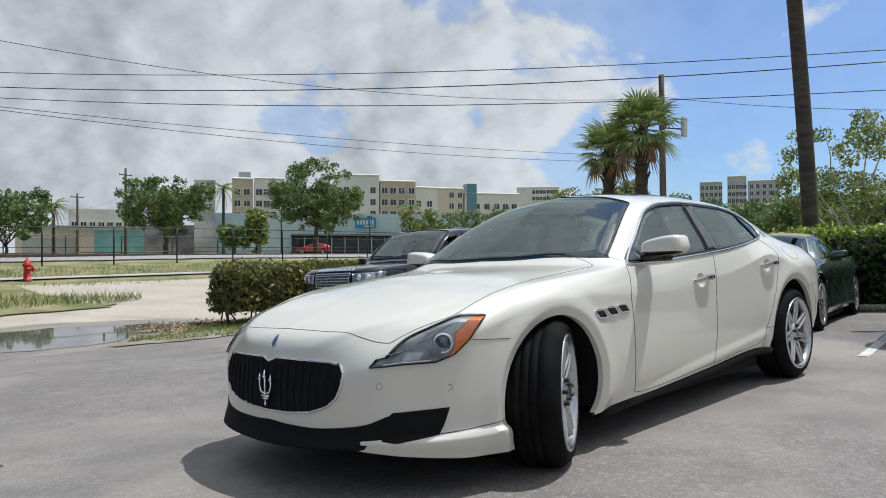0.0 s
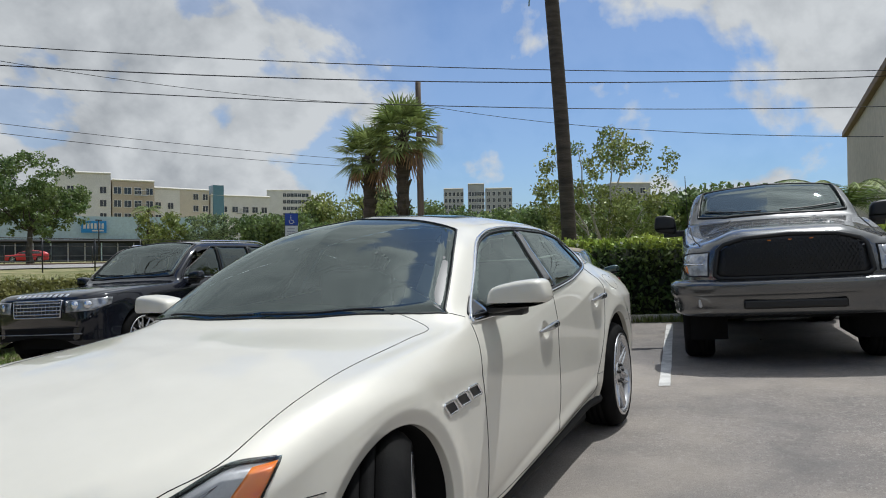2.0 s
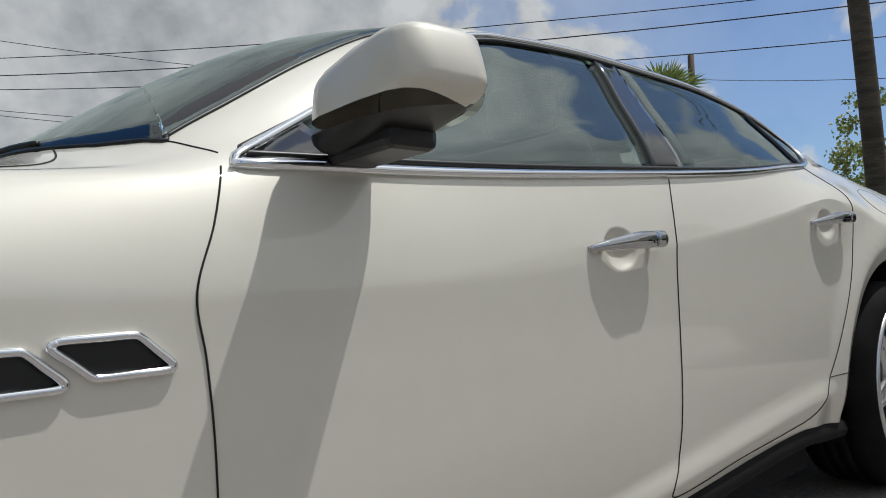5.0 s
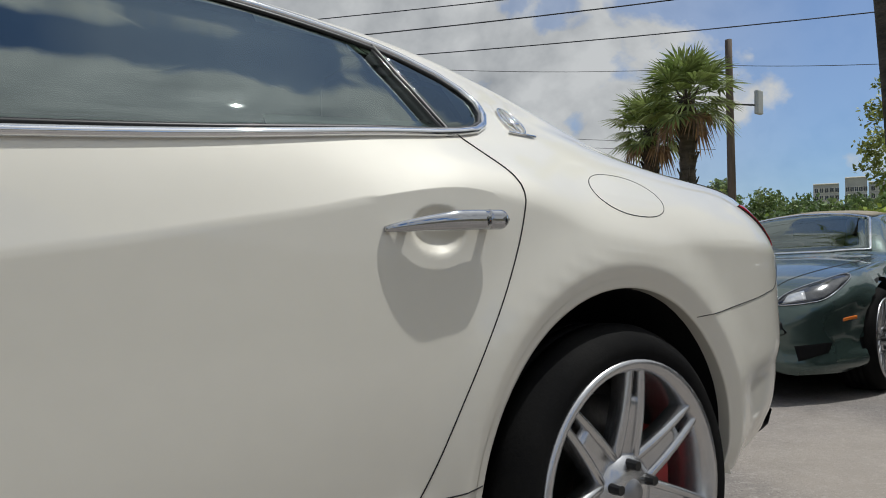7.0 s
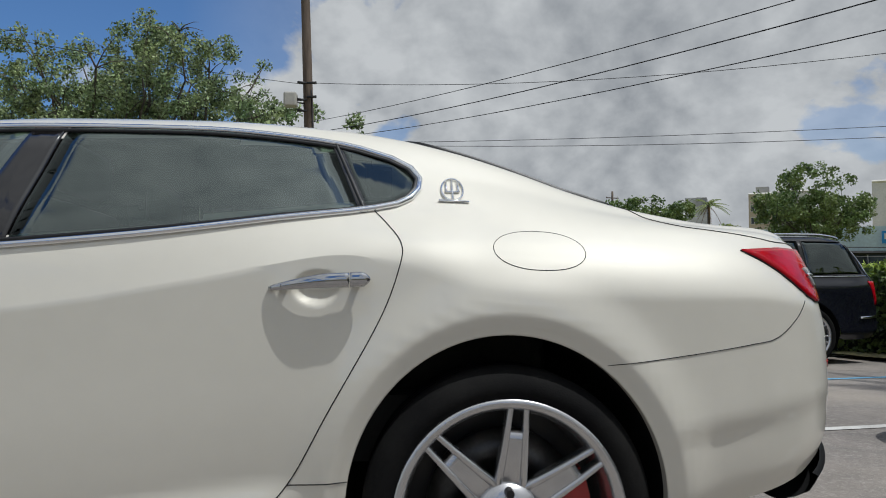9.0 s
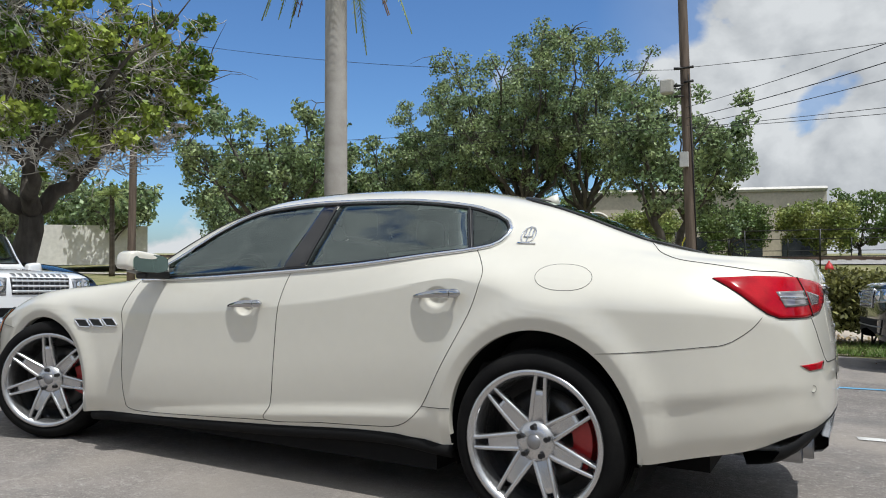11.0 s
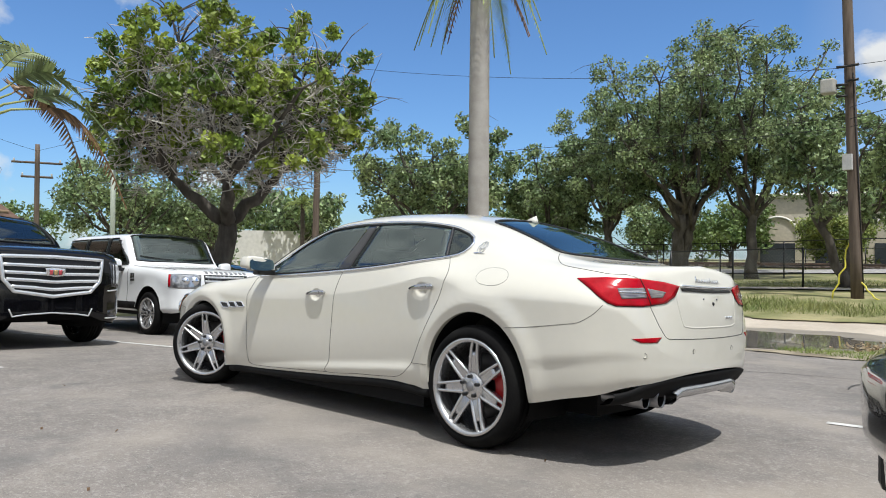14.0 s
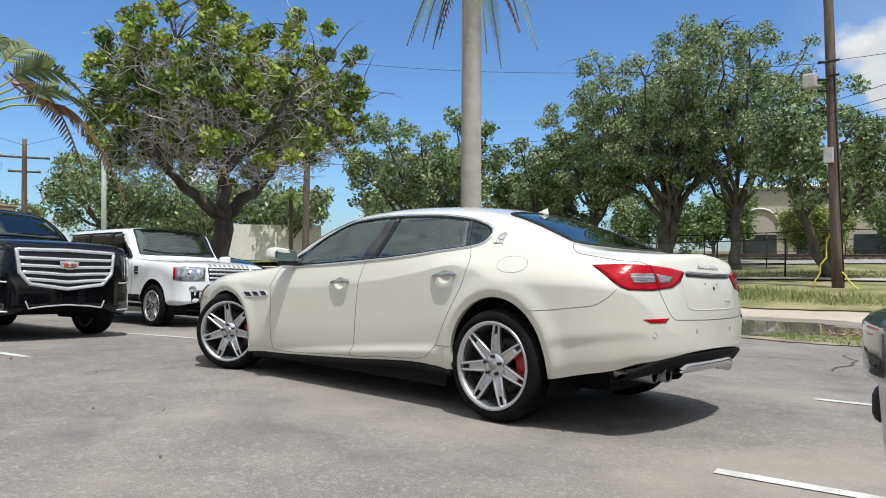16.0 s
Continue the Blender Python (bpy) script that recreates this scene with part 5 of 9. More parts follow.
    g = decal(sh, "grille", gr, F, TRIM_M, car, 0.007, 12, 160, True, "black oval grille with upright bars and chrome rim")
    trim(sh, "grille_rim", gr, F, 0.0055, CHROME, g, True, 0.006, 180, True, "chrome grille rim")
    low = curve((0, 0.345), (0.16, 0.349), (0.31, 0.365), (0.41, 0.395), (0.46, 0.435), (0.49, 0.53))
    for k in range(-9, 10):
        yy = k * 0.050
        trim(sh, "grille_bar", [(-2.55, yy, float(low(abs(yy))) + 0.006), (-2.55, yy, 0.46), (-2.55, yy * 1.01, 0.578 if k else 0.562)], F, 0.0045, TRIM_M, g, False, 0.008, 12)
    # emblem on the grille and nose
    tri = bmesh.new()
    for pts, r_ in (([(0, 0.385), (0, 0.50)], 0.005), ([(-0.044, 0.485), (-0.047, 0.455), (-0.036, 0.43), (0, 0.42)], 0.0048), ([(0.044, 0.485), (0.047, 0.455), (0.036, 0.43), (0, 0.42)], 0.0048), ([(-0.03, 0.412), (0.03, 0.412)], 0.0055), ([(-0.022, 0.40), (0.022, 0.40)], 0.005)):
        sweep(tri, [sh.hit((-2.55, a, b), F, 0.022) for a, b in pts], r_, False, 8)
    for yy, zz, s_ in ((0, 0.50, 1.2), (-0.044, 0.485, 1.0), (0.044, 0.485, 1.0)):
        o = sh.hit((-2.55, yy, zz), F, 0.022)
        sweep(tri, [o + Vector((0, 0, -0.008 * s_)), o, o + Vector((0, 0, 0.028 * s_))], [0.004, 0.011 * s_, 0.0008], False, 8)
    o = sh.hit((-2.55, 0, 0.385), F, 0.022)
    sweep(tri, [o, o + Vector((0, 0, -0.012)), o + Vector((0, 0, -0.022))], [0.005, 0.0085, 0.002], False, 8)
    part("grille_emblem", tri, CHROME, car, "chrome emblem in the grille")
    decal(sh, "nose_badge", [(-2.5, 0.018 * math.cos(q), 0.657 + 0.028 * math.sin(q)) for q in (2 * math.pi * k / 16 for k in range(16))], F, BLUE_ENAMEL, car, 0.004, 3, 32, False, "oval blue and chrome badge")
    trim(sh, "badge_rim", [(-2.5, 0.019 * math.cos(q), 0.657 + 0.029 * math.sin(q)) for q in (2 * math.pi * k / 16 for k in range(16))], F, 0.003, CHROME, car, True, 0.004, 32)
    # front lip
    lip_top = curve((0, 0.298), (0.26, 0.297), (0.51, 0.317), (0.60, 0.335), (0.66, 0.365), (0.70, 0.375))
    bm = bmesh.new()
    prev = None
    for k in range(49):
        q = -0.69 + 1.38 * k / 48
        o = sh.hit((-2.5, q, 0.30), (1, 0, 0))
        zt, zl = float(lip_top(abs(q))), 0.205 + 0.02 * abs(q) + 0.045 * max(0, abs(q) - 0.56) / 0.13
        out = 0.055 - 0.05 * (abs(q) / 0.69) ** 3
        row = [bm.verts.new(p) for p in ((o.x + 0.014, q, zt), (o.x - 0.006, q, zt - 0.006), (o.x - 0.006, q, zt - 0.03), (o.x - out, q, zl + 0.022), (o.x - out - 0.004, q, zl + 0.010), (o.x - out + 0.006, q, zl), (o.x + 0.20, q, zl - 0.004))]
        if prev:
            for j in range(6):
                bm.faces.new((prev[j], row[j], row[j + 1], prev[j + 1]))
        prev = row
    bmesh.ops.recalc_face_normals(bm, faces=bm.faces[:])
    part("front_lip", bm, TRIM_M, car, "black front lip")
    # rear: plate recess, chrome bar, lettering bars, diffuser, pipes, aerial
    trim(sh, "boot_bar", [(2.68, -0.345, 0.966), (2.68, 0, 0.962), (2.68, 0.345, 0.966)], B, 0.010, CHROME, car, False, 0.008, 30, label="chrome boot bar")
    # black strip put in for the shade along the recess's upper edge
    trim(sh, "plate_recess_shade", [(2.68, -0.33, 0.947), (2.68, 0, 0.942), (2.68, 0.33, 0.947)], B, 0.008, TRIM, car, False, 0.001, 30, label="black strip for the shade under the chrome bar")
    trim(sh, "boot_fold", [(2.68, -0.40, 0.93), (2.68, -0.36, 0.78), (2.68, -0.30, 0.745), (2.68, 0, 0.74), (2.68, 0.30, 0.745), (2.68, 0.36, 0.78), (2.68, 0.40, 0.93)], B, 0.007, PAINT_W, car, False, -0.0045, 60)
    for yy, zz, r_ in ((-0.09, 0.90, 0.006), (0.09, 0.90, 0.006), (0.03, 0.873, 0.010)):
        part("plate_screw", sweep(bmesh.new(), [sh.hit((2.68, yy, zz), B, -0.004), sh.hit((2.68, yy, zz), B, 0.006)], r_, seg=10), TRIM if r_ > 0.008 else ALLOY_D, car)
    bm = bmesh.new()
    for k in range(9):
        yy = -0.15 + 0.036 * k
        z0, z1 = (0.988, 1.028) if k == 0 else (0.988, 1.012 + 0.010 * (k == 5))
        sweep(bm, [sh.hit((2.6, yy, z0), B, 0.004), sh.hit((2.6, yy + 0.010, z1), B, 0.004)], 0.0038, seg=6)
        sweep(bm, [sh.hit((2.6, yy + 0.010, z1), B, 0.004), sh.hit((2.6, yy + 0.026, z0 + 0.003), B, 0.004)], 0.0030, seg=6)
    part("script_badge", bm, CHROME, car, "chrome script badge")
    bm = bmesh.new()
    for k in range(6):
        sweep(bm, [sh.hit((2.68, 0.19 + 0.02 * k, z), B, 0.003) for z in (0.785, 0.80)], 0.0042, seg=6)
    part("model_badge", bm, CHROME, car, "small chrome badge")
    zup = curve((0, 0.478), (0.45, 0.472), (0.55, 0.462), (0.65, 0.44), (0.75, 0.40), (0.83, 0.378))
    bm = bmesh.new()
    prev = None
    for k in range(49):
        q = -0.79 + 1.58 * k / 48
        o = sh.hit((2.5, q, 0.50), (-1, 0, 0))
        z = float(zup(abs(q)))
        e = 1 - (abs(q) / 0.80) ** 4
        row = [bm.verts.new(p) for p in ((o.x - 0.02, q, z + 0.012), (o.x - 0.004, q, z + 0.003), (o.x - 0.03, q, z - 0.035), (o.x - 0.07, q, z - 0.045 - 0.06 * e), (o.x - 0.10 - 0.25 * e, q, z - 0.05 - 0.08 * e))]
        if prev:
            for j in range(4):
                bm.faces.new((prev[j], row[j], row[j + 1], prev[j + 1]))
        prev = row
    bmesh.ops.recalc_face_normals(bm, faces=bm.faces[:])
    part("rear_diffuser", bm, TRIM_M, car, "black rear diffuser")
    bm = bmesh.new()
    prev = None
    for q in np.linspace(-0.40, 0.40, 25):
        o = sh.hit((2.6, q, 0.52), B)
        drop = 0.03 * max(0, abs(q) - 0.33) / 0.07
        row = [bm.verts.new(p) for p in ((o.x - 0.05, q, 0.425 - drop), (o.x - 0.020, q, 0.418 - drop), (o.x - 0.022, q, 0.385 - drop), (o.x - 0.045, q, 0.362 - drop), (o.x - 0.11, q, 0.352 - drop))]
        if prev:
            for j in range(4):
                bm.faces.new((prev[j], row[j], row[j + 1], prev[j + 1]))
        prev = row
    bmesh.ops.recalc_face_normals(bm, faces=bm.faces[:])
    part("diffuser_strip", bm, ALLOY, car, "silver diffuser strip")
    for sgn in (-1, 1):
        for off in (0.475, 0.575):
            bm = lathe(bmesh.new(), [(0.042, -0.22), (0.047, 0.02), (0.045, 0.027), (0.041, 0.02)], 28)
            p = part("exhaust_pipe", bm, ALLOY_D, car, "chrome tailpipe")
            p.matrix_basis = pose(2.47 if off > 0.55 else 2.505, sgn * off, 0.362, 0, 0, -90)
            part("pipe_inside", lathe(bmesh.new(), [(0.041, 0.02), (0.038, -0.08), (0.001, -0.09)], 24), TRIM_M, p, "matt black inside")
    bm = bmesh.new()
    fin = [bm.verts.new(p) for p in ((1.22, 0, 1.400), (1.35, -0.018, 1.375), (1.35, 0.018, 1.375), (1.338, 0, 1.440), (1.30, -0.009, 1.425), (1.30, 0.009, 1.425))]
    bmesh.ops.convex_hull(bm, input=bm.verts[:])
    part("aerial_fin", bm, PAINT_W, car, "white roof aerial fin")
    mirror_pair(car, -0.60, 1.0, 1.045, (0.105, 0.130, 0.060), PAINT_W, tilt=0.13, split_at=0.60)
    # cabin
    bm = bmesh.new()
    box(bm, (-1.0, -0.74, 0.45), (1.75, 0.74, 0.62))
    box(bm, (-1.02, -0.76, 0.60), (-0.62, 0.76, 0.955), 0.05)
    box(bm, (1.30, -0.62, 0.6), (1.75, 0.62, 1.07), 0.05)
    part("cabin_floor", bm, CABIN, car, smooth=False)
    seats(car, (0.05, 0.98), 0.38, 0.62, LEATHER_D)
    steering(car, -0.52, -0.38, 0.93)
    wheels(car, "saloon", (-1.585, 1.585), 0.825, 0.353, 0.25, 0.268, 7, True, ALLOY, steer=27, spin=8, spread_=0.013, petal=True)
    # openings under the glass, then the skin itself
    sh.open_arches(PAINT_W, car)

    def in_side(c):
        return abs(c.y) > 0.5 and -0.72 < c.x < 1.34 and float(belt(c.x)) + 0.02 < c.z < float(top(c.x)) - 0.02

    def in_top(c):
        if c.z < 1.0:
            return False
        if -1.0 < c.x < -0.26:
            return abs(c.y) < min(0.63, 0.70 - 0.36 * (c.x + 0.75)) and c.z > float(ZR(c.x)) + 0.005
        return 1.40 < c.x < 1.95 and abs(c.y) < 0.49 + 0.06 * (c.x - 1.4)

    sh.cut(in_side)
    sh.cut(in_top)
    lining = sh.bm.copy()
    bmesh.ops.delete(lining, geom=[f for f in lining.faces if not (-1.0 < f.calc_center_median().x < 2.0 and f.calc_center_median().z > 0.90)], context="FACES")
    lining.normal_update()
    for v in lining.verts:
        v.co = v.co - v.normal * 0.012 if v.normal.dot(v.co - Vector((v.co.x, 0, 0.9))) > 0 else v.co + v.normal * 0.012
    part("headlining", lining, CABIN, car, "dark cabin lining")
    part("body", sh.bm, PAINT_W, car, "pearl white bodywork")
    wells(car, sh, 0.93, 0.24)
    return car


saloon()


# ---- the other vehicles ----
def big_shell(x0, x1, half, nose, cowl, belt, roof, xc, xw, xr, base, arches, tail=None, blunt=1.0, rail=0.74, flare=0.02, drop=0.08, nose_low=0.0, tuck=0.015):
    """The skin of a tall car from its main heights and stations."""
    h = half
    tail = belt if tail is None else tail
    W = along((x0, 0.05), (x0 + 0.008, 0.50 * h), (x0 + 0.035 * blunt, 0.74 * h), (x0 + 0.10 * blunt, 0.885 * h), (x0 + 0.24 * blunt, 0.955 * h), (x0 + 0.6, 0.99 * h), (x0 + 1.2, h), (x1 - 0.8, h), (x1 - 0.3, 0.98 * h), (x1 - 0.12, 0.94 * h), (x1 - 0.04, 0.82 * h), (x1 - 0.01, 0.5 * h), (x1, 0.05))
    Z0 = along((x0, base + 0.16), (x0 + 0.03, base + 0.05), (x0 + 0.3, base), (x1 - 0.4, base), (x1 - 0.05, base + 0.1), (x1, base + 0.2))
    ZS = along((x0, 0.60 * nose), (x0 + 0.2, 0.80 * nose), (xc, cowl - 0.16), (xc + 0.5, belt - 0.15), (x1 - 0.3, belt - 0.15), (x1, 0.66 * tail))
    WB = along((x0, 0.04), (x0 + 0.01, 0.47 * h), (x0 + 0.045 * blunt, 0.69 * h), (x0 + 0.13 * blunt, 0.82 * h), (x0 + 0.35, 0.90 * h), (x0 + 0.9, 0.935 * h), (xc, 0.94 * h), (x1 - 0.4, 0.935 * h), (x1 - 0.1, 0.88 * h), (x1 - 0.02, 0.6 * h), (x1, 0.04))
    ZB = along((x0, 0.74 * nose), (x0 + 0.06, 0.90 * nose), (x0 + 0.2, 0.96 * nose), (x0 + 0.6, nose), (xc, cowl - 0.02), (xc + 0.5, belt), (x1 - 0.3, belt), (x1 - 0.05, tail - 0.04), (x1, 0.75 * tail))
    WR = along((x0, 0.03), (x0 + 0.01, 0.40 * h), (x0 + 0.05, 0.58 * h), (x0 + 0.2, 0.72 * h), (x0 + 0.6, 0.80 * h), (xc - 0.02, 0.87 * h), (xc + 0.15, 0.85 * h), (xw, (rail + 0.02) * h), (xw + 0.5, rail * h), (xr - 0.2, rail * h), (x1 - 0.06, rail * h * 0.98), (x1 - 0.015, 0.5 * h), (x1, 0.03))
    zr = roof - 0.075
    ZR = along((x0, 0.78 * nose), (x0 + 0.05, 0.935 * nose), (x0 + 0.2, nose - 0.005), (x0 + 0.6, nose + 0.03), (xc - 0.02, cowl), (xc + 0.15, cowl + 0.16), (xw, zr - 0.03), (xw + 0.4, zr), (xr - 0.3, zr), (xr, zr - 0.03), (x1 - 0.06, tail + 0.03), (x1, 0.78 * tail))
    ZC = along((x0, 0.80 * nose), (x0 + 0.04, 0.96 * nose), (x0 + 0.2, nose + 0.015), (x0 + 0.6, nose + 0.055), (xc - 0.12, cowl + 0.025), (xc + 0.03, cowl + 0.13), (xw - 0.1, roof - 0.06), (xw + 0.2, roof - 0.01), ((xw + xr) / 2, roof), (xr, roof - drop * 0.4), (x1 - 0.05, tail + 0.05), (x1, 0.80 * tail))
    sh = Shell(W, Z0, ZS, WB, ZB, WR, ZR, ZC, arches, tuck=tuck, flare=flare, skirt=0.06, step=0.06)
    sh.curves = dict(W=W, ZB=ZB, ZR=ZR, ZC=ZC, WR=WR)
    return sh


L_, F_, B_, T_ = (0, 1, 0), (1, 0, 0), (-1, 0, 0), (0, 0, -1)


def glazing(car, sh, half, xc, xw, xr, belt, roof, splits, x_end, trim_mat, glass_mat=GLASS_D, ws_glass=GLASS, tilt=0.06, front=0.12, ws_in=0.0):
    """Windscreen and side windows between upright pillars."""
    zt = roof - 0.135
    rail_ = sh.curves["WR"]
    ws_ = [(xc - 0.02, 0, 0), (xc + 0.0, -0.5 * half, 0), (xc + 0.07, -0.80 * half, 0), (xw - 0.04, -float(rail_(xw)) + 0.055, 0), (xw + 0.02, -0.3 * half, 0), (xw + 0.035, 0, 0), (xw + 0.02, 0.3 * half, 0), (xw - 0.04, float(rail_(xw)) - 0.055, 0), (xc + 0.07, 0.80 * half, 0), (xc, 0.5 * half, 0)]
    decal(sh, "windscreen", ws_, T_, ws_glass, car, 0.004, 8, 80, True, "tinted windscreen")
    trim(sh, "windscreen_seal", ws_, T_, 0.012, TRIM, car, True, 0.003, 90, True)
    for mir in (False, True):
        trim(sh, "wiper", [(xc + 0.02, -0.1 * half, 0), (xc + 0.05, -0.4 * half, 0), (xc + 0.12, -0.72 * half, 0)], T_, 0.009, TRIM, car, False, 0.018, 12, mirror=mir)
        y = -half
        spans = list(zip(splits, splits[1:]))
        for i, (a, b) in enumerate(spans):
            if i == 0:
                pts = [(a, y, belt + 0.02), (b - 0.03, y, belt + 0.02), (b - 0.03 + tilt * 0.3, y, zt), (xw + 0.22, y, zt), (a + 0.12, y, belt + 0.14)]
            elif i == len(spans) - 1:
                pts = [(a + 0.03, y, belt + 0.02), (b, y, belt + 0.03), (b - tilt * 2, y, zt - 0.01), (a + 0.03, y, zt)]
            else:
                pts = [(a + 0.03, y, belt + 0.02), (b - 0.03, y, belt + 0.02), (b - 0.03, y, zt), (a + 0.03, y, zt)]
            decal(sh, "window", pts, L_, glass_mat, car, 0.004, 5, 48, True, "dark tinted side glass", mir)
            trim(sh, "window_seal", pts, L_, 0.009, TRIM, car, True, 0.003, 60, True, mirror=mir)
        for s in splits[1:-1]:
            decal(sh, "pillar", [(s - 0.035, y, belt + 0.02), (s + 0.035, y, belt + 0.02), (s + 0.035, y, zt), (s - 0.035, y, zt)], L_, TRIM, car, 0.003, 3, 32, True, "", mir)
            trim(sh, "door_gap", [(s, y, belt), (s - 0.01, y, belt - 0.3), (s, y, 0.42)], L_, 0.004, SEAM, car, False, -0.001, 24, mirror=mir)
        trim(sh, "belt_trim", [(splits[0], y, belt), ((splits[0] + x_end) / 2, y, belt + 0.005), (x_end, y, belt + 0.01)], L_, 0.011, trim_mat, car, False, 0.003, 40, mirror=mir)

    def in_side(c):
        return abs(c.y) > 0.55 * half and splits[0] + 0.12 < c.x < splits[-1] - 0.12 and belt + 0.05 < c.z < zt - 0.03 and c.z < belt + 0.10 + (c.x - splits[0] - 0.1) * 1.2

    def in_ws(c):
        return xc + 0.08 < c.x < xw - 0.02 and abs(c.y) < float(rail_(c.x)) - 0.11 and c.z > belt

    sh.cut(in_side)
    sh.cut(in_ws)
    bm = bmesh.new()
    box(bm, (xc - 0.1, -half + 0.22, 0.55), (splits[-1] + 0.05, half - 0.22, 0.75))
    box(bm, (xc - 0.05, -half + 0.2, 0.75), (xc + 0.42, half - 0.2, belt - 0.03), 0.05)
    part("cabin_floor", bm, CABIN, car, smooth=False)


def finish(car, sh, half, paint, label, base):
    sh.cut_arches()
    part("body", sh.bm, paint, car, label)
    wells(car, sh, half, base)


def front_bars(car, sh, pts, rows, r, material, parent, name="grille_bar", off=0.012, cols=0):
    """Cross bars (and uprights) inside a grille outline given by its width and height: (y half, z low, z high)."""
    half, lo, hi = pts
    for k in range(rows):
        z = lo + (hi - lo) * (k + 0.5) / rows
        trim(sh, name, [(-2, -half, z), (-2, -half * 0.5, z), (-2, 0, z), (-2, half * 0.5, z), (-2, half, z)], F_, r, material, parent, False, off, 20, seg=6)
    for k in range(cols):
        y = -half + 2 * half * (k + 0.5) / cols
        trim(sh, name, [(-2, y, lo), (-2, y, hi)], F_, r, material, parent, False, off, 6)


def letters(car, sh, y0, y1, z, n, h, material, d=F_, off=0.004):
    """A badge line as a row of plain bars."""
    for k in range(n):
        a = y0 + (y1 - y0) * k / n
        b = a + (y1 - y0) / n * 0.55
        decal(sh, "badge_bar", [(-2, a, z - h / 2), (-2, b, z - h / 2), (-2, b, z + h / 2), (-2, a, z + h / 2)], d, material, car, off, 1, 8, True)


def dark_suv():
    car = root("dark_suv", "glossy dark blue-black luxury off-roader parked by the hedge", "car", lot_pose(5.42, 7.40, 7))
    ar = [(-1.62, 0.40, 0.44, 0.46), (1.30, 0.40, 0.44, 0.46)]
    sh = big_shell(-2.49, 2.49, 1.0, 1.07, 1.15, 1.17, 1.82, -0.78, 0.02, 1.9, 0.33, ar, tail=1.15, blunt=1.25, rail=0.75)
    glazing(car, sh, 1.0, -0.78, 0.02, 1.9, 1.18, 1.82, (-0.62, 0.38, 1.32, 2.2), 2.25, CHROME)
    gr = [(-2.4, -0.42, 0.98), (-2.4, 0.42, 0.98), (-2.4, 0.40, 0.76), (-2.4, -0.40, 0.76)]
    g = decal(sh, "grille", gr, F_, TRIM, car, 0.004, 5, 60, True, "black mesh grille in a silver frame")
    trim(sh, "grille_frame", gr, F_, 0.012, ALLOY, g, True, 0.008, 70, True)
    front_bars(car, sh, (0.40, 0.78, 0.97), 4, 0.010, ALLOY, g, cols=0)
    front_bars(car, sh, (0.38, 0.78, 0.97), 0, 0.005, ALLOY, g, cols=12)
    letters(car, sh, -0.46, 0.46, 1.045, 10, 0.035, CHROME)
    low = [(-2.4, -0.75, 0.62), (-2.4, 0.75, 0.62), (-2.4, 0.70, 0.44), (-2.4, -0.70, 0.44)]
    decal(sh, "lower_intake", low, F_, TRIM_M, car, 0.004, 4, 50, True, "black lower intake")
    trim(sh, "intake_strip", [(-2.4, -0.72, 0.53), (-2.4, 0, 0.53), (-2.4, 0.72, 0.53)], F_, 0.008, ALLOY_D, car, False, 0.01, 20)
    for mir in (False, True):
        d = Vector((0.85, 0.5, 0)).normalized()
        h = decal(sh, "headlight", [(-2.44, -0.47, 0.975), (-2.3, -0.80, 0.985), (-2.1, -0.93, 0.99), (-2.12, -0.93, 0.90), (-2.3, -0.80, 0.83), (-2.44, -0.46, 0.815)], d, SMOKE_LENS, car, 0.005, 4, 48, True, "clear swept headlight", mir)
        for q in ((-2.40, 0.60), (-2.32, 0.74)):
            sgn = 1 if mir else -1
            o = sh.hit((q[0], sgn * q[1], 0.905), (0.85, -sgn * 0.5, 0), 0.008)
            p = part("lamp_lens", lathe(bmesh.new(), [(0.0005, 0.02), (0.03, 0.012), (0.05, 0.0), (0.056, -0.012)], 24, "z"), CHROME, h)
            p.matrix_basis = Matrix.Translation(o) @ Vector((-0.85, sgn * 0.5, 0)).to_track_quat("Z", "Y").to_matrix().to_4x4()
        trim(sh, "side_strip", [(-1.0, -1, 0.42), (0, -1, 0.42), (0.82, -1, 0.42)], L_, 0.022, CHROME, car, False, 0.006, 20, label="bright door strip", mirror=mir)
        for hx in (0.16, 1.1):
            handle(car, sh, hx, 1.02, 0.24, mir, PAINT_N, 0.03)
        trim(sh, "roof_rail", [(0.15, -0.70, 0), (1.0, -0.72, 0), (2.0, -0.70, 0)], T_, 0.018, CHROME, car, False, 0.03, 30, label="roof rail", mirror=mir)
        decal(sh, "tail_lamp", [(2.3, -0.98, 1.12), (2.47, -0.85, 1.12), (2.48, -0.82, 0.82), (2.36, -0.95, 0.80)], Vector((-0.7, 0.7, 0)), RED_LENS, car, 0.006, 4, 40, True, "red upright tail lamp", mir)
        trim(sh, "bumper_strip", [(2.1, -1, 0.62), (2.44, -0.9, 0.64)], Vector((-0.5, 0.86, 0)), 0.02, CHROME, car, False, 0.004, 10, mirror=mir)
    mirror_pair(car, -0.52, 1.10, 1.20, (0.10, 0.12, 0.085), PAINT_N)
    seats(car, (0.15, 1.1), 0.42, 0.78, LEATHER)
    steering(car, -0.34, -0.40, 1.08)
    wheels(car, "dark_suv", (-1.62, 1.30), 0.87, 0.395, 0.26, 0.285, 7, True, ALLOY, caliper=False, spread_=0.028)
    finish(car, sh, 1.0, PAINT_N, "dark blue-black bodywork", 0.33)


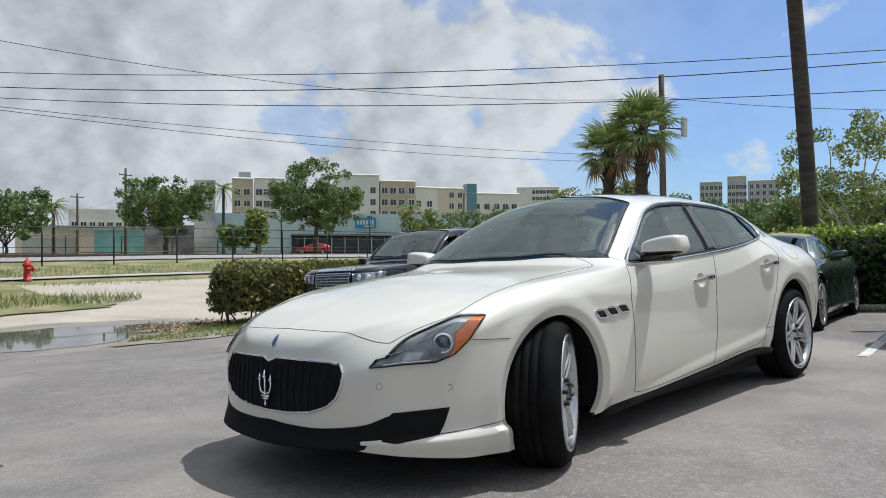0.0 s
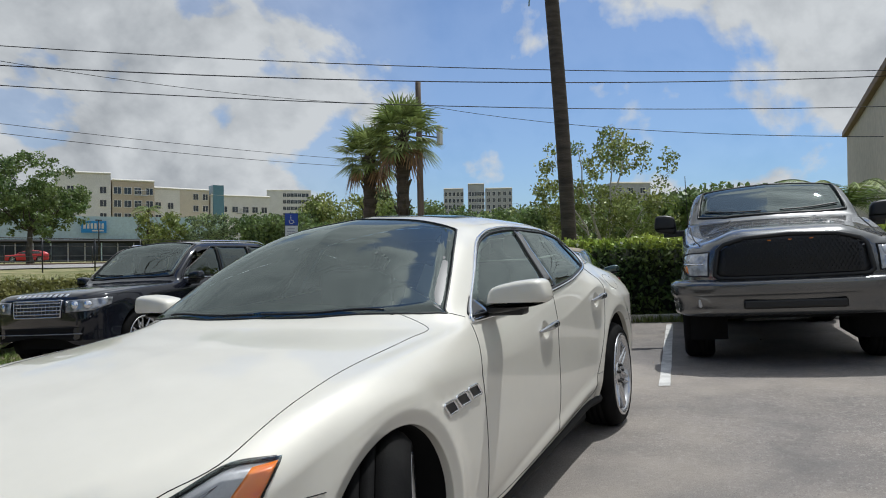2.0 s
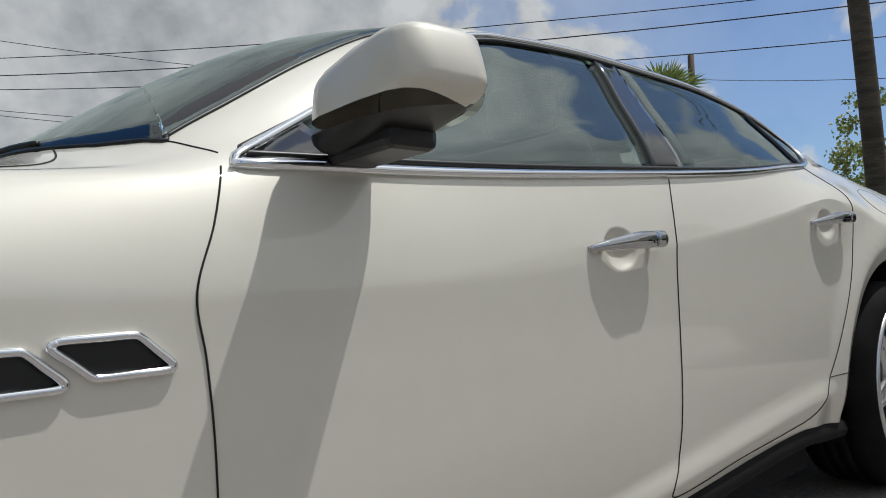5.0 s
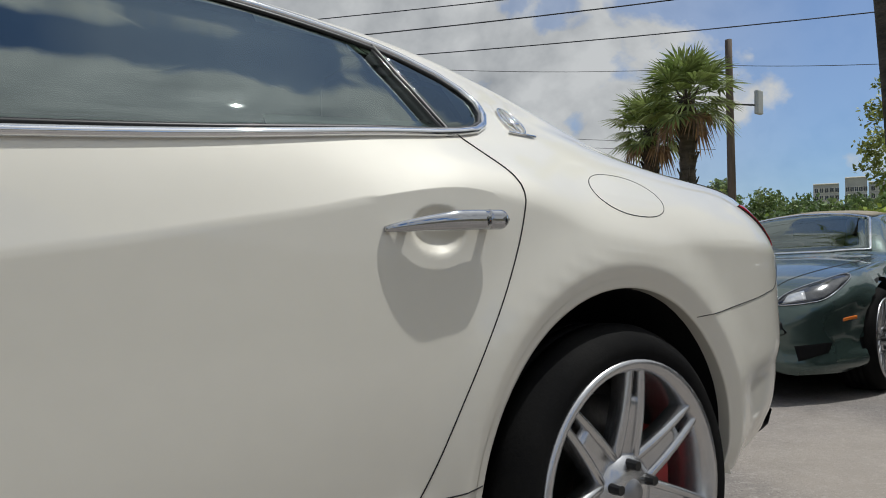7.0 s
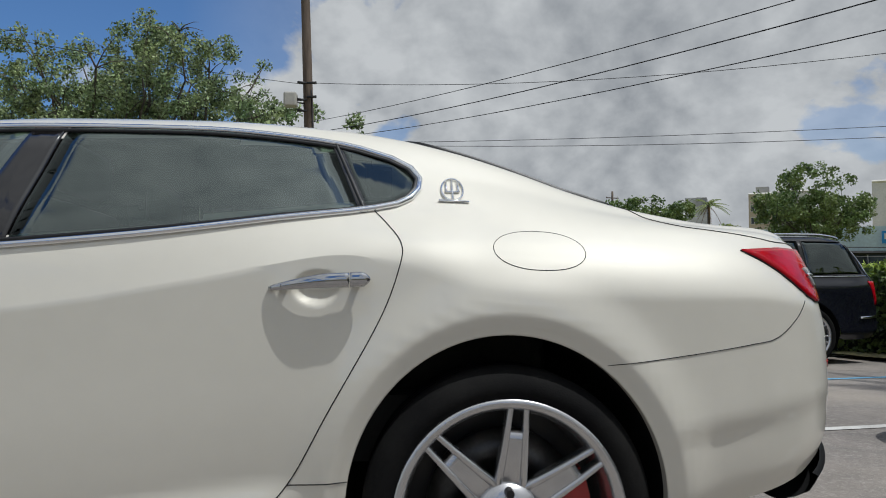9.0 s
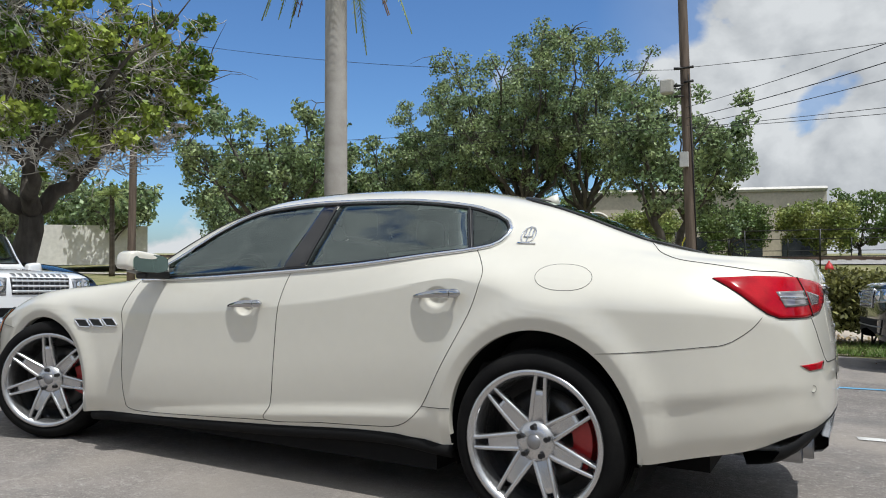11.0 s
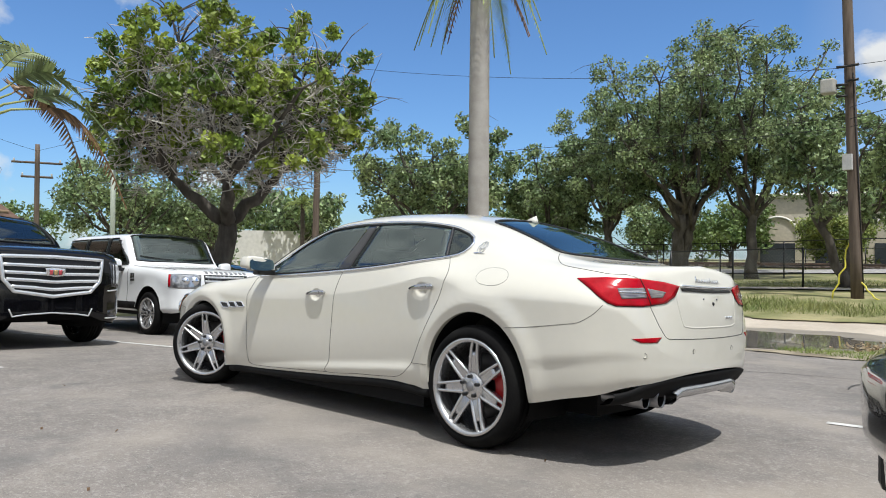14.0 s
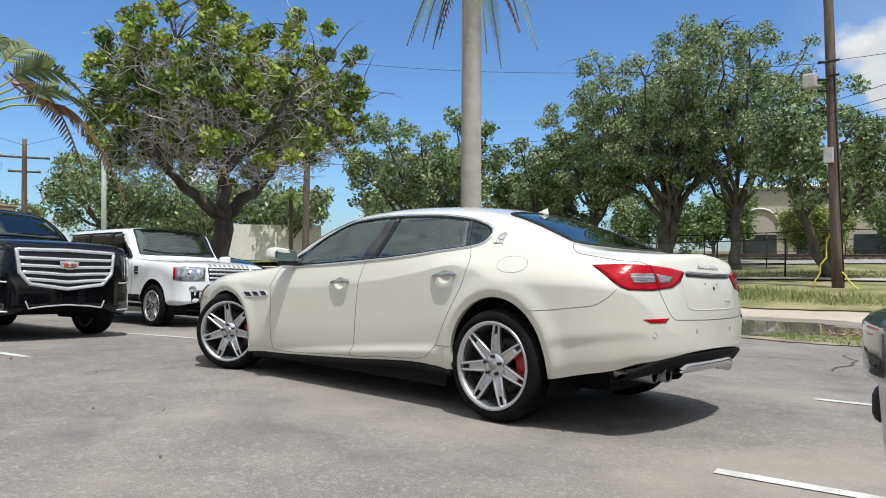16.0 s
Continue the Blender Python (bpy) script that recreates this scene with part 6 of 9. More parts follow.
def white_suv():
    car = root("white_suv", "boxy white off-roader with black lower trim parked nose out", "car", lot_pose(-9.2, 2.12, 182.5))
    ar = [(-1.52, 0.39, 0.43, 0.45), (1.365, 0.39, 0.43, 0.45)]
    sh = big_shell(-2.40, 2.40, 0.955, 1.12, 1.20, 1.20, 1.84, -0.74, -0.26, 2.15, 0.40, ar, tail=1.2, blunt=1.15, rail=0.80, drop=0.02)
    glazing(car, sh, 0.955, -0.74, -0.26, 2.15, 1.21, 1.84, (-0.62, 0.30, 1.25, 2.25), 2.3, TRIM, tilt=0.01)
    gr = [(-2.3, -0.42, 1.055), (-2.3, 0.42, 1.055), (-2.3, 0.40, 0.83), (-2.3, -0.40, 0.83)]
    g = decal(sh, "grille", gr, F_, TRIM, car, 0.004, 5, 60, True, "black grille with silver slats")
    front_bars(car, sh, (0.40, 0.84, 1.045), 3, 0.018, SATIN, g)
    front_bars(car, sh, (0.38, 0.84, 1.045), 0, 0.006, ALLOY, g, cols=10)
    letters(car, sh, -0.42, 0.42, 1.09, 9, 0.04, ALLOY_D)
    decal(sh, "lower_intake", [(-2.3, -0.72, 0.66), (-2.3, 0.72, 0.66), (-2.3, 0.70, 0.46), (-2.3, -0.70, 0.46)], F_, TRIM_M, car, 0.006, 4, 50, True, "black lower bumper")
    trim(sh, "skid_strip", [(-2.3, -0.5, 0.52), (-2.3, 0, 0.52), (-2.3, 0.5, 0.52)], F_, 0.03, ALLOY, car, False, 0.012, 12)
    for mir in (False, True):
        sgn = 1 if mir else -1
        d = Vector((0.85, 0.5, 0)).normalized()
        h = decal(sh, "headlight", [(-2.36, -0.46, 1.05), (-2.25, -0.80, 1.06), (-2.10, -0.90, 1.05), (-2.10, -0.90, 0.83), (-2.26, -0.78, 0.81), (-2.36, -0.46, 0.82)], d, SMOKE_LENS, car, 0.005, 4, 48, True, "square headlight with round lamps", mir)
        decal(sh, "indicator", [(-2.135, -0.885, 1.04), (-2.10, -0.90, 1.04), (-2.10, -0.90, 0.84), (-2.135, -0.885, 0.84)], d, RED_LENS, h, 0.009, 2, 20, True, "red corner lens", mir)
        for q, r in ((0.57, 0.075), (0.72, 0.06)):
            o = sh.hit((-2.33, sgn * q, 0.94), (0.85, -sgn * 0.5, 0), 0.008)
            p = part("lamp_lens", lathe(bmesh.new(), [(0.0005, 0.012), (r * 0.5, 0.01), (r * 0.6, 0.0), (r, 0.0), (r * 1.05, -0.012)], 28, "z"), CHROME, h)
            p.matrix_basis = Matrix.Translation(o) @ Vector((-0.85, sgn * 0.5, 0)).to_track_quat("Z", "Y").to_matrix().to_4x4()
        o = sh.hit((-2.3, sgn * 0.66, 0.69), (0.9, -sgn * 0.43, 0), 0.004)
        p = part("fog_lamp", lathe(bmesh.new(), [(0.0005, 0.01), (0.04, 0.008), (0.05, 0.012), (0.06, 0.0)], 24, "z"), CHROME, car, "round fog lamp")
        p.matrix_basis = Matrix.Translation(o) @ Vector((-0.9, sgn * 0.43, 0)).to_track_quat("Z", "Y").to_matrix().to_4x4()
        v = decal(sh, "side_vent", [(-0.98, -1, 1.06), (-0.84, -1, 1.06), (-0.84, -1, 0.92), (-0.98, -1, 0.92)], L_, TRIM, car, 0.005, 3, 24, True, "black fender vent", mir)
        for k in range(2):
            trim(sh, "vent_slat", [(-0.97, -1, 0.96 + 0.06 * k), (-0.85, -1, 0.96 + 0.06 * k)], L_, 0.008, ALLOY, v, False, 0.01, 4, mirror=mir)
        decal(sh, "sill", [(-1.1, -1, 0.56), (0.9, -1, 0.56), (0.9, -1, 0.44), (-1.1, -1, 0.44)], L_, TRIM_M, car, 0.012, 3, 40, True, "black lower door trim", mir)
        for hx in (0.12, 1.05):
            handle(car, sh, hx, 1.05, 0.22, mir, PAINT_L, 0.03)
        trim(sh, "door_gap", [(-0.72, -1, 1.12), (-0.74, -1, 0.8), (-0.72, -1, 0.5)], L_, 0.004, SEAM, car, False, 0, 20, mirror=mir)
        trim(sh, "bonnet_gap", [(-0.75, -0.85, 0), (-1.4, -0.82, 0), (-2.1, -0.76, 0)], T_, 0.006, SEAM, car, False, 0, 30, mirror=mir)
    mirror_pair(car, -0.50, 1.10, 1.22, (0.10, 0.12, 0.095), PAINT_L)
    seats(car, (0.15, 1.1), 0.42, 0.80, LEATHER_D)
    wheels(car, "white_suv", (-1.52, 1.365), 0.83, 0.375, 0.25, 0.255, 8, True, ALLOY, caliper=False, spread_=0.018)
    finish(car, sh, 0.955, PAINT_L, "clean white bodywork", 0.42)


def black_suv():
    car = root("black_suv", "large glossy black off-roader with a broad chrome grille", "car", lot_pose(-7.95, -1.28, 187))
    ar = [(-1.60, 0.42, 0.45, 0.48), (1.35, 0.42, 0.45, 0.48)]
    sh = big_shell(-2.60, 2.58, 1.02, 1.25, 1.32, 1.28, 1.87, -0.86, -0.10, 2.2, 0.29, ar, tail=1.2, blunt=1.2, rail=0.77, drop=0.03)
    glazing(car, sh, 1.02, -0.86, -0.10, 2.2, 1.30, 1.87, (-0.68, 0.35, 1.35, 2.35), 2.4, CHROME, tilt=0.02)
    gr = [(-2.5, -0.62, 1.135), (-2.5, 0, 1.15), (-2.5, 0.62, 1.135), (-2.5, 0.585, 0.86), (-2.5, 0.46, 0.715), (-2.5, 0, 0.655), (-2.5, -0.46, 0.715), (-2.5, -0.585, 0.86)]
    g = decal(sh, "grille", gr, F_, TRIM, car, 0.003, 5, 70, True, "wide shield grille with chrome slats")
    trim(sh, "grille_frame", gr, F_, 0.026, SATIN, g, True, 0.010, 90, True, "chrome grille frame")
    for z, hw, dip in ((1.035, 0.585, 0.004), (0.945, 0.57, 0.012), (0.86, 0.55, 0.022), (0.775, 0.49, 0.032)):
        trim(sh, "grille_bar", [(-2.5, -hw, z), (-2.5, -0.5 * hw, z - 0.4 * dip), (-2.5, 0, z - dip), (-2.5, 0.5 * hw, z - 0.4 * dip), (-2.5, hw, z)], F_, 0.023, SATIN, g, False, 0.016, 30)
    b = decal(sh, "badge", [(-2.5, -0.125, 1.00), (-2.5, 0, 1.005), (-2.5, 0.125, 1.00), (-2.5, 0.10, 0.915), (-2.5, 0, 0.90), (-2.5, -0.10, 0.915)], F_, CHROME, car, 0.050, 3, 30, True, "chrome crest badge")
    for k, yy in enumerate((-0.055, 0.0, 0.055)):
        decal(sh, "badge_fill", [(-2.5, yy - 0.021, 0.985), (-2.5, yy + 0.021, 0.985), (-2.5, yy + 0.018, 0.925), (-2.5, yy - 0.018, 0.925)], F_, BADGE_RED if k != 1 else BADGE_GOLD, b, 0.054, 2, 12, True)
    decal(sh, "lower_intake", [(-2.5, -0.46, 0.46), (-2.5, 0.46, 0.46), (-2.5, 0.42, 0.38), (-2.5, -0.42, 0.38)], F_, TRIM_M, car, 0.004, 4, 50, True, "black lower intake")
    trim(sh, "intake_strip", [(-2.5, -0.50, 0.50), (-2.5, -0.45, 0.385), (-2.5, 0, 0.375), (-2.5, 0.45, 0.385), (-2.5, 0.50, 0.50)], F_, 0.010, SATIN, car, False, 0.006, 60, True)
    for mir in (False, True):
        d = Vector((0.9, 0.43, 0)).normalized()
        h = decal(sh, "headlight", [(-2.5, -0.72, 1.115), (-2.40, -0.93, 1.145), (-2.28, -0.98, 1.12), (-2.38, -0.945, 0.80), (-2.5, -0.75, 0.79)], d, LAMP_DARK, car, 0.005, 4, 48, True, "dark upright stacked headlight", mir)
        for yy, r_ in ((-0.775, 0.006), (-0.845, 0.017), (-0.905, 0.006)):
            trim(sh, "lamp_bar", [(-2.47, yy, 0.83), (-2.46, yy, 1.09)], d, r_, CLEAR_LENS, h, False, 0.008, 8, mirror=mir)
        trim(sh, "lamp_strip", [(-2.36, -0.95, 0.775), (-2.48, -0.80, 0.745), (-2.5, -0.68, 0.735)], d, 0.010, SATIN, h, False, 0.006, 12, mirror=mir)
        f = decal(sh, "fog_lamp", [(-2.5, -0.70, 0.47), (-2.46, -0.84, 0.50), (-2.44, -0.87, 0.655), (-2.38, -0.935, 0.655), (-2.38, -0.935, 0.40), (-2.5, -0.70, 0.40)], d, LAMP_DARK, car, 0.004, 3, 40, True, "dark corner lamp recess", mir)
        for yy in (-0.885, -0.92):
            trim(sh, "lamp_bar", [(-2.42, yy, 0.42), (-2.42, yy, 0.64)], d, 0.009, CLEAR_LENS, f, False, 0.006, 8, mirror=mir)
        trim(sh, "lamp_strip", [(-2.36, -0.945, 0.385), (-2.46, -0.82, 0.380), (-2.5, -0.66, 0.375)], d, 0.011, SATIN, f, False, 0.006, 12, mirror=mir)
        trim(sh, "side_strip", [(-1.0, -1, 0.55), (0, -1, 0.55), (0.85, -1, 0.55)], L_, 0.016, CHROME, car, False, 0.006, 20, mirror=mir)
        trim(sh, "bonnet_gap", [(-0.85, -0.90, 0), (-1.6, -0.86, 0), (-2.4, -0.76, 0)], T_, 0.006, SEAM, car, False, 0, 30, mirror=mir)
        for hx in (0.15, 1.15):
            handle(car, sh, hx, 1.10, 0.24, mir, CHROME, 0.03)
        bm = box(bmesh.new(), (-0.95, (1.10 if mir else -1.10) - 0.10, 0.38), (0.85, (1.10 if mir else -1.10) + 0.06, 0.44), 0.02)
        part("running_board", bm, TRIM_M, car, "black running board", smooth=False)
        trim(sh, "roof_rail", [(0.1, -0.72, 0), (1.0, -0.74, 0), (2.1, -0.72, 0)], T_, 0.02, TRIM, car, False, 0.03, 30, mirror=mir)
    bm = sweep(bmesh.new(), [(-0.12, -0.42, 1.9), (-0.12, 0.42, 1.9)], 0.03)
    part("light_bar", bm, LEATHER, car, "tan board lying on the roof edge")
    mirror_pair(car, -0.55, 1.16, 1.28, (0.10, 0.13, 0.10), PAINT_K)
    seats(car, (0.15, 1.15), 0.44, 0.85, LEATHER_D)
    wheels(car, "black_suv", (-1.60, 1.35), 0.89, 0.405, 0.27, 0.29, 7, False, ALLOY, caliper=False, spread_=0.02)
    finish(car, sh, 1.02, PAINT_K, "glossy black bodywork", 0.36)


def green_car():
    car = root("green_sports_car", "dark green convertible sports car with a closed soft top", "car", lot_pose(6.72, 1.12, 7))
    ar = [(-1.42, 0.345, 0.365, 0.385), (1.32, 0.345, 0.375, 0.395)]
    h = 0.94
    W = along((-2.32, 0.04), (-2.315, 0.25), (-2.29, 0.45), (-2.23, 0.62), (-2.1, 0.76), (-1.9, 0.86), (-1.5, 0.93), (-0.8, 0.91), (0.2, 0.91), (1.2, 0.955), (1.7, 0.92), (2.1, 0.80), (2.28, 0.62), (2.36, 0.3), (2.38, 0.04))
    Z0 = along((-2.32, 0.26), (-2.2, 0.17), (-1, 0.17), (1.5, 0.18), (2.2, 0.28), (2.38, 0.4))
    ZS = along((-2.32, 0.42), (-2.1, 0.55), (-1.5, 0.68), (0, 0.70), (1.2, 0.76), (2.0, 0.76), (2.38, 0.55))
    WB = along((-2.32, 0.03), (-2.29, 0.36), (-2.2, 0.53), (-1.9, 0.74), (-1.5, 0.82), (-0.8, 0.84), (0.3, 0.82), (1.2, 0.84), (1.8, 0.76), (2.2, 0.55), (2.38, 0.03))
    ZB = along((-2.32, 0.48), (-2.2, 0.60), (-1.9, 0.73), (-1.5, 0.80), (-0.8, 0.85), (0.3, 0.90), (1.2, 0.93), (1.8, 0.90), (2.2, 0.84), (2.38, 0.6))
    WR = along((-2.32, 0.02), (-2.28, 0.25), (-1.9, 0.52), (-1.2, 0.64), (-0.75, 0.74), (-0.55, 0.70), (-0.1, 0.58), (0.5, 0.54), (1.0, 0.53), (1.4, 0.58), (2.0, 0.5), (2.3, 0.3), (2.38, 0.02))
    ZR = along((-2.32, 0.50), (-2.2, 0.625), (-1.9, 0.75), (-1.3, 0.84), (-0.75, 0.88), (-0.5, 1.02), (-0.1, 1.20), (0.4, 1.25), (0.8, 1.20), (1.15, 1.05), (1.4, 0.97), (2.0, 0.92), (2.3, 0.85), (2.38, 0.62))
    ZC = along((-2.32, 0.52), (-2.24, 0.63), (-1.9, 0.77), (-1.3, 0.87), (-0.88, 0.915), (-0.5, 1.12), (-0.1, 1.27), (0.3, 1.315), (0.7, 1.27), (1.1, 1.10), (1.4, 0.99), (2.0, 0.945), (2.28, 0.90), (2.38, 0.64))
    sh = Shell(W, Z0, ZS, WB, ZB, WR, ZR, ZC, ar, tuck=0.03, flare=0.02, step=0.06)
    ws_ = [(-0.84, 0, 0), (-0.80, -0.4, 0), (-0.68, -0.66, 0), (-0.18, -0.54, 0), (-0.12, -0.25, 0), (-0.11, 0, 0), (-0.12, 0.25, 0), (-0.18, 0.54, 0), (-0.68, 0.66, 0), (-0.80, 0.4, 0)]
    decal(sh, "windscreen", ws_, T_, GLASS, car, 0.004, 7, 70, True, "raked windscreen")
    trim(sh, "windscreen_frame", ws_, T_, 0.012, CHROME, car, True, 0.004, 80, True)
    roof_ = [(-0.08, 0, 0), (-0.10, -0.53, 0), (0.3, -0.55, 0), (0.8, -0.54, 0), (1.22, -0.50, 0), (1.28, 0, 0), (1.22, 0.50, 0), (0.8, 0.54, 0), (0.3, 0.55, 0), (-0.10, 0.53, 0)]
    decal(sh, "soft_top", roof_, T_, mat("tan_soft_top", (0.24, 0.21, 0.16), (0.30, 0.26, 0.20), scale=9, rough=0.9, bump=0.001, bscale=200), car, 0.006, 7, 70, True, "grey-tan fabric soft top")
    gr = [(-2.3, -0.36, 0.585), (-2.3, 0, 0.592), (-2.3, 0.36, 0.585), (-2.3, 0.54, 0.515), (-2.3, 0.58, 0.46), (-2.3, 0.54, 0.405), (-2.3, 0, 0.385), (-2.3, -0.54, 0.405), (-2.3, -0.58, 0.46), (-2.3, -0.54, 0.515)]
    g = decal(sh, "grille", gr, F_, TRIM, car, 0.002, 5, 60, False, "wide grille with fine chrome slats")
    front_bars(car, sh, (0.50, 0.395, 0.575), 7, 0.0034, CHROME_D, g)
    decal(sh, "lower_intake", [(-2.3, -0.5, 0.31), (-2.3, 0.5, 0.31), (-2.3, 0.46, 0.22), (-2.3, -0.46, 0.22)], F_, TRIM_M, car, 0.003, 4, 40, True, "black lower intake")
    decal(sh, "bonnet_badge", [(-2.14, -0.06, 0), (-2.10, 0, 0), (-2.14, 0.06, 0), (-2.155, 0, 0)], T_, CHROME, car, 0.004, 2, 16, True)
    for mir in (False, True):
        d = Vector((0.6, 0.55, -0.58)).normalized()
        h_ = decal(sh, "headlight", [(-2.20, -0.55, 0.585), (-2.05, -0.74, 0.60), (-1.80, -0.82, 0.72), (-1.74, -0.80, 0.77), (-1.92, -0.70, 0.72), (-2.12, -0.55, 0.64)], d, LAMP_DARK, car, 0.004, 4, 48, False, "long dark-glazed headlight", mir)
        decal(sh, "indicator", [(-2.19, -0.56, 0.59), (-2.10, -0.66, 0.595), (-2.06, -0.64, 0.655), (-2.12, -0.57, 0.635)], d, CLEAR_LENS, h_, 0.007, 3, 24, True, "clear ribbed corner lens", mir)
        trim(sh, "lamp_rim", [(-2.20, -0.55, 0.585), (-2.05, -0.74, 0.60), (-1.80, -0.82, 0.72), (-1.74, -0.80, 0.77), (-1.92, -0.70, 0.72), (-2.12, -0.55, 0.64)], d, 0.004, CHROME_D, h_, True, 0.004, 50, mirror=mir)
        decal(sh, "corner_intake", [(-2.2, -0.62, 0.345), (-2.05, -0.80, 0.36), (-2.08, -0.78, 0.30), (-2.2, -0.64, 0.255)], Vector((0.8, 0.6, 0)), TRIM_M, car, 0.003, 3, 30, True, "black corner intake", mir)
        trim(sh, "bonnet_gap", [(-2.18, -0.44, 0), (-2.0, -0.50, 0), (-1.5, -0.66, 0), (-0.9, -0.74, 0)], T_, 0.0025, SEAM, car, False, 0.0005, 40, mirror=mir)
        decal(sh, "side_marker", [(-1.95, -0.9, 0.50), (-1.83, -0.9, 0.51), (-1.83, -0.9, 0.49), (-1.95, -0.9, 0.48)], L_, AMBER, car, 0.004, 2, 16, True, "orange side marker", mir)
        side_ = [(-0.62, -0.9, 0.90), (0.25, -0.9, 0.93), (0.62, -0.9, 0.95), (0.45, -0.9, 1.15), (0.05, -0.9, 1.19), (-0.25, -0.9, 1.10)]
        decal(sh, "window", side_, L_, GLASS, car, 0.004, 4, 40, True, "side glass", mir)
        trim(sh, "door_gap", [(-0.78, -0.9, 0.80), (-0.76, -0.9, 0.5), (-0.6, -0.9, 0.25), (0.5, -0.9, 0.26), (0.62, -0.9, 0.6), (0.6, -0.9, 0.88)], L_, 0.004, SEAM, car, False, 0, 50, mirror=mir)
        decal(sh, "side_vent", [(-1.0, -0.9, 0.60), (-0.84, -0.9, 0.62), (-0.84, -0.9, 0.5), (-0.95, -0.9, 0.47)], L_, TRIM, car, 0.003, 2, 20, True, "black fender vent", mir)
    mirror_pair(car, -0.45, 0.99, 0.95, (0.09, 0.11, 0.06), PAINT_G)
    bm = box(bmesh.new(), (-0.85, -0.68, 0.6), (-0.45, 0.68, 0.86), 0.05)
    part("dashboard", bm, LEATHER_D, car, smooth=False)
    seats(car, (0.0,), 0.36, 0.50, LEATHER)
    wheels(car, "green_car", (-1.42, 1.32), 0.80, 0.335, 0.24, 0.255, 9, True, ALLOY, caliper=False, spread_=0.012)

    def in_ws(c):
        return -0.72 < c.x < -0.17 and abs(c.y) < 0.53 and c.z > 0.95

    sh.cut(in_ws)
    finish(car, sh, 0.93, PAINT_G, "dark green metallic bodywork", 0.17)


def pickup():
    car = root("grey_pickup_truck", "grey pickup truck with black honeycomb grille", "truck", lot_pose(6.815, -1.85, 5.0))
    ar = [(-1.90, 0.42, 0.48, 0.50), (1.66, 0.42, 0.48, 0.50)]
    sh = big_shell(-2.80, 2.95, 1.0, 1.31, 1.45, 1.42, 1.96, -1.02, -0.42, 1.02, 0.50, ar, tail=1.40, blunt=1.35, rail=0.77, flare=0.035)
    # the bed is lower than the cab
    for v in sh.bm.verts:
        if v.co.x > 1.08 and v.co.z > 1.46:
            v.co.z = 1.44
        if v.co.x < -1.15 and v.co.z > 0.95:
            # crowned bonnet that falls to the wings
            f = min(1, (-1.15 - v.co.x) / 1.0) * min(1, (v.co.z - 0.95) / 0.25)
            e = min(1, max(0, (abs(v.co.y) - 0.42) / 0.40))
            v.co.z += f * (0.02 - 0.11 * e * e * (3 - 2 * e))
    sh.tree = BVHTree.FromBMesh(sh.bm)
    glazing(car, sh, 1.0, -1.02, -0.42, 1.02, 1.44, 1.96, (-0.86, 0.10, 0.95), 1.0, TRIM, tilt=0.03)
    gr = [(-2.7, -0.64, 1.15), (-2.7, -0.58, 1.205), (-2.7, -0.40, 1.255), (-2.7, 0, 1.275), (-2.7, 0.40, 1.255), (-2.7, 0.58, 1.205), (-2.7, 0.64, 1.15), (-2.7, 0.68, 0.91), (-2.7, 0.64, 0.875), (-2.7, 0, 0.87), (-2.7, -0.64, 0.875), (-2.7, -0.68, 0.91)]
    g = decal(sh, "grille", gr, F_, TRIM, car, 0.004, 6, 80, True, "black grille filled with honeycomb")
    trim(sh, "grille_frame", gr, F_, 0.027, TRIM, g, True, -0.004, 90, True, "heavy black grille frame")
    # honeycomb
    bm = bmesh.new()
    s = 0.021
    for r in range(-1, 15):
        for c_ in range(-19, 20):
            y, z = c_ * s * math.sqrt(3) + (r % 2) * s * math.sqrt(3) / 2, 0.90 + r * s * 1.5
            if abs(y) > 0.60 or not 0.905 < z < 1.245 - 0.11 * (abs(y) / 0.63) ** 3:
                continue
            ring = [sh.hit((-2.7, y + s * 0.97 * math.sin(k * math.pi / 3), z + s * 0.97 * math.cos(k * math.pi / 3)), F_, 0.024) for k in range(6)]
            inn = [sh.hit((-2.7, y + s * 0.78 * math.sin(k * math.pi / 3), z + s * 0.78 * math.cos(k * math.pi / 3)), F_, 0.024) for k in range(6)]
            a = [bm.verts.new(p) for p in ring]
            b = [bm.verts.new(p) for p in inn]
            e = [bm.verts.new(p + Vector((0.012, 0, 0))) for p in inn]
            for k in range(6):
                j = (k + 1) % 6
                bm.faces.new((a[k], a[j], b[j], b[k]))
                bm.faces.new((b[k], b[j], e[j], e[k]))
    part("honeycomb", bm, mat("dark_honeycomb", (0.018, 0.018, 0.019), rough=0.4, metal=0.3), g, "dark metal honeycomb", smooth=False)["kind"] = "stuff"
    for q in (-0.18, 0, 0.18):
        o = sh.hit((-2.7, q, 1.222), F_, 0.022)
        part("grille_light", box(bmesh.new(), (o.x - 0.008, q - 0.014, 1.218), (o.x + 0.01, q + 0.014, 1.226)), AMBER, g, "small amber light", smooth=False)
    for mir in (False, True):
        sgn = 1 if mir else -1
        d = Vector((0.88, 0.47, 0)).normalized()
        lamp = [(-2.70, -0.71, 1.135), (-2.60, -0.90, 1.13), (-2.42, -0.985, 1.115), (-2.42, -0.985, 0.935), (-2.60, -0.90, 0.905), (-2.70, -0.71, 0.90)]
        h = decal(sh, "headlight", lamp, d, CLEAR_LENS, car, 0.006, 5, 60, True, "clear ribbed headlight with amber corner", mir)
        decal(sh, "indicator", [(-2.55, -0.92, 1.005), (-2.43, -0.98, 1.005), (-2.43, -0.98, 0.945), (-2.58, -0.91, 0.93)], d, AMBER, h, 0.010, 2, 24, True, "amber corner lens", mir)
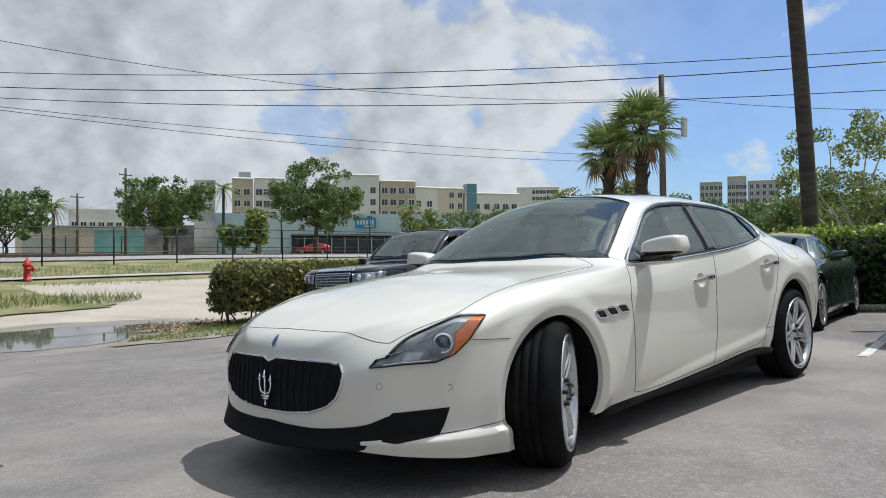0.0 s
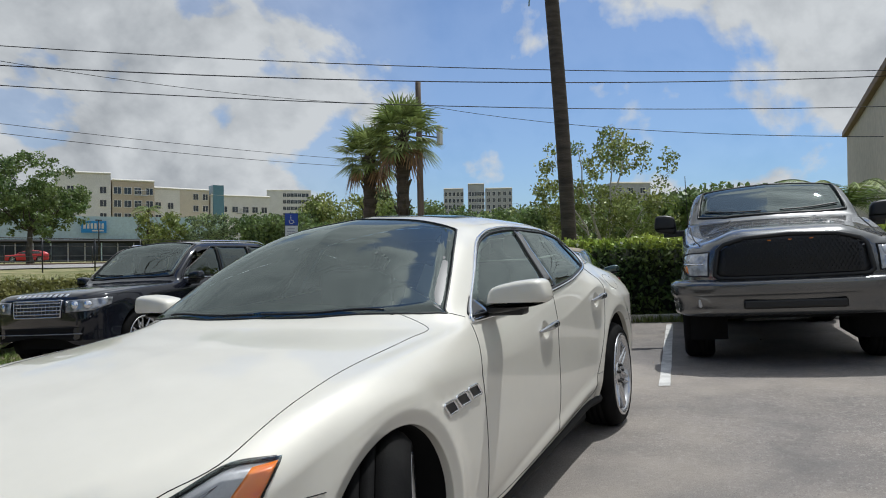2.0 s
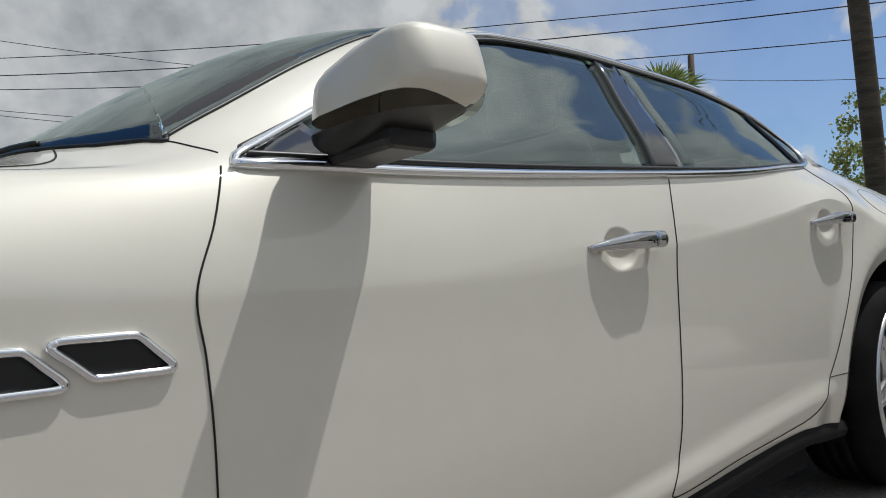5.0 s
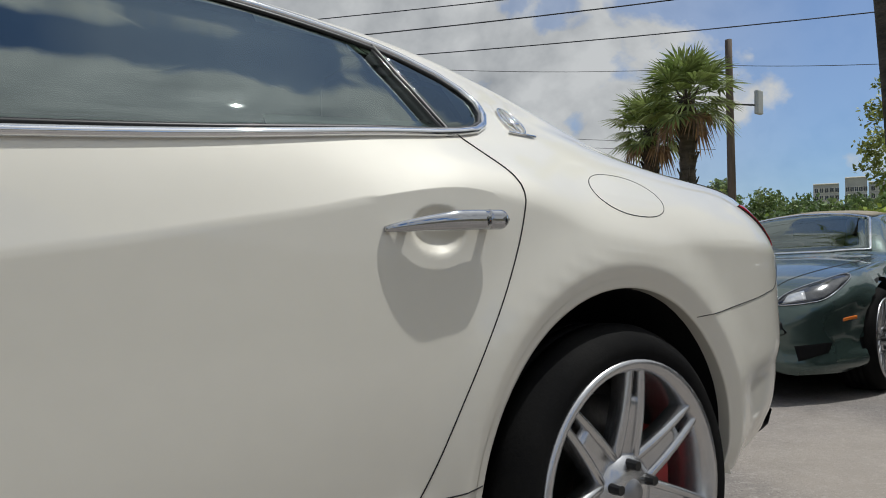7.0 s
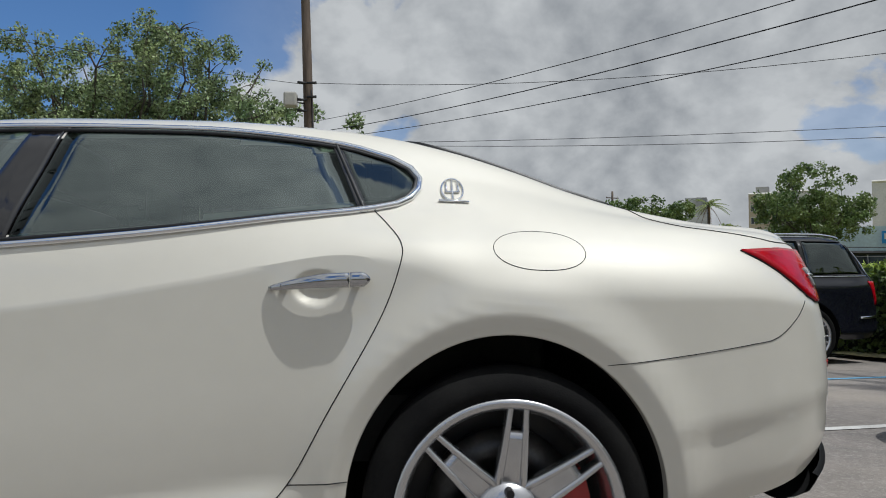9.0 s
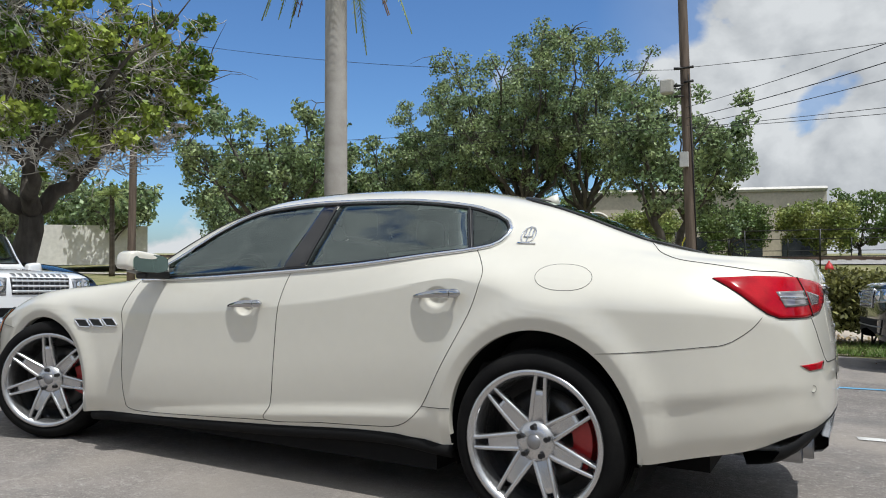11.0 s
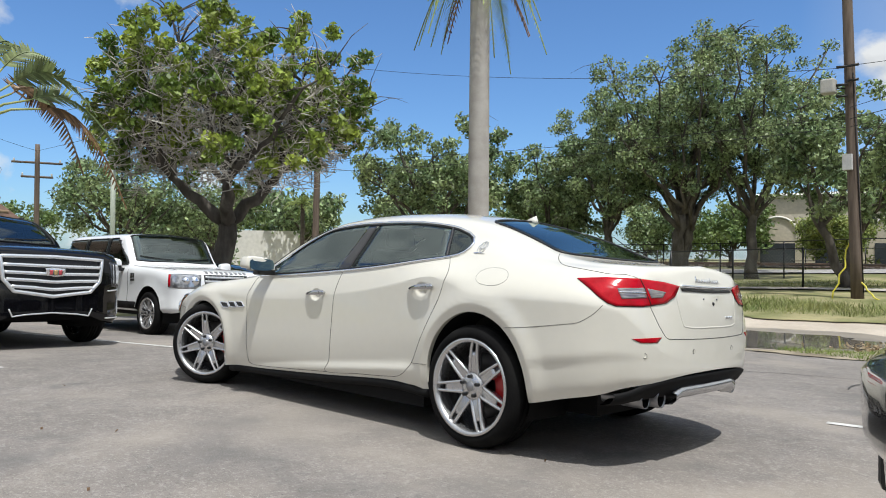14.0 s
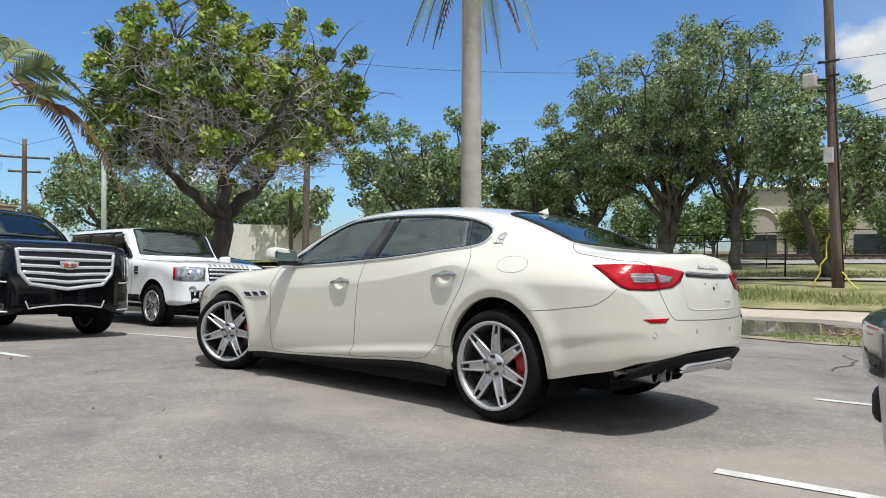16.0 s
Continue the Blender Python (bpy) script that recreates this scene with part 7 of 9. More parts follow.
        decal(sh, "reflector", [(-2.68, -0.75, 1.115), (-2.60, -0.87, 1.115), (-2.56, -0.90, 1.04), (-2.66, -0.77, 1.03)], d, CLEAR_LENS, h, 0.009, 3, 24, False, "bright reflector bowl", mir)
        trim(sh, "lamp_gap", lamp, d, 0.007, SEAM, h, True, 0.004, 70, True, mirror=mir)
        trim(sh, "lamp_bar", [(-2.68, -0.75, 1.02), (-2.60, -0.89, 1.02), (-2.45, -0.975, 1.02)], d, 0.008, CHROME, h, False, 0.012, 12, mirror=mir)
        trim(sh, "bonnet_gap", [(-1.05, -0.90, 0), (-1.8, -0.87, 0), (-2.55, -0.80, 0)], T_, 0.007, SEAM, car, False, 0, 30, mirror=mir)
        trim(sh, "bonnet_crease", [(-1.1, -0.45, 0), (-1.7, -0.48, 0), (-2.5, -0.42, 0)], T_, 0.02, PAINT_S, car, False, -0.012, 30, mirror=mir)
        handle(car, sh, -0.02, 1.12, 0.22, mir, TRIM, 0.035)
        handle(car, sh, 0.85, 1.12, 0.22, mir, TRIM, 0.035)
    # wrap-round bumper
    bm = bmesh.new()
    prev = None
    half_prof = [(0.03, 0.868), (-0.06, 0.858), (-0.098, 0.842), (-0.110, 0.828), (-0.112, 0.81), (-0.108, 0.735), (-0.100, 0.715), (-0.082, 0.70), (-0.074, 0.60), (-0.070, 0.55), (-0.055, 0.53), (-0.01, 0.51)]
    path = [(-2.20, -1.005), (-2.45, -1.0), (-2.62, -0.955), (-2.72, -0.86), (-2.77, -0.70), (-2.79, -0.45), (-2.80, -0.2), (-2.80, 0)]
    path += [(x, -y) for x, y in path[-2::-1]]
    pts = [Vector((*p, 0)) for p in path]
    fine = []
    for i in range(len(pts) - 1):
        for t in (0, 0.33, 0.66):
            fine.append(pts[i].lerp(pts[i + 1], t))
    fine.append(pts[-1])
    for i, p in enumerate(fine):
        a, b = fine[max(i - 2, 0)], fine[min(i + 2, len(fine) - 1)]
        tang = (b - a).normalized()
        nrm = Vector((-tang.y, tang.x, 0))
        if nrm.dot(Vector((p.x + 2.0, p.y, 0))) < 0:
            nrm = -nrm
        row = [bm.verts.new((p.x - nrm.x * o, p.y - nrm.y * o, z)) for o, z in half_prof]
        if prev:
            for j in range(len(row) - 1):
                bm.faces.new((prev[j], row[j], row[j + 1], prev[j + 1]))
        prev = row
    bmesh.ops.recalc_face_normals(bm, faces=bm.faces[:])
    bp = part("front_bumper", bm, PAINT_S, car, "grey wrap-round bumper")
    part("bumper_slot", box(bmesh.new(), (-2.893, -0.44, 0.58), (-2.86, 0.44, 0.665), 0.02), TRIM, bp, "black bumper slot", smooth=False)
    for sgn in (-1, 1):
        part("fog_lamp", box(bmesh.new(), (-2.815, sgn * 0.76 - 0.085, 0.60), (-2.74, sgn * 0.76 + 0.085, 0.69), 0.015), CLEAR_LENS, bp, "oblong fog lamp", smooth=False)
    mirror_pair(car, -0.72, 1.20, 1.50, (0.09, 0.13, 0.12), TRIM)
    part("aerial", sweep(bmesh.new(), [(-1.25, 0.92, 1.4), (-1.25, 0.92, 2.05)], 0.004), TRIM, car)
    seats(car, (-0.1, 0.75), 0.44, 0.95, LEATHER_D)
    wheels(car, "pickup", (-1.90, 1.66), 0.86, 0.41, 0.28, 0.27, 5, True, ALLOY_D, caliper=False, spread_=0.04)
    finish(car, sh, 1.0, PAINT_S, "grey metallic bodywork", 0.48)


dark_suv()
white_suv()
black_suv()
green_car()
pickup()


def far_car(x, y, turn, paint, label, name):
    car = root(name, label, "car", lot_pose(x, y, turn))
    ar = [(-1.3, 0.33, 0.36, 0.37), (1.35, 0.33, 0.36, 0.37)]
    sh = big_shell(-2.15, 2.25, 0.9, 0.80, 0.92, 0.95, 1.38, -0.85, 0.0, 1.1, 0.22, ar, tail=0.98, blunt=1.3, rail=0.7)
    glazing(car, sh, 0.9, -0.85, 0.0, 1.1, 0.96, 1.38, (-0.7, 0.2, 1.0, 1.5), 1.5, TRIM)
    wheels(car, "far_car", (-1.3, 1.35), 0.78, 0.33, 0.22, 0.24, 5, True, ALLOY, caliper=False)
    finish(car, sh, 0.9, paint, "", 0.22)


far_car(49.0, 74.5, -38, PAINT_R, "small red car parked by the far shop", "red_car")
far_car(-10.6, 4.3, 187, PAINT_K, "black car parked beyond the white off-roader", "black_car")


# ---- plants ----
def leaves(name, centres, radius, per, size, material, parent=None, seed=1, squash=0.8, label="", long=1.7, outward=None):
    """Many small leaves gathered round the centres."""
    rng = np.random.default_rng(seed)
    c = np.repeat(np.array(centres, float), per, axis=0)
    n = len(c)
    off = rng.normal(size=(n, 3))
    off /= np.linalg.norm(off, axis=1)[:, None] + 1e-9
    off *= (rng.random(n) ** 0.5)[:, None] * radius
    off[:, 2] *= squash
    p = c + off
    a = rng.normal(size=(n, 3))
    a[:, 2] -= 0.3
    a /= np.linalg.norm(a, axis=1)[:, None]
    b = np.cross(a, rng.normal(size=(n, 3)))
    b /= np.linalg.norm(b, axis=1)[:, None] + 1e-9
    nn = np.cross(a, b)
    s = size * (0.65 + 0.7 * rng.random(n))[:, None]
    v = np.stack([p - a * s * long / 2, p + b * s / 2 + nn * s * 0.12, p + a * s * long / 2, p - b * s / 2 + nn * s * 0.12], 1).reshape(-1, 3)
    me = bpy.data.meshes.new(name)
    me.vertices.add(4 * n)
    me.vertices.foreach_set("co", v.ravel())
    me.loops.add(4 * n)
    me.loops.foreach_set("vertex_index", np.arange(4 * n))
    me.polygons.add(n)
    me.polygons.foreach_set("loop_start", np.arange(0, 4 * n, 4))
    me.polygons.foreach_set("loop_total", np.full(n, 4))
    me.update(calc_edges=True)
    me.materials.append(material)
    ob = new(name, me)
    ob.parent = parent
    return tagged(ob, label)


def limb_path(a, b, bend, rng, n=6):
    a, b = Vector(a), Vector(b)
    mid = a.lerp(b, 0.5) + Vector(bend)
    wob = [Vector([rng.uniform(-1, 1) for _ in range(3)]) * (b - a).length * 0.035 for _ in range(n + 1)]
    return [a * (1 - t) ** 2 + mid * 2 * t * (1 - t) + b * t * t + wob[i] * (0 if i in (0, n) else 1) for i, t in enumerate(k / n for k in range(n + 1))]


def tree(name, label, x, y, height, crown, fork, trunk, leaf, bark=BARK, seed=1, limbs=8, twigs=7, per=34, size=0.12, clump=0.5, flat=0.5, lean=(0, 0), bare=0, stems=1, top=0.5, group="", aside=(0, 0), low=-0.35, floor_=0.0, tufts=2, main=0, open_heart=0.0):
    """A tree: tapered trunk, forking limbs, and leaves in clumps at the twig ends."""
    rng = random.Random(seed)
    ob = root(name, label, "tree", Matrix.Translation((x, y, land(x, y) - 0.05)), group)
    wood = bmesh.new()
    tips = []
    cz = fork + (height - fork) * top
    rz = (height - fork) * 0.55
    for st in range(stems):
        base = Vector((0, 0, 0)) if stems == 1 else Vector((rng.uniform(-0.3, 0.3), rng.uniform(-0.3, 0.3), 0))
        head = Vector((lean[0] + (rng.uniform(-0.9, 0.9) if stems > 1 else 0), lean[1] + (rng.uniform(-0.9, 0.9) if stems > 1 else 0), fork))
        path = limb_path(base, head, (rng.uniform(-0.15, 0.15), rng.uniform(-0.15, 0.15), 0), rng)
        sweep(wood, path, [trunk * (1.35 if i == 0 else 1.08 - 0.06 * i) for i in range(len(path))], seg=12)
        forks = []
        for k in range(main):
            q = 2 * math.pi * (k + 0.25) / main + 0.7
            mid = head + Vector((0.36 * crown * math.cos(q), 0.36 * crown * math.sin(q), (height - fork) * rng.uniform(0.16, 0.26)))
            path = limb_path(head - Vector((0, 0, 0.12)), mid, (0.1 * math.cos(q), 0.1 * math.sin(q), -0.05 * crown), rng)
            sweep(wood, path, [trunk * (0.66 - 0.06 * i) for i in range(len(path))], seg=10)
            forks.append(mid)
        for k in range(limbs):
            q = 2 * math.pi * (k + rng.uniform(-0.3, 0.3)) / limbs + st
            el = rng.uniform(low, 0.8)
            rr = crown * math.sqrt(max(0.08, 1 - 0.85 * max(el, 0) ** 2)) * rng.uniform(0.62, 0.98)
            end = Vector((aside[0] + rr * math.cos(q), aside[1] + rr * math.sin(q), cz + rz * el))
            start = head + Vector((0, 0, rng.uniform(-0.28 if limbs < 17 else -0.10, 0.02) * fork))
            if forks:
                start = min(forks, key=lambda m: (m - end).length) - Vector((0, 0, 0.03))
            path = limb_path(start, end, (0, 0, rng.uniform(0.0, 0.25) * crown * flat - 0.1 * crown), rng, 7)
            r0 = trunk * rng.uniform(0.28, 0.5) * (0.66 if limbs > 16 else 1.0)
            sweep(wood, path, [r0 * (1 - 0.80 * i / 7) for i in range(8)], seg=8)
            tips.append(end)
            for j in range(twigs):
                o = path[rng.randint(3, 7)]
                d = Vector((rng.gauss(0, 1), rng.gauss(0, 1), rng.gauss(0.25, 0.7))).normalized()
                e = o + d * crown * rng.uniform(0.18, 0.42)
                e.z = min(max(e.z, fork * 0.8), height - clump)
                sub = limb_path(o, e, (0, 0, 0.06 * crown), rng, 3)
                sweep(wood, sub, [r0 * 0.24, r0 * 0.17, r0 * 0.10, r0 * 0.05], seg=5)
                tips.append(e)
                for _ in range(tufts):
                    tips.append(e + Vector((rng.gauss(0, 1), rng.gauss(0, 1), rng.gauss(0, 0.7))) * clump * 0.9)
    for t in tips:
        over = math.hypot((t.x - aside[0]) / crown, (t.y - aside[1]) / crown)
        if over > 1.0 - 0.6 * clump / crown:
            f = (1.0 - 0.6 * clump / crown) / over * rng.uniform(0.86, 1.0)
            t.x, t.y = aside[0] + (t.x - aside[0]) * f, aside[1] + (t.y - aside[1]) * f
        limit = height - 0.7 * clump - 0.25 * (height - cz) * min(1, over) ** 2
        t.z = max(t.z, floor_ + rng.uniform(0, 0.5)) if floor_ else t.z
        if t.z > limit:
            t.z = limit - rng.uniform(0, 0.12) * (height - fork)
    part("trunk", wood, bark, ob, "rough bark trunk and limbs")
    if bare:
        bm = bmesh.new()
        for _ in range(bare):
            o = tips[rng.randrange(len(tips))] * rng.uniform(0.8, 1.0)
            o.z = max(o.z, fork)
            e = o + Vector((rng.gauss(0, 0.5), rng.gauss(0, 0.5), rng.gauss(0.25, 0.4))) * crown * 0.15
            pth = limb_path(o, e, (rng.gauss(0, 0.15), rng.gauss(0, 0.15), 0), rng, 3)
            sweep(bm, pth, [0.014, 0.012, 0.009, 0.005], seg=3, ends=False)
        part("dry_brushwood", bm, TWIG, ob, "grey leafless twigs")["kind"] = "stuff"
    if open_heart:
        tips = [t for t in tips if math.hypot((t.x - aside[0]) / crown, (t.y - aside[1]) / crown, (t.z - cz) / rz) > 0.72 or rng.random() > open_heart]
    leaves("crown", [tuple(t) for t in tips], clump, per, size, leaf, ob, seed, label="clumped green leaves")["kind"] = "stuff"
    return ob


def frond(bm, base, direction, length, droop, width, n=22, rng=None, vshape=0.35, ragged=0.0, fill=0.62, turn=None):
    """A feather leaf: an arching rib with leaflets on both sides."""
    d = Vector(direction).normalized()
    side_ = d.cross(Vector((0, 0, 1)))
    side_ = side_.normalized() if side_.length > 0.01 else Vector((1, 0, 0))
    side_ = turn.normalized() if turn else side_
    pts = []
    for i in range(n + 1):
        t = i / n
        pts.append(Vector(base) + d * length * t + Vector((0, 0, -droop * length * t * t)))
    sweep(bm, pts[:: max(1, n // 8)] + [pts[-1]], 0.016, seg=5)
    for i in range(2, n + 1):
        t = i / n
        w = width * math.sin(math.pi * min(1, 0.12 + 0.9 * t)) ** 0.6 * (1 - 0.4 * t)
        tang = (pts[i] - pts[i - 1]).normalized()
        for sgn in (-1, 1):
            if rng and rng.random() < ragged:
                continue
            out = (side_ * sgn + tang * 0.75 + Vector((0, 0, -vshape - (rng.uniform(0, 0.35) if rng else 0)))).normalized()
            lw = length / n * fill
            a, b = pts[i] - tang * lw / 2, pts[i] + tang * lw / 2
            tip = pts[i] + out * w
            m = pts[i] + out * w * 0.55
            v = [bm.verts.new(p) for p in (a, b, m + tang * lw * 0.4, tip, m - tang * lw * 0.4)]
            bm.faces.new(v)


def feather_palm(name, label, x, y, height, trunk, fronds, length, bark, leaf, seed=1, lean=(0, 0), droop=0.55, swell=1.0, width=0.45, up_=0.55, dead=0):
    rng = random.Random(seed)
    ob = root(name, label, "palm tree", Matrix.Translation((x, y, land(x, y) - 0.05)))
    bm = bmesh.new()
    n = 12
    path = [Vector((lean[0] * (i / n) ** 1.4, lean[1] * (i / n) ** 1.4, height * i / n)) for i in range(n + 1)]
    sweep(bm, path, [trunk * (1.18 - 0.18 * min(1, i / n * 6)) * (1 - 0.12 * i / n) for i in range(n + 1)], seg=28)
    part("trunk", bm, bark, ob, "ringed palm trunk")
    head = path[-1]
    if swell > 1:
        part("crownshaft", sweep(bmesh.new(), [head, head + Vector((0, 0, 0.5)), head + Vector((0, 0, 1.0))], [trunk * 0.9, trunk * 0.85, trunk * 0.4], seg=14), mat("green_crownshaft", (0.10, 0.16, 0.05), rough=0.5), ob)
        head = head + Vector((0, 0, 0.9))
    bm = bmesh.new()
    for k in range(fronds):
        q = 2 * math.pi * k * 0.382 + rng.uniform(-0.2, 0.2)
        el = up_ + rng.uniform(-0.75, 0.65)
        frond(bm, head, (math.cos(q), math.sin(q), el), length * rng.uniform(0.85, 1.1), droop * rng.uniform(0.7, 1.3), width, 46, rng)
    part("crown", bm, leaf, ob, "long feathery fronds", smooth=False)
    if dead:
        bm = bmesh.new()
        for k in range(dead):
            q = rng.uniform(0, 6.28)
            frond(bm, head - Vector((0, 0, 0.15)), (math.cos(q), math.sin(q), -0.5), length * 0.8, 0.9, width * 0.7, 20, rng)
        part("dead_fronds", bm, LEAF_D, ob, "hanging brown dead fronds", smooth=False)
    return ob


def fan_palm(x, y, height, seed, size=1.0, lean=(0, 0), trunk=0.19):
    rng = random.Random(seed)
    ob = root("fan_palm", "fan palm with a rough trunk and brown hanging leaves", "palm tree", Matrix.Translation((x, y, land(x, y) - 0.05)), "fan palms behind the hedge")
    bm = bmesh.new()
    n = 26
    path = [Vector((lean[0] * i / n, lean[1] * i / n, height * i / n)) for i in range(n + 1)]
    sweep(bm, path, [trunk * (1.0 if i < 15 else 1.25) * (1 + 0.07 * (-1) ** i) for i in range(n + 1)], seg=12)
    for k in range(70):
        i = rng.randint(12, n)
        q = rng.uniform(0, 6.28)
        o = path[i] + Vector((math.cos(q), math.sin(q), 0)) * trunk
        e = o + Vector((math.cos(q) * 0.13, math.sin(q) * 0.13, 0.26))
        sweep(bm, [o, e], [0.035, 0.015], seg=4)
    part("trunk", bm, BARK_D, ob, "rough boot-covered trunk")
    live, dead = bmesh.new(), bmesh.new()
    head = path[-1]
    for k in range(44):
        q = k * 2.39996
        el = 1.25 - 2.1 * (k / 43) ** 1.1 + rng.uniform(-0.1, 0.1)
        brown = k > 39
        bm = dead if brown else live
        d = Vector((math.cos(q) * math.cos(el), math.sin(q) * math.cos(el), math.sin(el)))
        stem = size * rng.uniform(0.55, 0.8)
        hub = head + d * stem + Vector((0, 0, -0.10 * stem))
        sweep(bm, [head, head + d * stem * 0.5, hub], [0.018, 0.014, 0.010], seg=4)
        side_ = d.cross(Vector((0, 0, 1)))
        side_ = side_.normalized() if side_.length > 0.05 else Vector((math.sin(q), -math.cos(q), 0))
        nrm = side_.cross(d)
        blades = 18
        for b in range(blades):
            a = (b / (blades - 1) - 0.5) * 3.6
            ray = (d * math.cos(a) + side_ * math.sin(a)).normalized()
            ln = size * (0.78 if not brown else 0.6) * (0.75 + 0.25 * math.cos(a)) * rng.uniform(0.85, 1.1)
            fall = Vector((0, 0, -ln * (0.14 if not brown else 0.7) * rng.uniform(0.7, 1.4)))
            w = 0.036 * size
            across = ray.cross(nrm).normalized() * w
            m = hub + ray * ln * 0.55 + nrm * 0.03
            v = [bm.verts.new(p) for p in (hub, m + across, hub + ray * ln + fall, m - across)]
            bm.faces.new(v)
    part("crown", live, LEAF_P, ob, "round crown of split green fans", smooth=False)
    part("dead_skirt", dead, LEAF_D, ob, "brown drooping dead fans", smooth=False)
    return ob


def traveller_palm(x, y):
    rng = random.Random(5)
    ob = root("traveller_palm", "traveller palm with a flat fan of torn leaves", "palm tree", Matrix.Translation((x, y, land(x, y) - 0.05)))
    part("trunk", sweep(bmesh.new(), [(0, 0, 0), (0.03, 0, 1.4), (0, 0, 3.2), (0, 0, 3.9)], [0.17, 0.15, 0.16, 0.22], seg=12), BARK_D, ob)
    across = Vector((0.22, 0.975, 0)).normalized()
    stalk = mat("pale_green_stalks", (0.20, 0.24, 0.07), (0.30, 0.31, 0.11), scale=2, rough=0.5)
    sheath = mat("orange_leaf_sheath", (0.42, 0.24, 0.06), (0.34, 0.30, 0.08), scale=3, rough=0.55)
    fan = bmesh.new()
    for k in range(15):
        a = radians(-62 + 124 * k / 14 + rng.uniform(-3, 3))
        d = across * math.sin(a) + Vector((0, 0, math.cos(a)))
        ln = rng.uniform(1.15, 1.5)
        base = Vector((0, 0, 3.8)) + d * 0.1
        hub = base + d * ln + Vector((0, 0, -0.22 * abs(math.sin(a))))
        sweep(fan, [base, base + d * 0.16, base + d * 0.3], [0.065, 0.045, 0.03], seg=6)
        st = part("leaf_stalk", sweep(bmesh.new(), [base + d * 0.3, base + d * ln * 0.6, hub], [0.036, 0.026, 0.02], seg=6), stalk, ob)
        old = k in (0, 1, 12, 14)
        bl = bmesh.new()
        frond(bl, hub, d + Vector((rng.uniform(-0.25, 0.25), rng.uniform(-0.1, 0.1), 0)), rng.uniform(1.6, 2.3), 0.40 + 0.6 * abs(math.sin(a)) + rng.uniform(0, 0.25) + (0.5 if old else 0), 0.55, 40, rng, 0.1 if not old else 0.6, 0.03, 1.05, d.cross(Vector((0.975, -0.22, 0))) + Vector((rng.uniform(-0.6, 0.6), rng.uniform(-0.3, 0.3), 0)))
        part("leaf_blade", bl, LEAF_D if old else LEAF_T, st, "dry brown torn blade" if old else "torn green banana-like blade", smooth=False)
    part("leaf_sheath", fan, sheath, ob, "orange fan of leaf bases")
    dead = bmesh.new()
    for k in range(150):
        q, z = rng.uniform(0, 6.28), rng.uniform(2.7, 3.95)
        out, w, ln = Vector((math.cos(q), math.sin(q), 0)), rng.uniform(0.02, 0.075), rng.uniform(0.4, 1.2)
        tang = Vector((-out.y, out.x, 0))
        prev = None
        for i in range(6):
            f = i / 5
            c = out * (0.16 + rng.uniform(0.25, 0.5) * math.sin(f * 2.2) + 0.02 * i) + Vector((0, 0, z + 0.12 * math.sin(f * 3) - ln * f ** 1.4))
            c += tang * rng.uniform(-0.04, 0.04)
            row = [dead.verts.new(c - tang * w * (1 - 0.7 * f)), dead.verts.new(c + tang * w * (1 - 0.7 * f))]
            if prev:
                dead.faces.new((prev[0], prev[1], row[1], row[0]))
            prev = row
    part("dead_skirt", dead, LEAF_D, ob, "hanging dry brown leaves", smooth=False)["kind"] = "stuff"


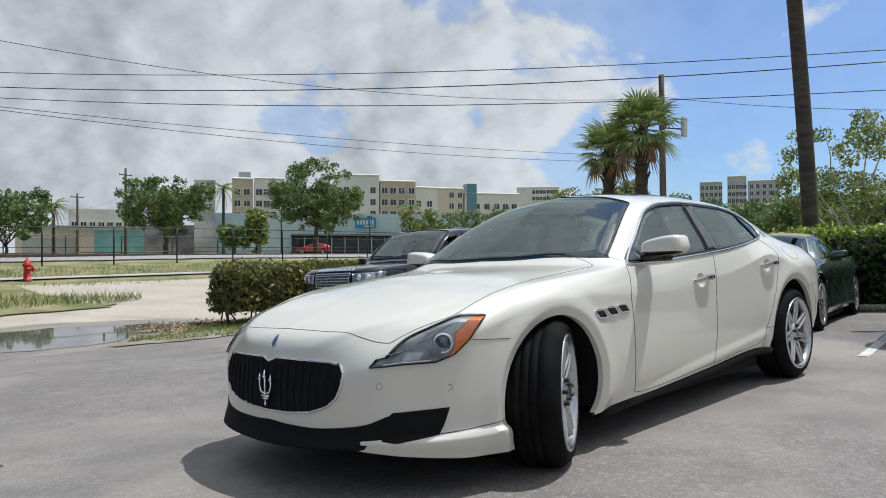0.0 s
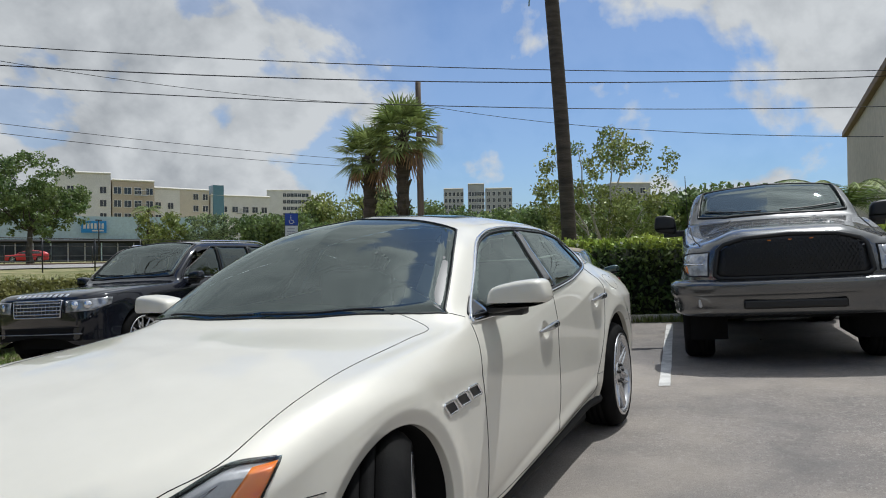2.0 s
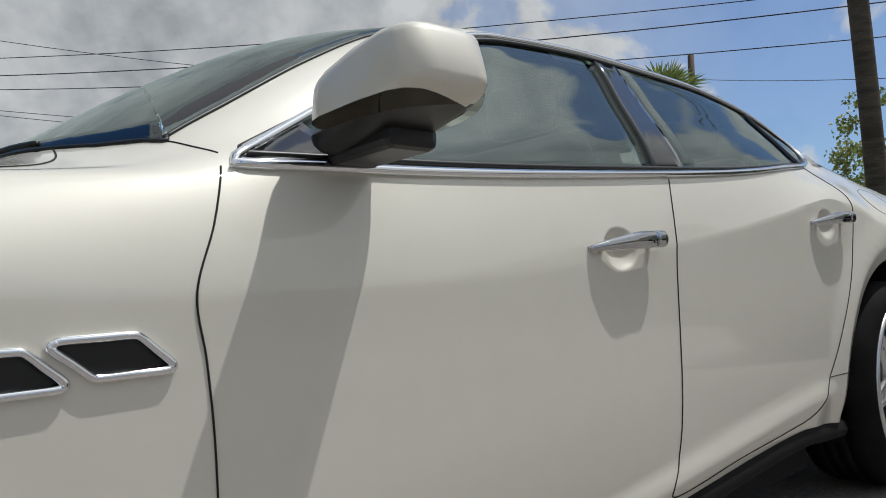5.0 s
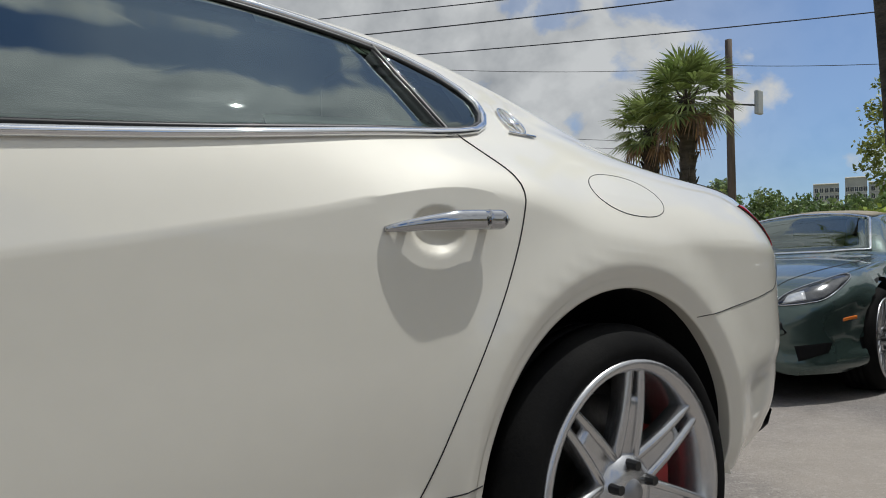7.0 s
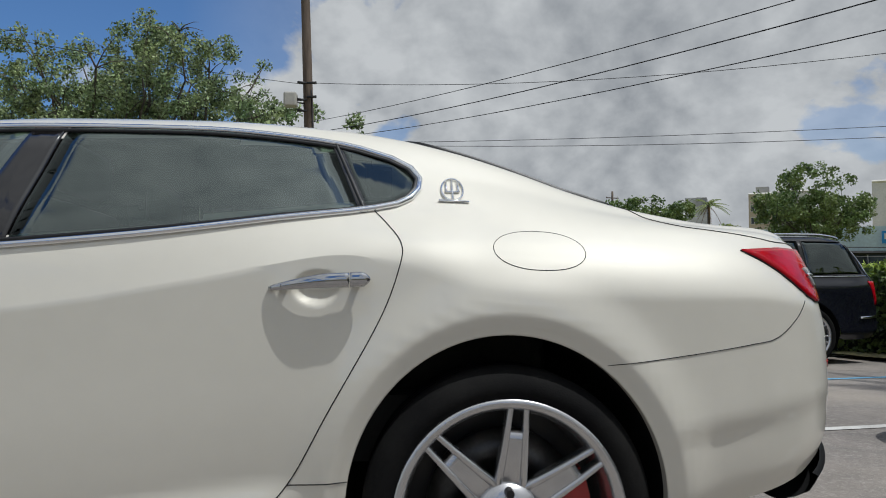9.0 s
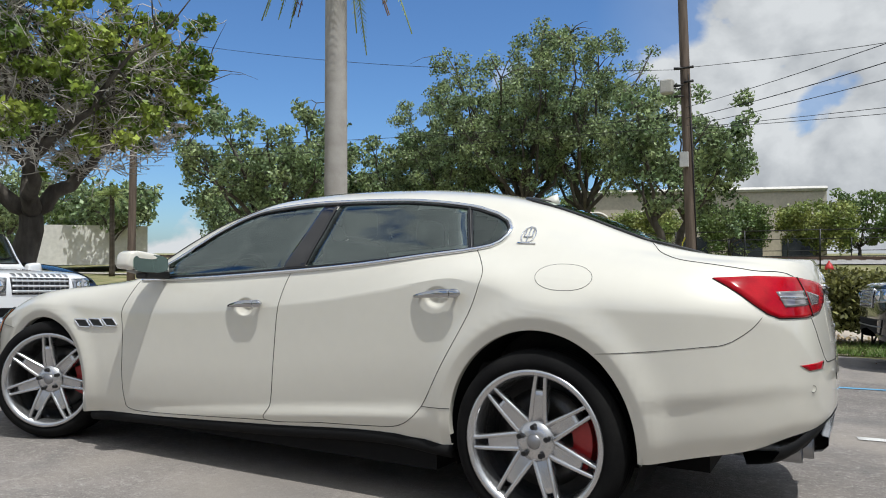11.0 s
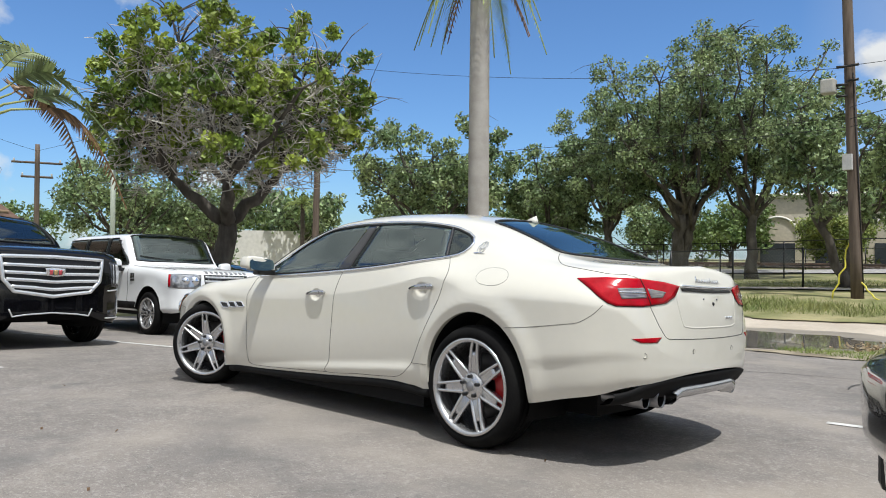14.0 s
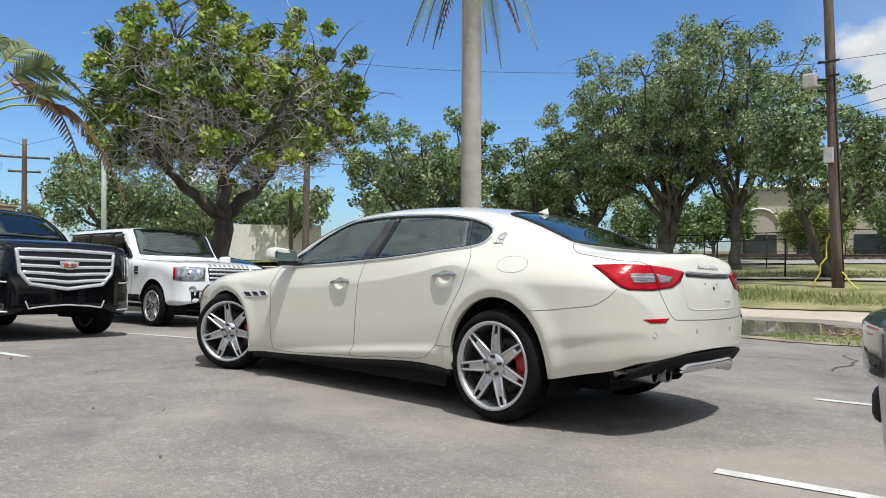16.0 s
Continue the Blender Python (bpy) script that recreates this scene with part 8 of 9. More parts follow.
def hedge(name, label, x0, y0, x1, y1, depth, height, n, leaf, top_leaf, size, seed, gap=0.0, lift=0.0, core=True):
    """A clipped hedge along a line: near-black core for the shade inside, dense leaves on its faces, paler young leaves
    on top.
    """
    rng = np.random.default_rng(seed)
    ob = root(name, label, "hedge", Matrix.Identity(4))
    length = math.hypot(x1 - x0, y1 - y0)
    ux, uy = (x1 - x0) / length, (y1 - y0) / length

    def at(s, d, z):
        x, y = x0 + ux * s - uy * d, y0 + uy * s + ux * d
        return (x, y, land(x, y) + z)

    # solid near-black body stands in for the shade among the leaves
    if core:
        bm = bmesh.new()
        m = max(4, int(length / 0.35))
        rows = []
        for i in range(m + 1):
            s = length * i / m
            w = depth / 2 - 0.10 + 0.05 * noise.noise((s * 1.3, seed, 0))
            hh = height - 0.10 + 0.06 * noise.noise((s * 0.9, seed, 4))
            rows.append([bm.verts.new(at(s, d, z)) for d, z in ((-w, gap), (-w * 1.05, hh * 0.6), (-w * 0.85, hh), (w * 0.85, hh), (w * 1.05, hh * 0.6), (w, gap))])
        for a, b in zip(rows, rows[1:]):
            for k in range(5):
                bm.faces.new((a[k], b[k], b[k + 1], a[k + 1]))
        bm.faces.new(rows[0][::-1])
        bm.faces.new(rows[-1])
        part("core", bm, mat("hedge_shade_core", (0.012, 0.016, 0.008), rough=0.95), ob, "solid near-black core for the shaded inside")
    pts, tops = [], []
    for _ in range(n):
        s = rng.random() * length
        bump = 0.08 * noise.noise((s * 1.1, seed, 2))
        f = rng.random()
        if f < 0.62:
            sgn = -1 if rng.random() < 0.5 else 1
            z = gap + (height - gap) * rng.random() ** 0.8
            d = sgn * (depth / 2 + bump + 0.06 * rng.normal())
            pts.append(at(s, d, z))
        elif f < 0.70:
            pts.append(at(rng.choice([0.0, length]) + 0.05 * rng.normal(), (rng.random() - 0.5) * depth, gap + (height - gap) * rng.random()))
        else:
            tops.append(at(s, (rng.random() - 0.5) * depth, height + bump + 0.05 * rng.normal()))
    leaves("side_leaves", pts, 0.07, 2, size, leaf, ob, seed)["kind"] = "stuff"
    leaves("top_leaves", tops, 0.07, 2, size, top_leaf, ob, seed + 1)["kind"] = "stuff"
    if gap:
        bm = bmesh.new()
        r2 = random.Random(seed)
        for _ in range(int(length * 5)):
            s = r2.uniform(0, length)
            a = at(s, r2.uniform(-0.15, 0.15), -0.02)
            b = at(s + r2.uniform(-0.25, 0.25), r2.uniform(-0.3, 0.3), height * 0.6)
            sweep(bm, limb_path(a, b, (0, 0, 0), r2, 4), [0.02, 0.017, 0.014, 0.012, 0.008], seg=5)
        part("woody_stem", bm, BARK, ob, "bare woody stems")["kind"] = "stuff"
    return ob


def grass(name, label, spots, n, height, seed, material=GRASS):
    """Blades scattered over round spots of (x, y, rx, ry)."""
    rng = np.random.default_rng(seed)
    w = np.array([s[2] * s[3] for s in spots])
    pick = rng.choice(len(spots), n, p=w / w.sum())
    q, r = rng.random(n) * 2 * np.pi, np.sqrt(rng.random(n))
    sp = np.array(spots)[pick]
    x, y = sp[:, 0] + sp[:, 2] * r * np.cos(q), sp[:, 1] + sp[:, 3] * r * np.sin(q)
    z = np.array([land(a, b) for a, b in zip(x, y)])
    h = height * (0.4 + 0.9 * rng.random(n))
    t = rng.random(n) * 2 * np.pi
    wd = 0.006 + 0.006 * rng.random(n) + 0.0012 * height * 10
    lx, ly = 0.5 * h * rng.normal(size=n), 0.5 * h * rng.normal(size=n)
    a = np.stack([x - wd * np.cos(t), y - wd * np.sin(t), z], 1)
    b = np.stack([x + wd * np.cos(t), y + wd * np.sin(t), z], 1)
    c = np.stack([x + lx, y + ly, z + h], 1)
    v = np.stack([a, b, c], 1).reshape(-1, 3)
    ob = raw(name, v.tolist(), np.arange(3 * n).reshape(-1, 3).tolist(), material)
    return tagged(ob, label, "grass", kind="stuff")


# ---- verge, puddle, street furniture ----
tagged(blob_sheet("water", -1.1, 10.65, 2.6, 1.45, 0.004, WATER, 8, 0.35, 2.0), "shallow muddy puddle in the gutter", "puddle", kind="structure")
tagged(blob_sheet("ground", -0.9, 10.5, 4.6, 2.3, -0.004, mat("wet_sand", (0.20, 0.175, 0.145), (0.27, 0.235, 0.19), scale=1.5, rough=0.5), -4, 0.35, 4.0), "damp sand round the puddle", "ground", kind="structure")
tagged(blob_sheet("verge", 1.55, 8.8, 1.6, 0.65, 0.014, DIRT, 14, 0.4, 6.0, mound=0.05), "grassy dirt verge at the lot edge", "verge", kind="structure")
tagged(blob_sheet("verge", 4.4, 9.9, 3.6, 1.0, 0.012, DIRT, 4, 0.3, 7.0, mound=0.04), "dirt strip under the hedge", "verge", kind="structure")
grass("grass", "rough green grass on the lot edge", [(1.5, 8.7, 1.4, 0.5), (2.9, 9.2, 1.6, 0.6), (5.2, 9.9, 2.4, 0.7)], 12000, 0.10, 3, GRASS_G)
tagged(blob_sheet("verge", -0.8, 15.6, 3.2, 1.1, 0.02, LAWN, 0, 0.3, 9.0, mound=0.05), "grass verge round the utility pole", "verge", kind="structure")
sheet("verge", lambda y: -45, lambda y: 1.6, 15.4, 22.0, 0.03, LAWN, 1.0, "grass verge between street and railway", "verge", rag=0.6)
grass("grass", "tall uneven grass beside the street", [(-1.0, 16.6, 4.5, 1.3), (-8, 17.5, 7, 1.8), (-17, 18, 8, 2)], 16000, 0.24, 5)
sheet("pavement", lambda y: -45, lambda y: 60, 23.4, 24.3, 0.03, CONCRETE_W, 1.0, "weathered concrete footpath before the railway", "path", rag=0.1)
sheet("ballast", lambda y: -80, lambda y: 90, 33.0, 40.0, 0.03, STONE, 1.0, "grey stone ballast of the railway", "ballast", rag=0.3)
grass("grass", "short dry grass before the railway", [(4, 21, 3.0, 0.7), (10, 26.5, 22, 2.6), (-14, 26.5, 16, 2.6)], 14000, 0.12, 8)
for k, yy in enumerate((35.8, 37.25)):
    ob = root("rail", "rust-brown steel railway rail on ballast", "rail", group="railway rails", kind="structure")
    box_part("rail_head", (-90, yy - 0.04, land(0, yy) + 0.10), (110, yy + 0.04, land(0, yy) + 0.24), mat("rusty_rail", (0.075, 0.05, 0.038), (0.13, 0.085, 0.06), scale=3, rough=0.8), ob)
sl = root("sleepers", "dark timber railway sleepers in ballast", "sleeper", kind="stuff")
bm = bmesh.new()
for k in range(240):
    x = -60 + k * 0.6
    box(bm, (x, 35.2, land(0, 36) + 0.02), (x + 0.24, 37.9, land(0, 36) + 0.11))
part("sleeper_row", bm, WOOD, sl, smooth=False)["kind"] = "stuff"

# fallen leaves on the dirt by the hedge's end
drop_ = np.random.default_rng(31)
spots = [(float(a), float(b)) for a, b in zip(drop_.normal(2.3, 0.6, 1500), drop_.normal(10.0, 0.45, 1500))]
tagged(leaves("leaf_litter", [(a, b, land(a, b) + 0.035) for a, b in spots], 0.03, 1, 0.045, LITTER, None, 9, 0.3), "dry brown fallen leaves on bare dirt", "leaf litter", kind="stuff")

# cracks and litter on the asphalt
TAR = mat("tar_crack", (0.035, 0.034, 0.033), (0.07, 0.068, 0.065), scale=6, rough=0.85)
CRACK = random.Random(14)
for k, (x, y, turn, length, width) in enumerate(((1.9, 6.6, 255, 2.6, 0.05), (2.3, 5.2, 170, 2.4, 0.03))):
    q, verts, n = radians(turn), [], int(length / 0.06)
    for i in range(n + 1):
        q += CRACK.gauss(0, 0.13)
        x, y = x + 0.06 * math.cos(q), y + 0.06 * math.sin(q)
        w = width * (0.4 + 0.6 * math.sin(math.pi * i / n)) * CRACK.uniform(0.5, 1.2) / 2
        for s_ in (-w, w):
            xx, yy = x - s_ * math.sin(q), y + s_ * math.cos(q)
            verts.append((xx, yy, land(xx, yy) + 0.0035))
    tagged(raw("crack", verts, [(2 * i, 2 * i + 2, 2 * i + 3, 2 * i + 1) for i in range(n)], TAR), "thin dark tar-filled crack in the asphalt", "crack", group="cracks in the asphalt", kind="structure")
rng_ = np.random.default_rng(77)
pts = [(float(a), float(b)) for a, b in zip(rng_.uniform(-7, 8, 90), rng_.uniform(-6, 7.5, 90))]
tagged(leaves("litter", [(a, b, land(a, b) + 0.008) for a, b in pts], 0.02, 1, 0.015, LEAF_D, None, 7, 0.1), "small dry leaves and grit strewn on asphalt", "litter", kind="stuff")

# wheel stops
def wheel_stop(x, y, turn):
    ob = root("wheel_stop", "white concrete wheel stop on the asphalt", "wheel stop", lot_pose(x, y, turn), "wheel stops")
    bm = bmesh.new()
    box(bm, (-0.08, -0.85, 0.0), (0.08, 0.85, 0.11), 0.025)
    part("block", bm, CONCRETE, ob, smooth=False)


wheel_stop(8.75, 0.35, 7)
wheel_stop(8.2, 4.3, 7)
wheel_stop(8.75, -2.3, 7)
sheet("verge", lambda y: 8.9 - 0.12 * y, lambda y: 14.5, -17, 8.2, 0.06, LAWN, 1.0, "grass strip under the long hedge", "verge", rag=0.1)
grass("grass", "green grass along the foot of the hedge", [(9.0, -0.6, 0.45, 2.2), (8.6, 3.0, 0.35, 2.0), (9.4, -4, 0.4, 2.2)], 9000, 0.13, 12)

hedge("hedge", "long clipped hedge with bright young tops", 9.95, -6.5, 8.85, 10.8, 1.1, 1.32, 30000, LEAF_H, LEAF_Y, 0.052, 21)
hedge("hedge", "low leggy hedge with bare stems at the lot edge", 2.3, 9.76, 7.5, 10.3, 0.8, 1.12, 15000, LEAF_L, LEAF_L, 0.05, 22, gap=0.30)
hedge("hedge", "low green hedge beside the big tree", -13.9, 5.0, -11.6, 8.4, 0.6, 0.75, 2600, LEAF_H, LEAF_A, 0.08, 23)


def hydrant(x, y):
    red = mat("red_hydrant_paint", (0.42, 0.02, 0.02), (0.50, 0.035, 0.03), scale=6, rough=0.45)
    ob = root("fire_hydrant", "red fire hydrant on the dirt verge", "hydrant", Matrix.Translation((x, y, land(x, y))))
    part("barrel", lathe(bmesh.new(), [(0.16, 0), (0.16, 0.05), (0.105, 0.07), (0.105, 0.45), (0.14, 0.47), (0.14, 0.52), (0.12, 0.56), (0.07, 0.66), (0.03, 0.70), (0.03, 0.75), (0.001, 0.76)], 24, "z"), red, ob)
    for q, r in ((0, 0.055), (180, 0.055), (270, 0.075)):
        p = part("nozzle", lathe(bmesh.new(), [(r, 0.08), (r, 0.16), (r * 1.2, 0.16), (r * 1.2, 0.20), (0.02, 0.21), (0.001, 0.23)], 16), red, ob)
        p.matrix_basis = pose(0, 0, 0.38, 0, 0, q)


hydrant(2.4, 23.2)


def utility_pole(x, y, top, r=0.15, lean=(0, 0), arms=(), label="weathered wooden utility pole", box_=False):
    ob = root("utility_pole", label, "utility pole", Matrix.Translation((x, y, land(x, y) - 0.1)), "utility poles")
    part("shaft", sweep(bmesh.new(), [(lean[0] * k / 8, lean[1] * k / 8, top * k / 8) for k in range(9)], [r * (1 - 0.035 * k) for k in range(9)], seg=12), WOOD, ob)
    for z, half, turn in arms:
        c, s = math.cos(radians(turn)) * half, math.sin(radians(turn)) * half
        f = z / top
        bm = bmesh.new()
        sweep(bm, [(lean[0] * f - c, lean[1] * f - s, z), (lean[0] * f + c, lean[1] * f + s, z)], 0.055, seg=4)
        part("crossarm", bm, WOOD, ob, "timber crossarm")
        for sg in (-0.9, 0.9):
            part("insulator", lathe(bmesh.new(), [(0.03, 0), (0.045, 0.05), (0.03, 0.08), (0.045, 0.11), (0.01, 0.14)], 10, "z"), CONCRETE, ob).matrix_basis = Matrix.Translation((lean[0] * f + c * sg, lean[1] * f + s * sg, z + 0.05))
    return ob


P2 = (-1.4, 20.2)
pole2 = utility_pole(*P2, 12.0, 0.185, (-0.42, 0.1), label="leaning brown wooden utility pole beside the street")
for z, sg in ((7.2, -1), (6.65, -1), (6.3, -1), (7.2, 1), (6.75, 1)):
    part("insulator", sweep(bmesh.new(), [(-0.25, -0.15, z), (-0.25 + sg * 0.3, -0.2, z)], [0.03, 0.05], seg=6), TRIM, pole2, "dark side insulator")
part("meter_box", box(bmesh.new(), (-0.36, -0.30, 4.02), (-0.10, -0.14, 4.5), 0.01), mat("grey_meter_box", (0.45, 0.45, 0.44), rough=0.5), pole2, "pale grey meter box", smooth=False)
part("flood_lamp", box(bmesh.new(), (-0.95, -0.45, 6.4), (-0.55, -0.05, 6.85), 0.05), mat("grey_flood_lamp", (0.38, 0.37, 0.34), rough=0.6), pole2, "square grey floodlight", smooth=False)
part("lamp_arm", sweep(bmesh.new(), [(-0.28, 0, 6.55), (-0.7, -0.2, 6.6)], 0.025), TRIM, pole2)
YEL = mat("yellow_guard", (0.62, 0.55, 0.06), rough=0.5)
for dx, dz in ((-0.62, 2.3), (0.65, 1.2)):
    part("guy_guard", sweep(bmesh.new(), limb_path((-0.15, 0, dz), (dx, -0.3, 0.1), (-0.12 * dx, 0, -0.3), random.Random(3), 8), 0.025, seg=6), YEL, pole2, "yellow guy-wire guard")
part("riser_cable", sweep(bmesh.new(), [(0.17, -0.05, 0.3), (0.02, -0.08, 4.0), (-0.12, -0.06, 7.0)], 0.02, seg=6), CABLE, pole2)

pole1 = utility_pole(22.0, 10.9, 8.5, 0.15, (-0.2, 0), label="thin dark utility pole behind the fan palms")
part("lamp_head", box(bmesh.new(), (0.7, -0.5, 6.1), (1.05, -0.35, 6.9), 0.04), mat("grey_lamp_head", (0.42, 0.43, 0.42), rough=0.5), pole1, "grey lamp head", smooth=False)
part("lamp_arm", sweep(bmesh.new(), [(-0.1, 0, 6.4), (0.8, -0.4, 6.4)], 0.03), TRIM, pole1)
utility_pole(-23.0, 15.9, 11.0, 0.17, (0.3, 0), ((10.3, 0.75, 40),), "grey utility pole with a timber crossarm")
utility_pole(-34.2, 7.4, 7.2, 0.15, (0, 0), ((6.3, 1.1, 70), (5.6, 0.7, 70)), "distant utility pole with crossarms")
utility_pole(24.1, 71.9, 9.0, 0.16, (0, 0), ((8.3, 0.8, 20),), "distant pole beyond the railway")
utility_pole(21.4, 78.0, 6.6, 0.14, (0, 0), ((6.2, 0.8, 20),), "distant pole beyond the railway")


def steel_pole(x, y, top, r, material, label):
    ob = root("lamp_post", label, "lamp post", Matrix.Translation((x, y, land(x, y))), "lamp posts")
    part("shaft", sweep(bmesh.new(), [(0, 0, 0), (0, 0, top)], [r, r * 0.8], seg=10), material, ob)
    part("lamp_head", box(bmesh.new(), (-0.35, -0.12, top - 0.05), (0.35, 0.12, top + 0.08), 0.03), material, ob, smooth=False)


steel_pole(-23.6, 6.9, 5.4, 0.11, mat("pale_green_steel", (0.30, 0.33, 0.27), rough=0.6), "pale greenish lamp post behind the white off-roader")
for px_, py_ in ((36.7, 62.5), (52.0, 66.5), (17.5, 72.5)):
    steel_pole(px_, py_, 4.6, 0.08, TRIM, "black lamp post by the far shop")


# ---- overhead wires ----
def wire(a, b, sag, r=0.009):
    a, b = Vector(a), Vector(b)
    ob = root("overhead_wire", "black overhead wire between pole and building", "wire", group="overhead wires")
    n = 24
    part("cable", sweep(bmesh.new(), [a.lerp(b, i / n) - Vector((0, 0, 4 * sag * (i / n) * (1 - i / n))) for i in range(n + 1)], r, seg=5, ends=False), CABLE, ob)


px2, py2 = P2[0] - 0.25, P2[1]
wire((px2, py2, 5.83), (15.1, -4.35, 5.22), 0.50)
wire((px2, py2, 5.48), (15.1, -4.35, 5.10), 0.60, 0.011)
wire((px2, py2, 5.24), (15.1, -4.35, 4.42), 0.55)
wire((px2, py2, 7.12), (20.9, 10.5, 7.0), 0.75)
wire((20.9, 10.5, 7.05), (16.5, -5.0, 3.9), 0.35)
wire((px2, py2, 5.16), (26, 15, 5.7), 0.25)
wire((px2, py2, 5.14), (26, 14, 5.3), 0.42)
wire((px2, py2, 7.06), (-23.0, 15.9, 10.2), 0.5)
wire((px2, py2, 5.56), (-34, 12, 6.0), 0.5)
wire((px2, py2, 5.24), (-34, 12, 5.5), 0.5)
wire((-23.0, 15.9, 10.2), (-34.2, 7.4, 6.2), 0.3)
wire((-34.2, 7.4, 6.2), (-12, -6, 6.5), 0.5)
wire((24.1, 71.9, 7.0), (21.4, 78.0, 5.6), 0.2)

# ---- trees ----
tree("big_tree", "wide old tree with glossy leaf tufts and bare twigs", -12.2, 5.15, 7.7, 3.65, 2.65, 0.30, LEAF_A, bark=BARK, seed=4, floor_=3.6, aside=(0.2, 0.4), low=0.06, limbs=26, twigs=17, per=95, size=0.08, clump=0.25, bare=5200, top=0.46, lean=(0.1, 0.1), flat=0.7, tufts=0, main=4, open_heart=0.30)
feather_palm("royal_palm", "royal palm with a smooth grey trunk", -8.0, 10.25, 9.2, 0.29, 22, 2.0, BARK_P, LEAF_P, seed=3, droop=1.25, swell=1.4, up_=0.25, width=0.58, dead=4)
tree("oak_tree", "spreading live oak with several trunks", -11.4, 29.2, 12.4, 5.0, 3.2, 0.32, LEAF_O, seed=11, limbs=8, twigs=9, per=92, size=0.088, clump=0.47, stems=3, top=0.54, tufts=1, group="oaks along the street")
tree("oak_tree", "tall live oak beside the street", -8.3, 30.5, 12.0, 4.2, 3.4, 0.26, LEAF_O, seed=12, limbs=14, twigs=10, per=92, size=0.088, clump=0.46, stems=1, top=0.52, tufts=1, group="oaks along the street")
tree("oak_tree", "smaller live oak beside its neighbours", -14.5, 28.0, 9.6, 3.2, 3.0, 0.22, LEAF_O, seed=19, limbs=12, twigs=9, per=92, size=0.088, clump=0.44, stems=1, top=0.52, tufts=1, group="oaks along the street")
tree("oak_tree", "live oak behind the utility pole", -2.8, 24.8, 8.2, 3.0, 2.6, 0.18, LEAF_O, seed=13, limbs=7, twigs=7, per=56, size=0.105, clump=0.40, stems=2, top=0.52, group="oaks along the street")
tree("street_tree", "olive-green tree beyond the lot", -21.5, 22.5, 9.0, 4.4, 2.6, 0.28, LEAF_O, seed=14, limbs=14, twigs=9, tufts=1, per=74, size=0.125, clump=0.50, group="trees beyond the lot")
tree("street_tree", "olive-green tree beyond the lot", -18.5, 29.0, 7.4, 4.0, 2.2, 0.22, LEAF_O, seed=15, limbs=12, twigs=8, tufts=1, per=74, size=0.125, clump=0.50, group="trees beyond the lot")
tree("street_tree", "olive-green tree beyond the lot", -29.5, 9.6, 7.4, 3.0, 2.6, 0.2, LEAF_O, seed=16, limbs=11, twigs=8, tufts=1, per=52, size=0.11, clump=0.52, group="trees beyond the lot")
tree("street_tree", "olive-green tree beyond the lot", -28.5, 13.6, 5.6, 2.4, 2.2, 0.16, LEAF_O, seed=17, limbs=10, twigs=8, tufts=1, per=46, size=0.11, clump=0.5, group="trees beyond the lot")
tree("street_tree", "thin tree far beyond the lot", -38.0, 26.0, 6.4, 3.0, 2.6, 0.16, LEAF_O, seed=18, limbs=9, twigs=6, per=22, size=0.2, clump=0.6, group="trees beyond the lot")
for k, (x, y, h, c) in enumerate(((-4.0, 50, 4.4, 2.8), (-9.5, 49, 4.0, 2.6), (-22, 33, 5.5, 3.5), (1.5, 50, 4.2, 2.6))):
    tree("street_tree", "bright green tree behind the railway fence", x, y, h, c, 1.0, 0.14, LEAF_F if k % 2 else LEAF_M, seed=30 + k, limbs=9, twigs=6, per=60, size=0.125, clump=0.6, group="trees behind the railway")
for k, (x, y, h, c) in enumerate(((-17, 50, 5.5, 3.4), (-25, 52, 6.2, 4.0), (-31, 45, 7.0, 4.0), (-41, 40, 6.6, 4.2), (-50, 32, 6.8, 4.4), (-48, 20, 6.0, 4.0), (-58, 12, 6.0, 4.2), (-36, 16, 5.0, 3.2))):
    tree("street_tree", "hazy green tree far behind the railway", x, y, h, c, 1.2, 0.16, LEAF_O if k % 2 else LEAF_M, seed=240 + k, limbs=10, twigs=6, per=44, size=0.17, clump=0.7, group="trees behind the railway")
feather_palm("small_palm", "small palm far beyond the lot", -32.5, 21.9, 4.6, 0.14, 18, 1.5, BARK_D, LEAF_P, seed=8, width=0.3)
traveller_palm(-11.8, -0.62)
tree("garden_tree", "dense dark shrub behind the black off-roader", -13.6, -3.0, 4.4, 2.2, 0.8, 0.12, LEAF_T, seed=41, limbs=10, twigs=6, per=120, size=0.09, clump=0.55)

fan_palm(16.2, 9.9, 4.75, 2, 0.95, (0.1, 0), 0.15)
fan_palm(15.5, 8.25, 5.15, 3, 1.03, (0.0, 0), 0.15)
feather_palm("tall_palm", "tall slim coconut palm with a dark trunk", 10.85, 1.85, 8.3, 0.155, 16, 2.6, BARK_D, LEAF_P, seed=6, lean=(-0.55, 0.35), droop=0.7)
tree("sparse_tree", "open-branched tree with tufts of pale leaves", 13.6, 1.75, 4.3, 1.75, 1.0, 0.09, LEAF_F, bark=TWIG, seed=51, limbs=11, twigs=5, per=56, size=0.05, clump=0.24, top=0.52, flat=0.2)
feather_palm("coconut_palm", "bushy palm behind the grey pickup", 12.6, -3.2, 1.9, 0.14, 22, 2.1, BARK_D, LEAF_P, seed=61, up_=0.7, droop=0.65, width=0.4)
feather_palm("coconut_palm", "bushy palm behind the grey pickup", 13.2, -1.9, 1.5, 0.12, 18, 1.7, BARK_D, LEAF_P, seed=62, up_=0.7, droop=0.65, width=0.36)
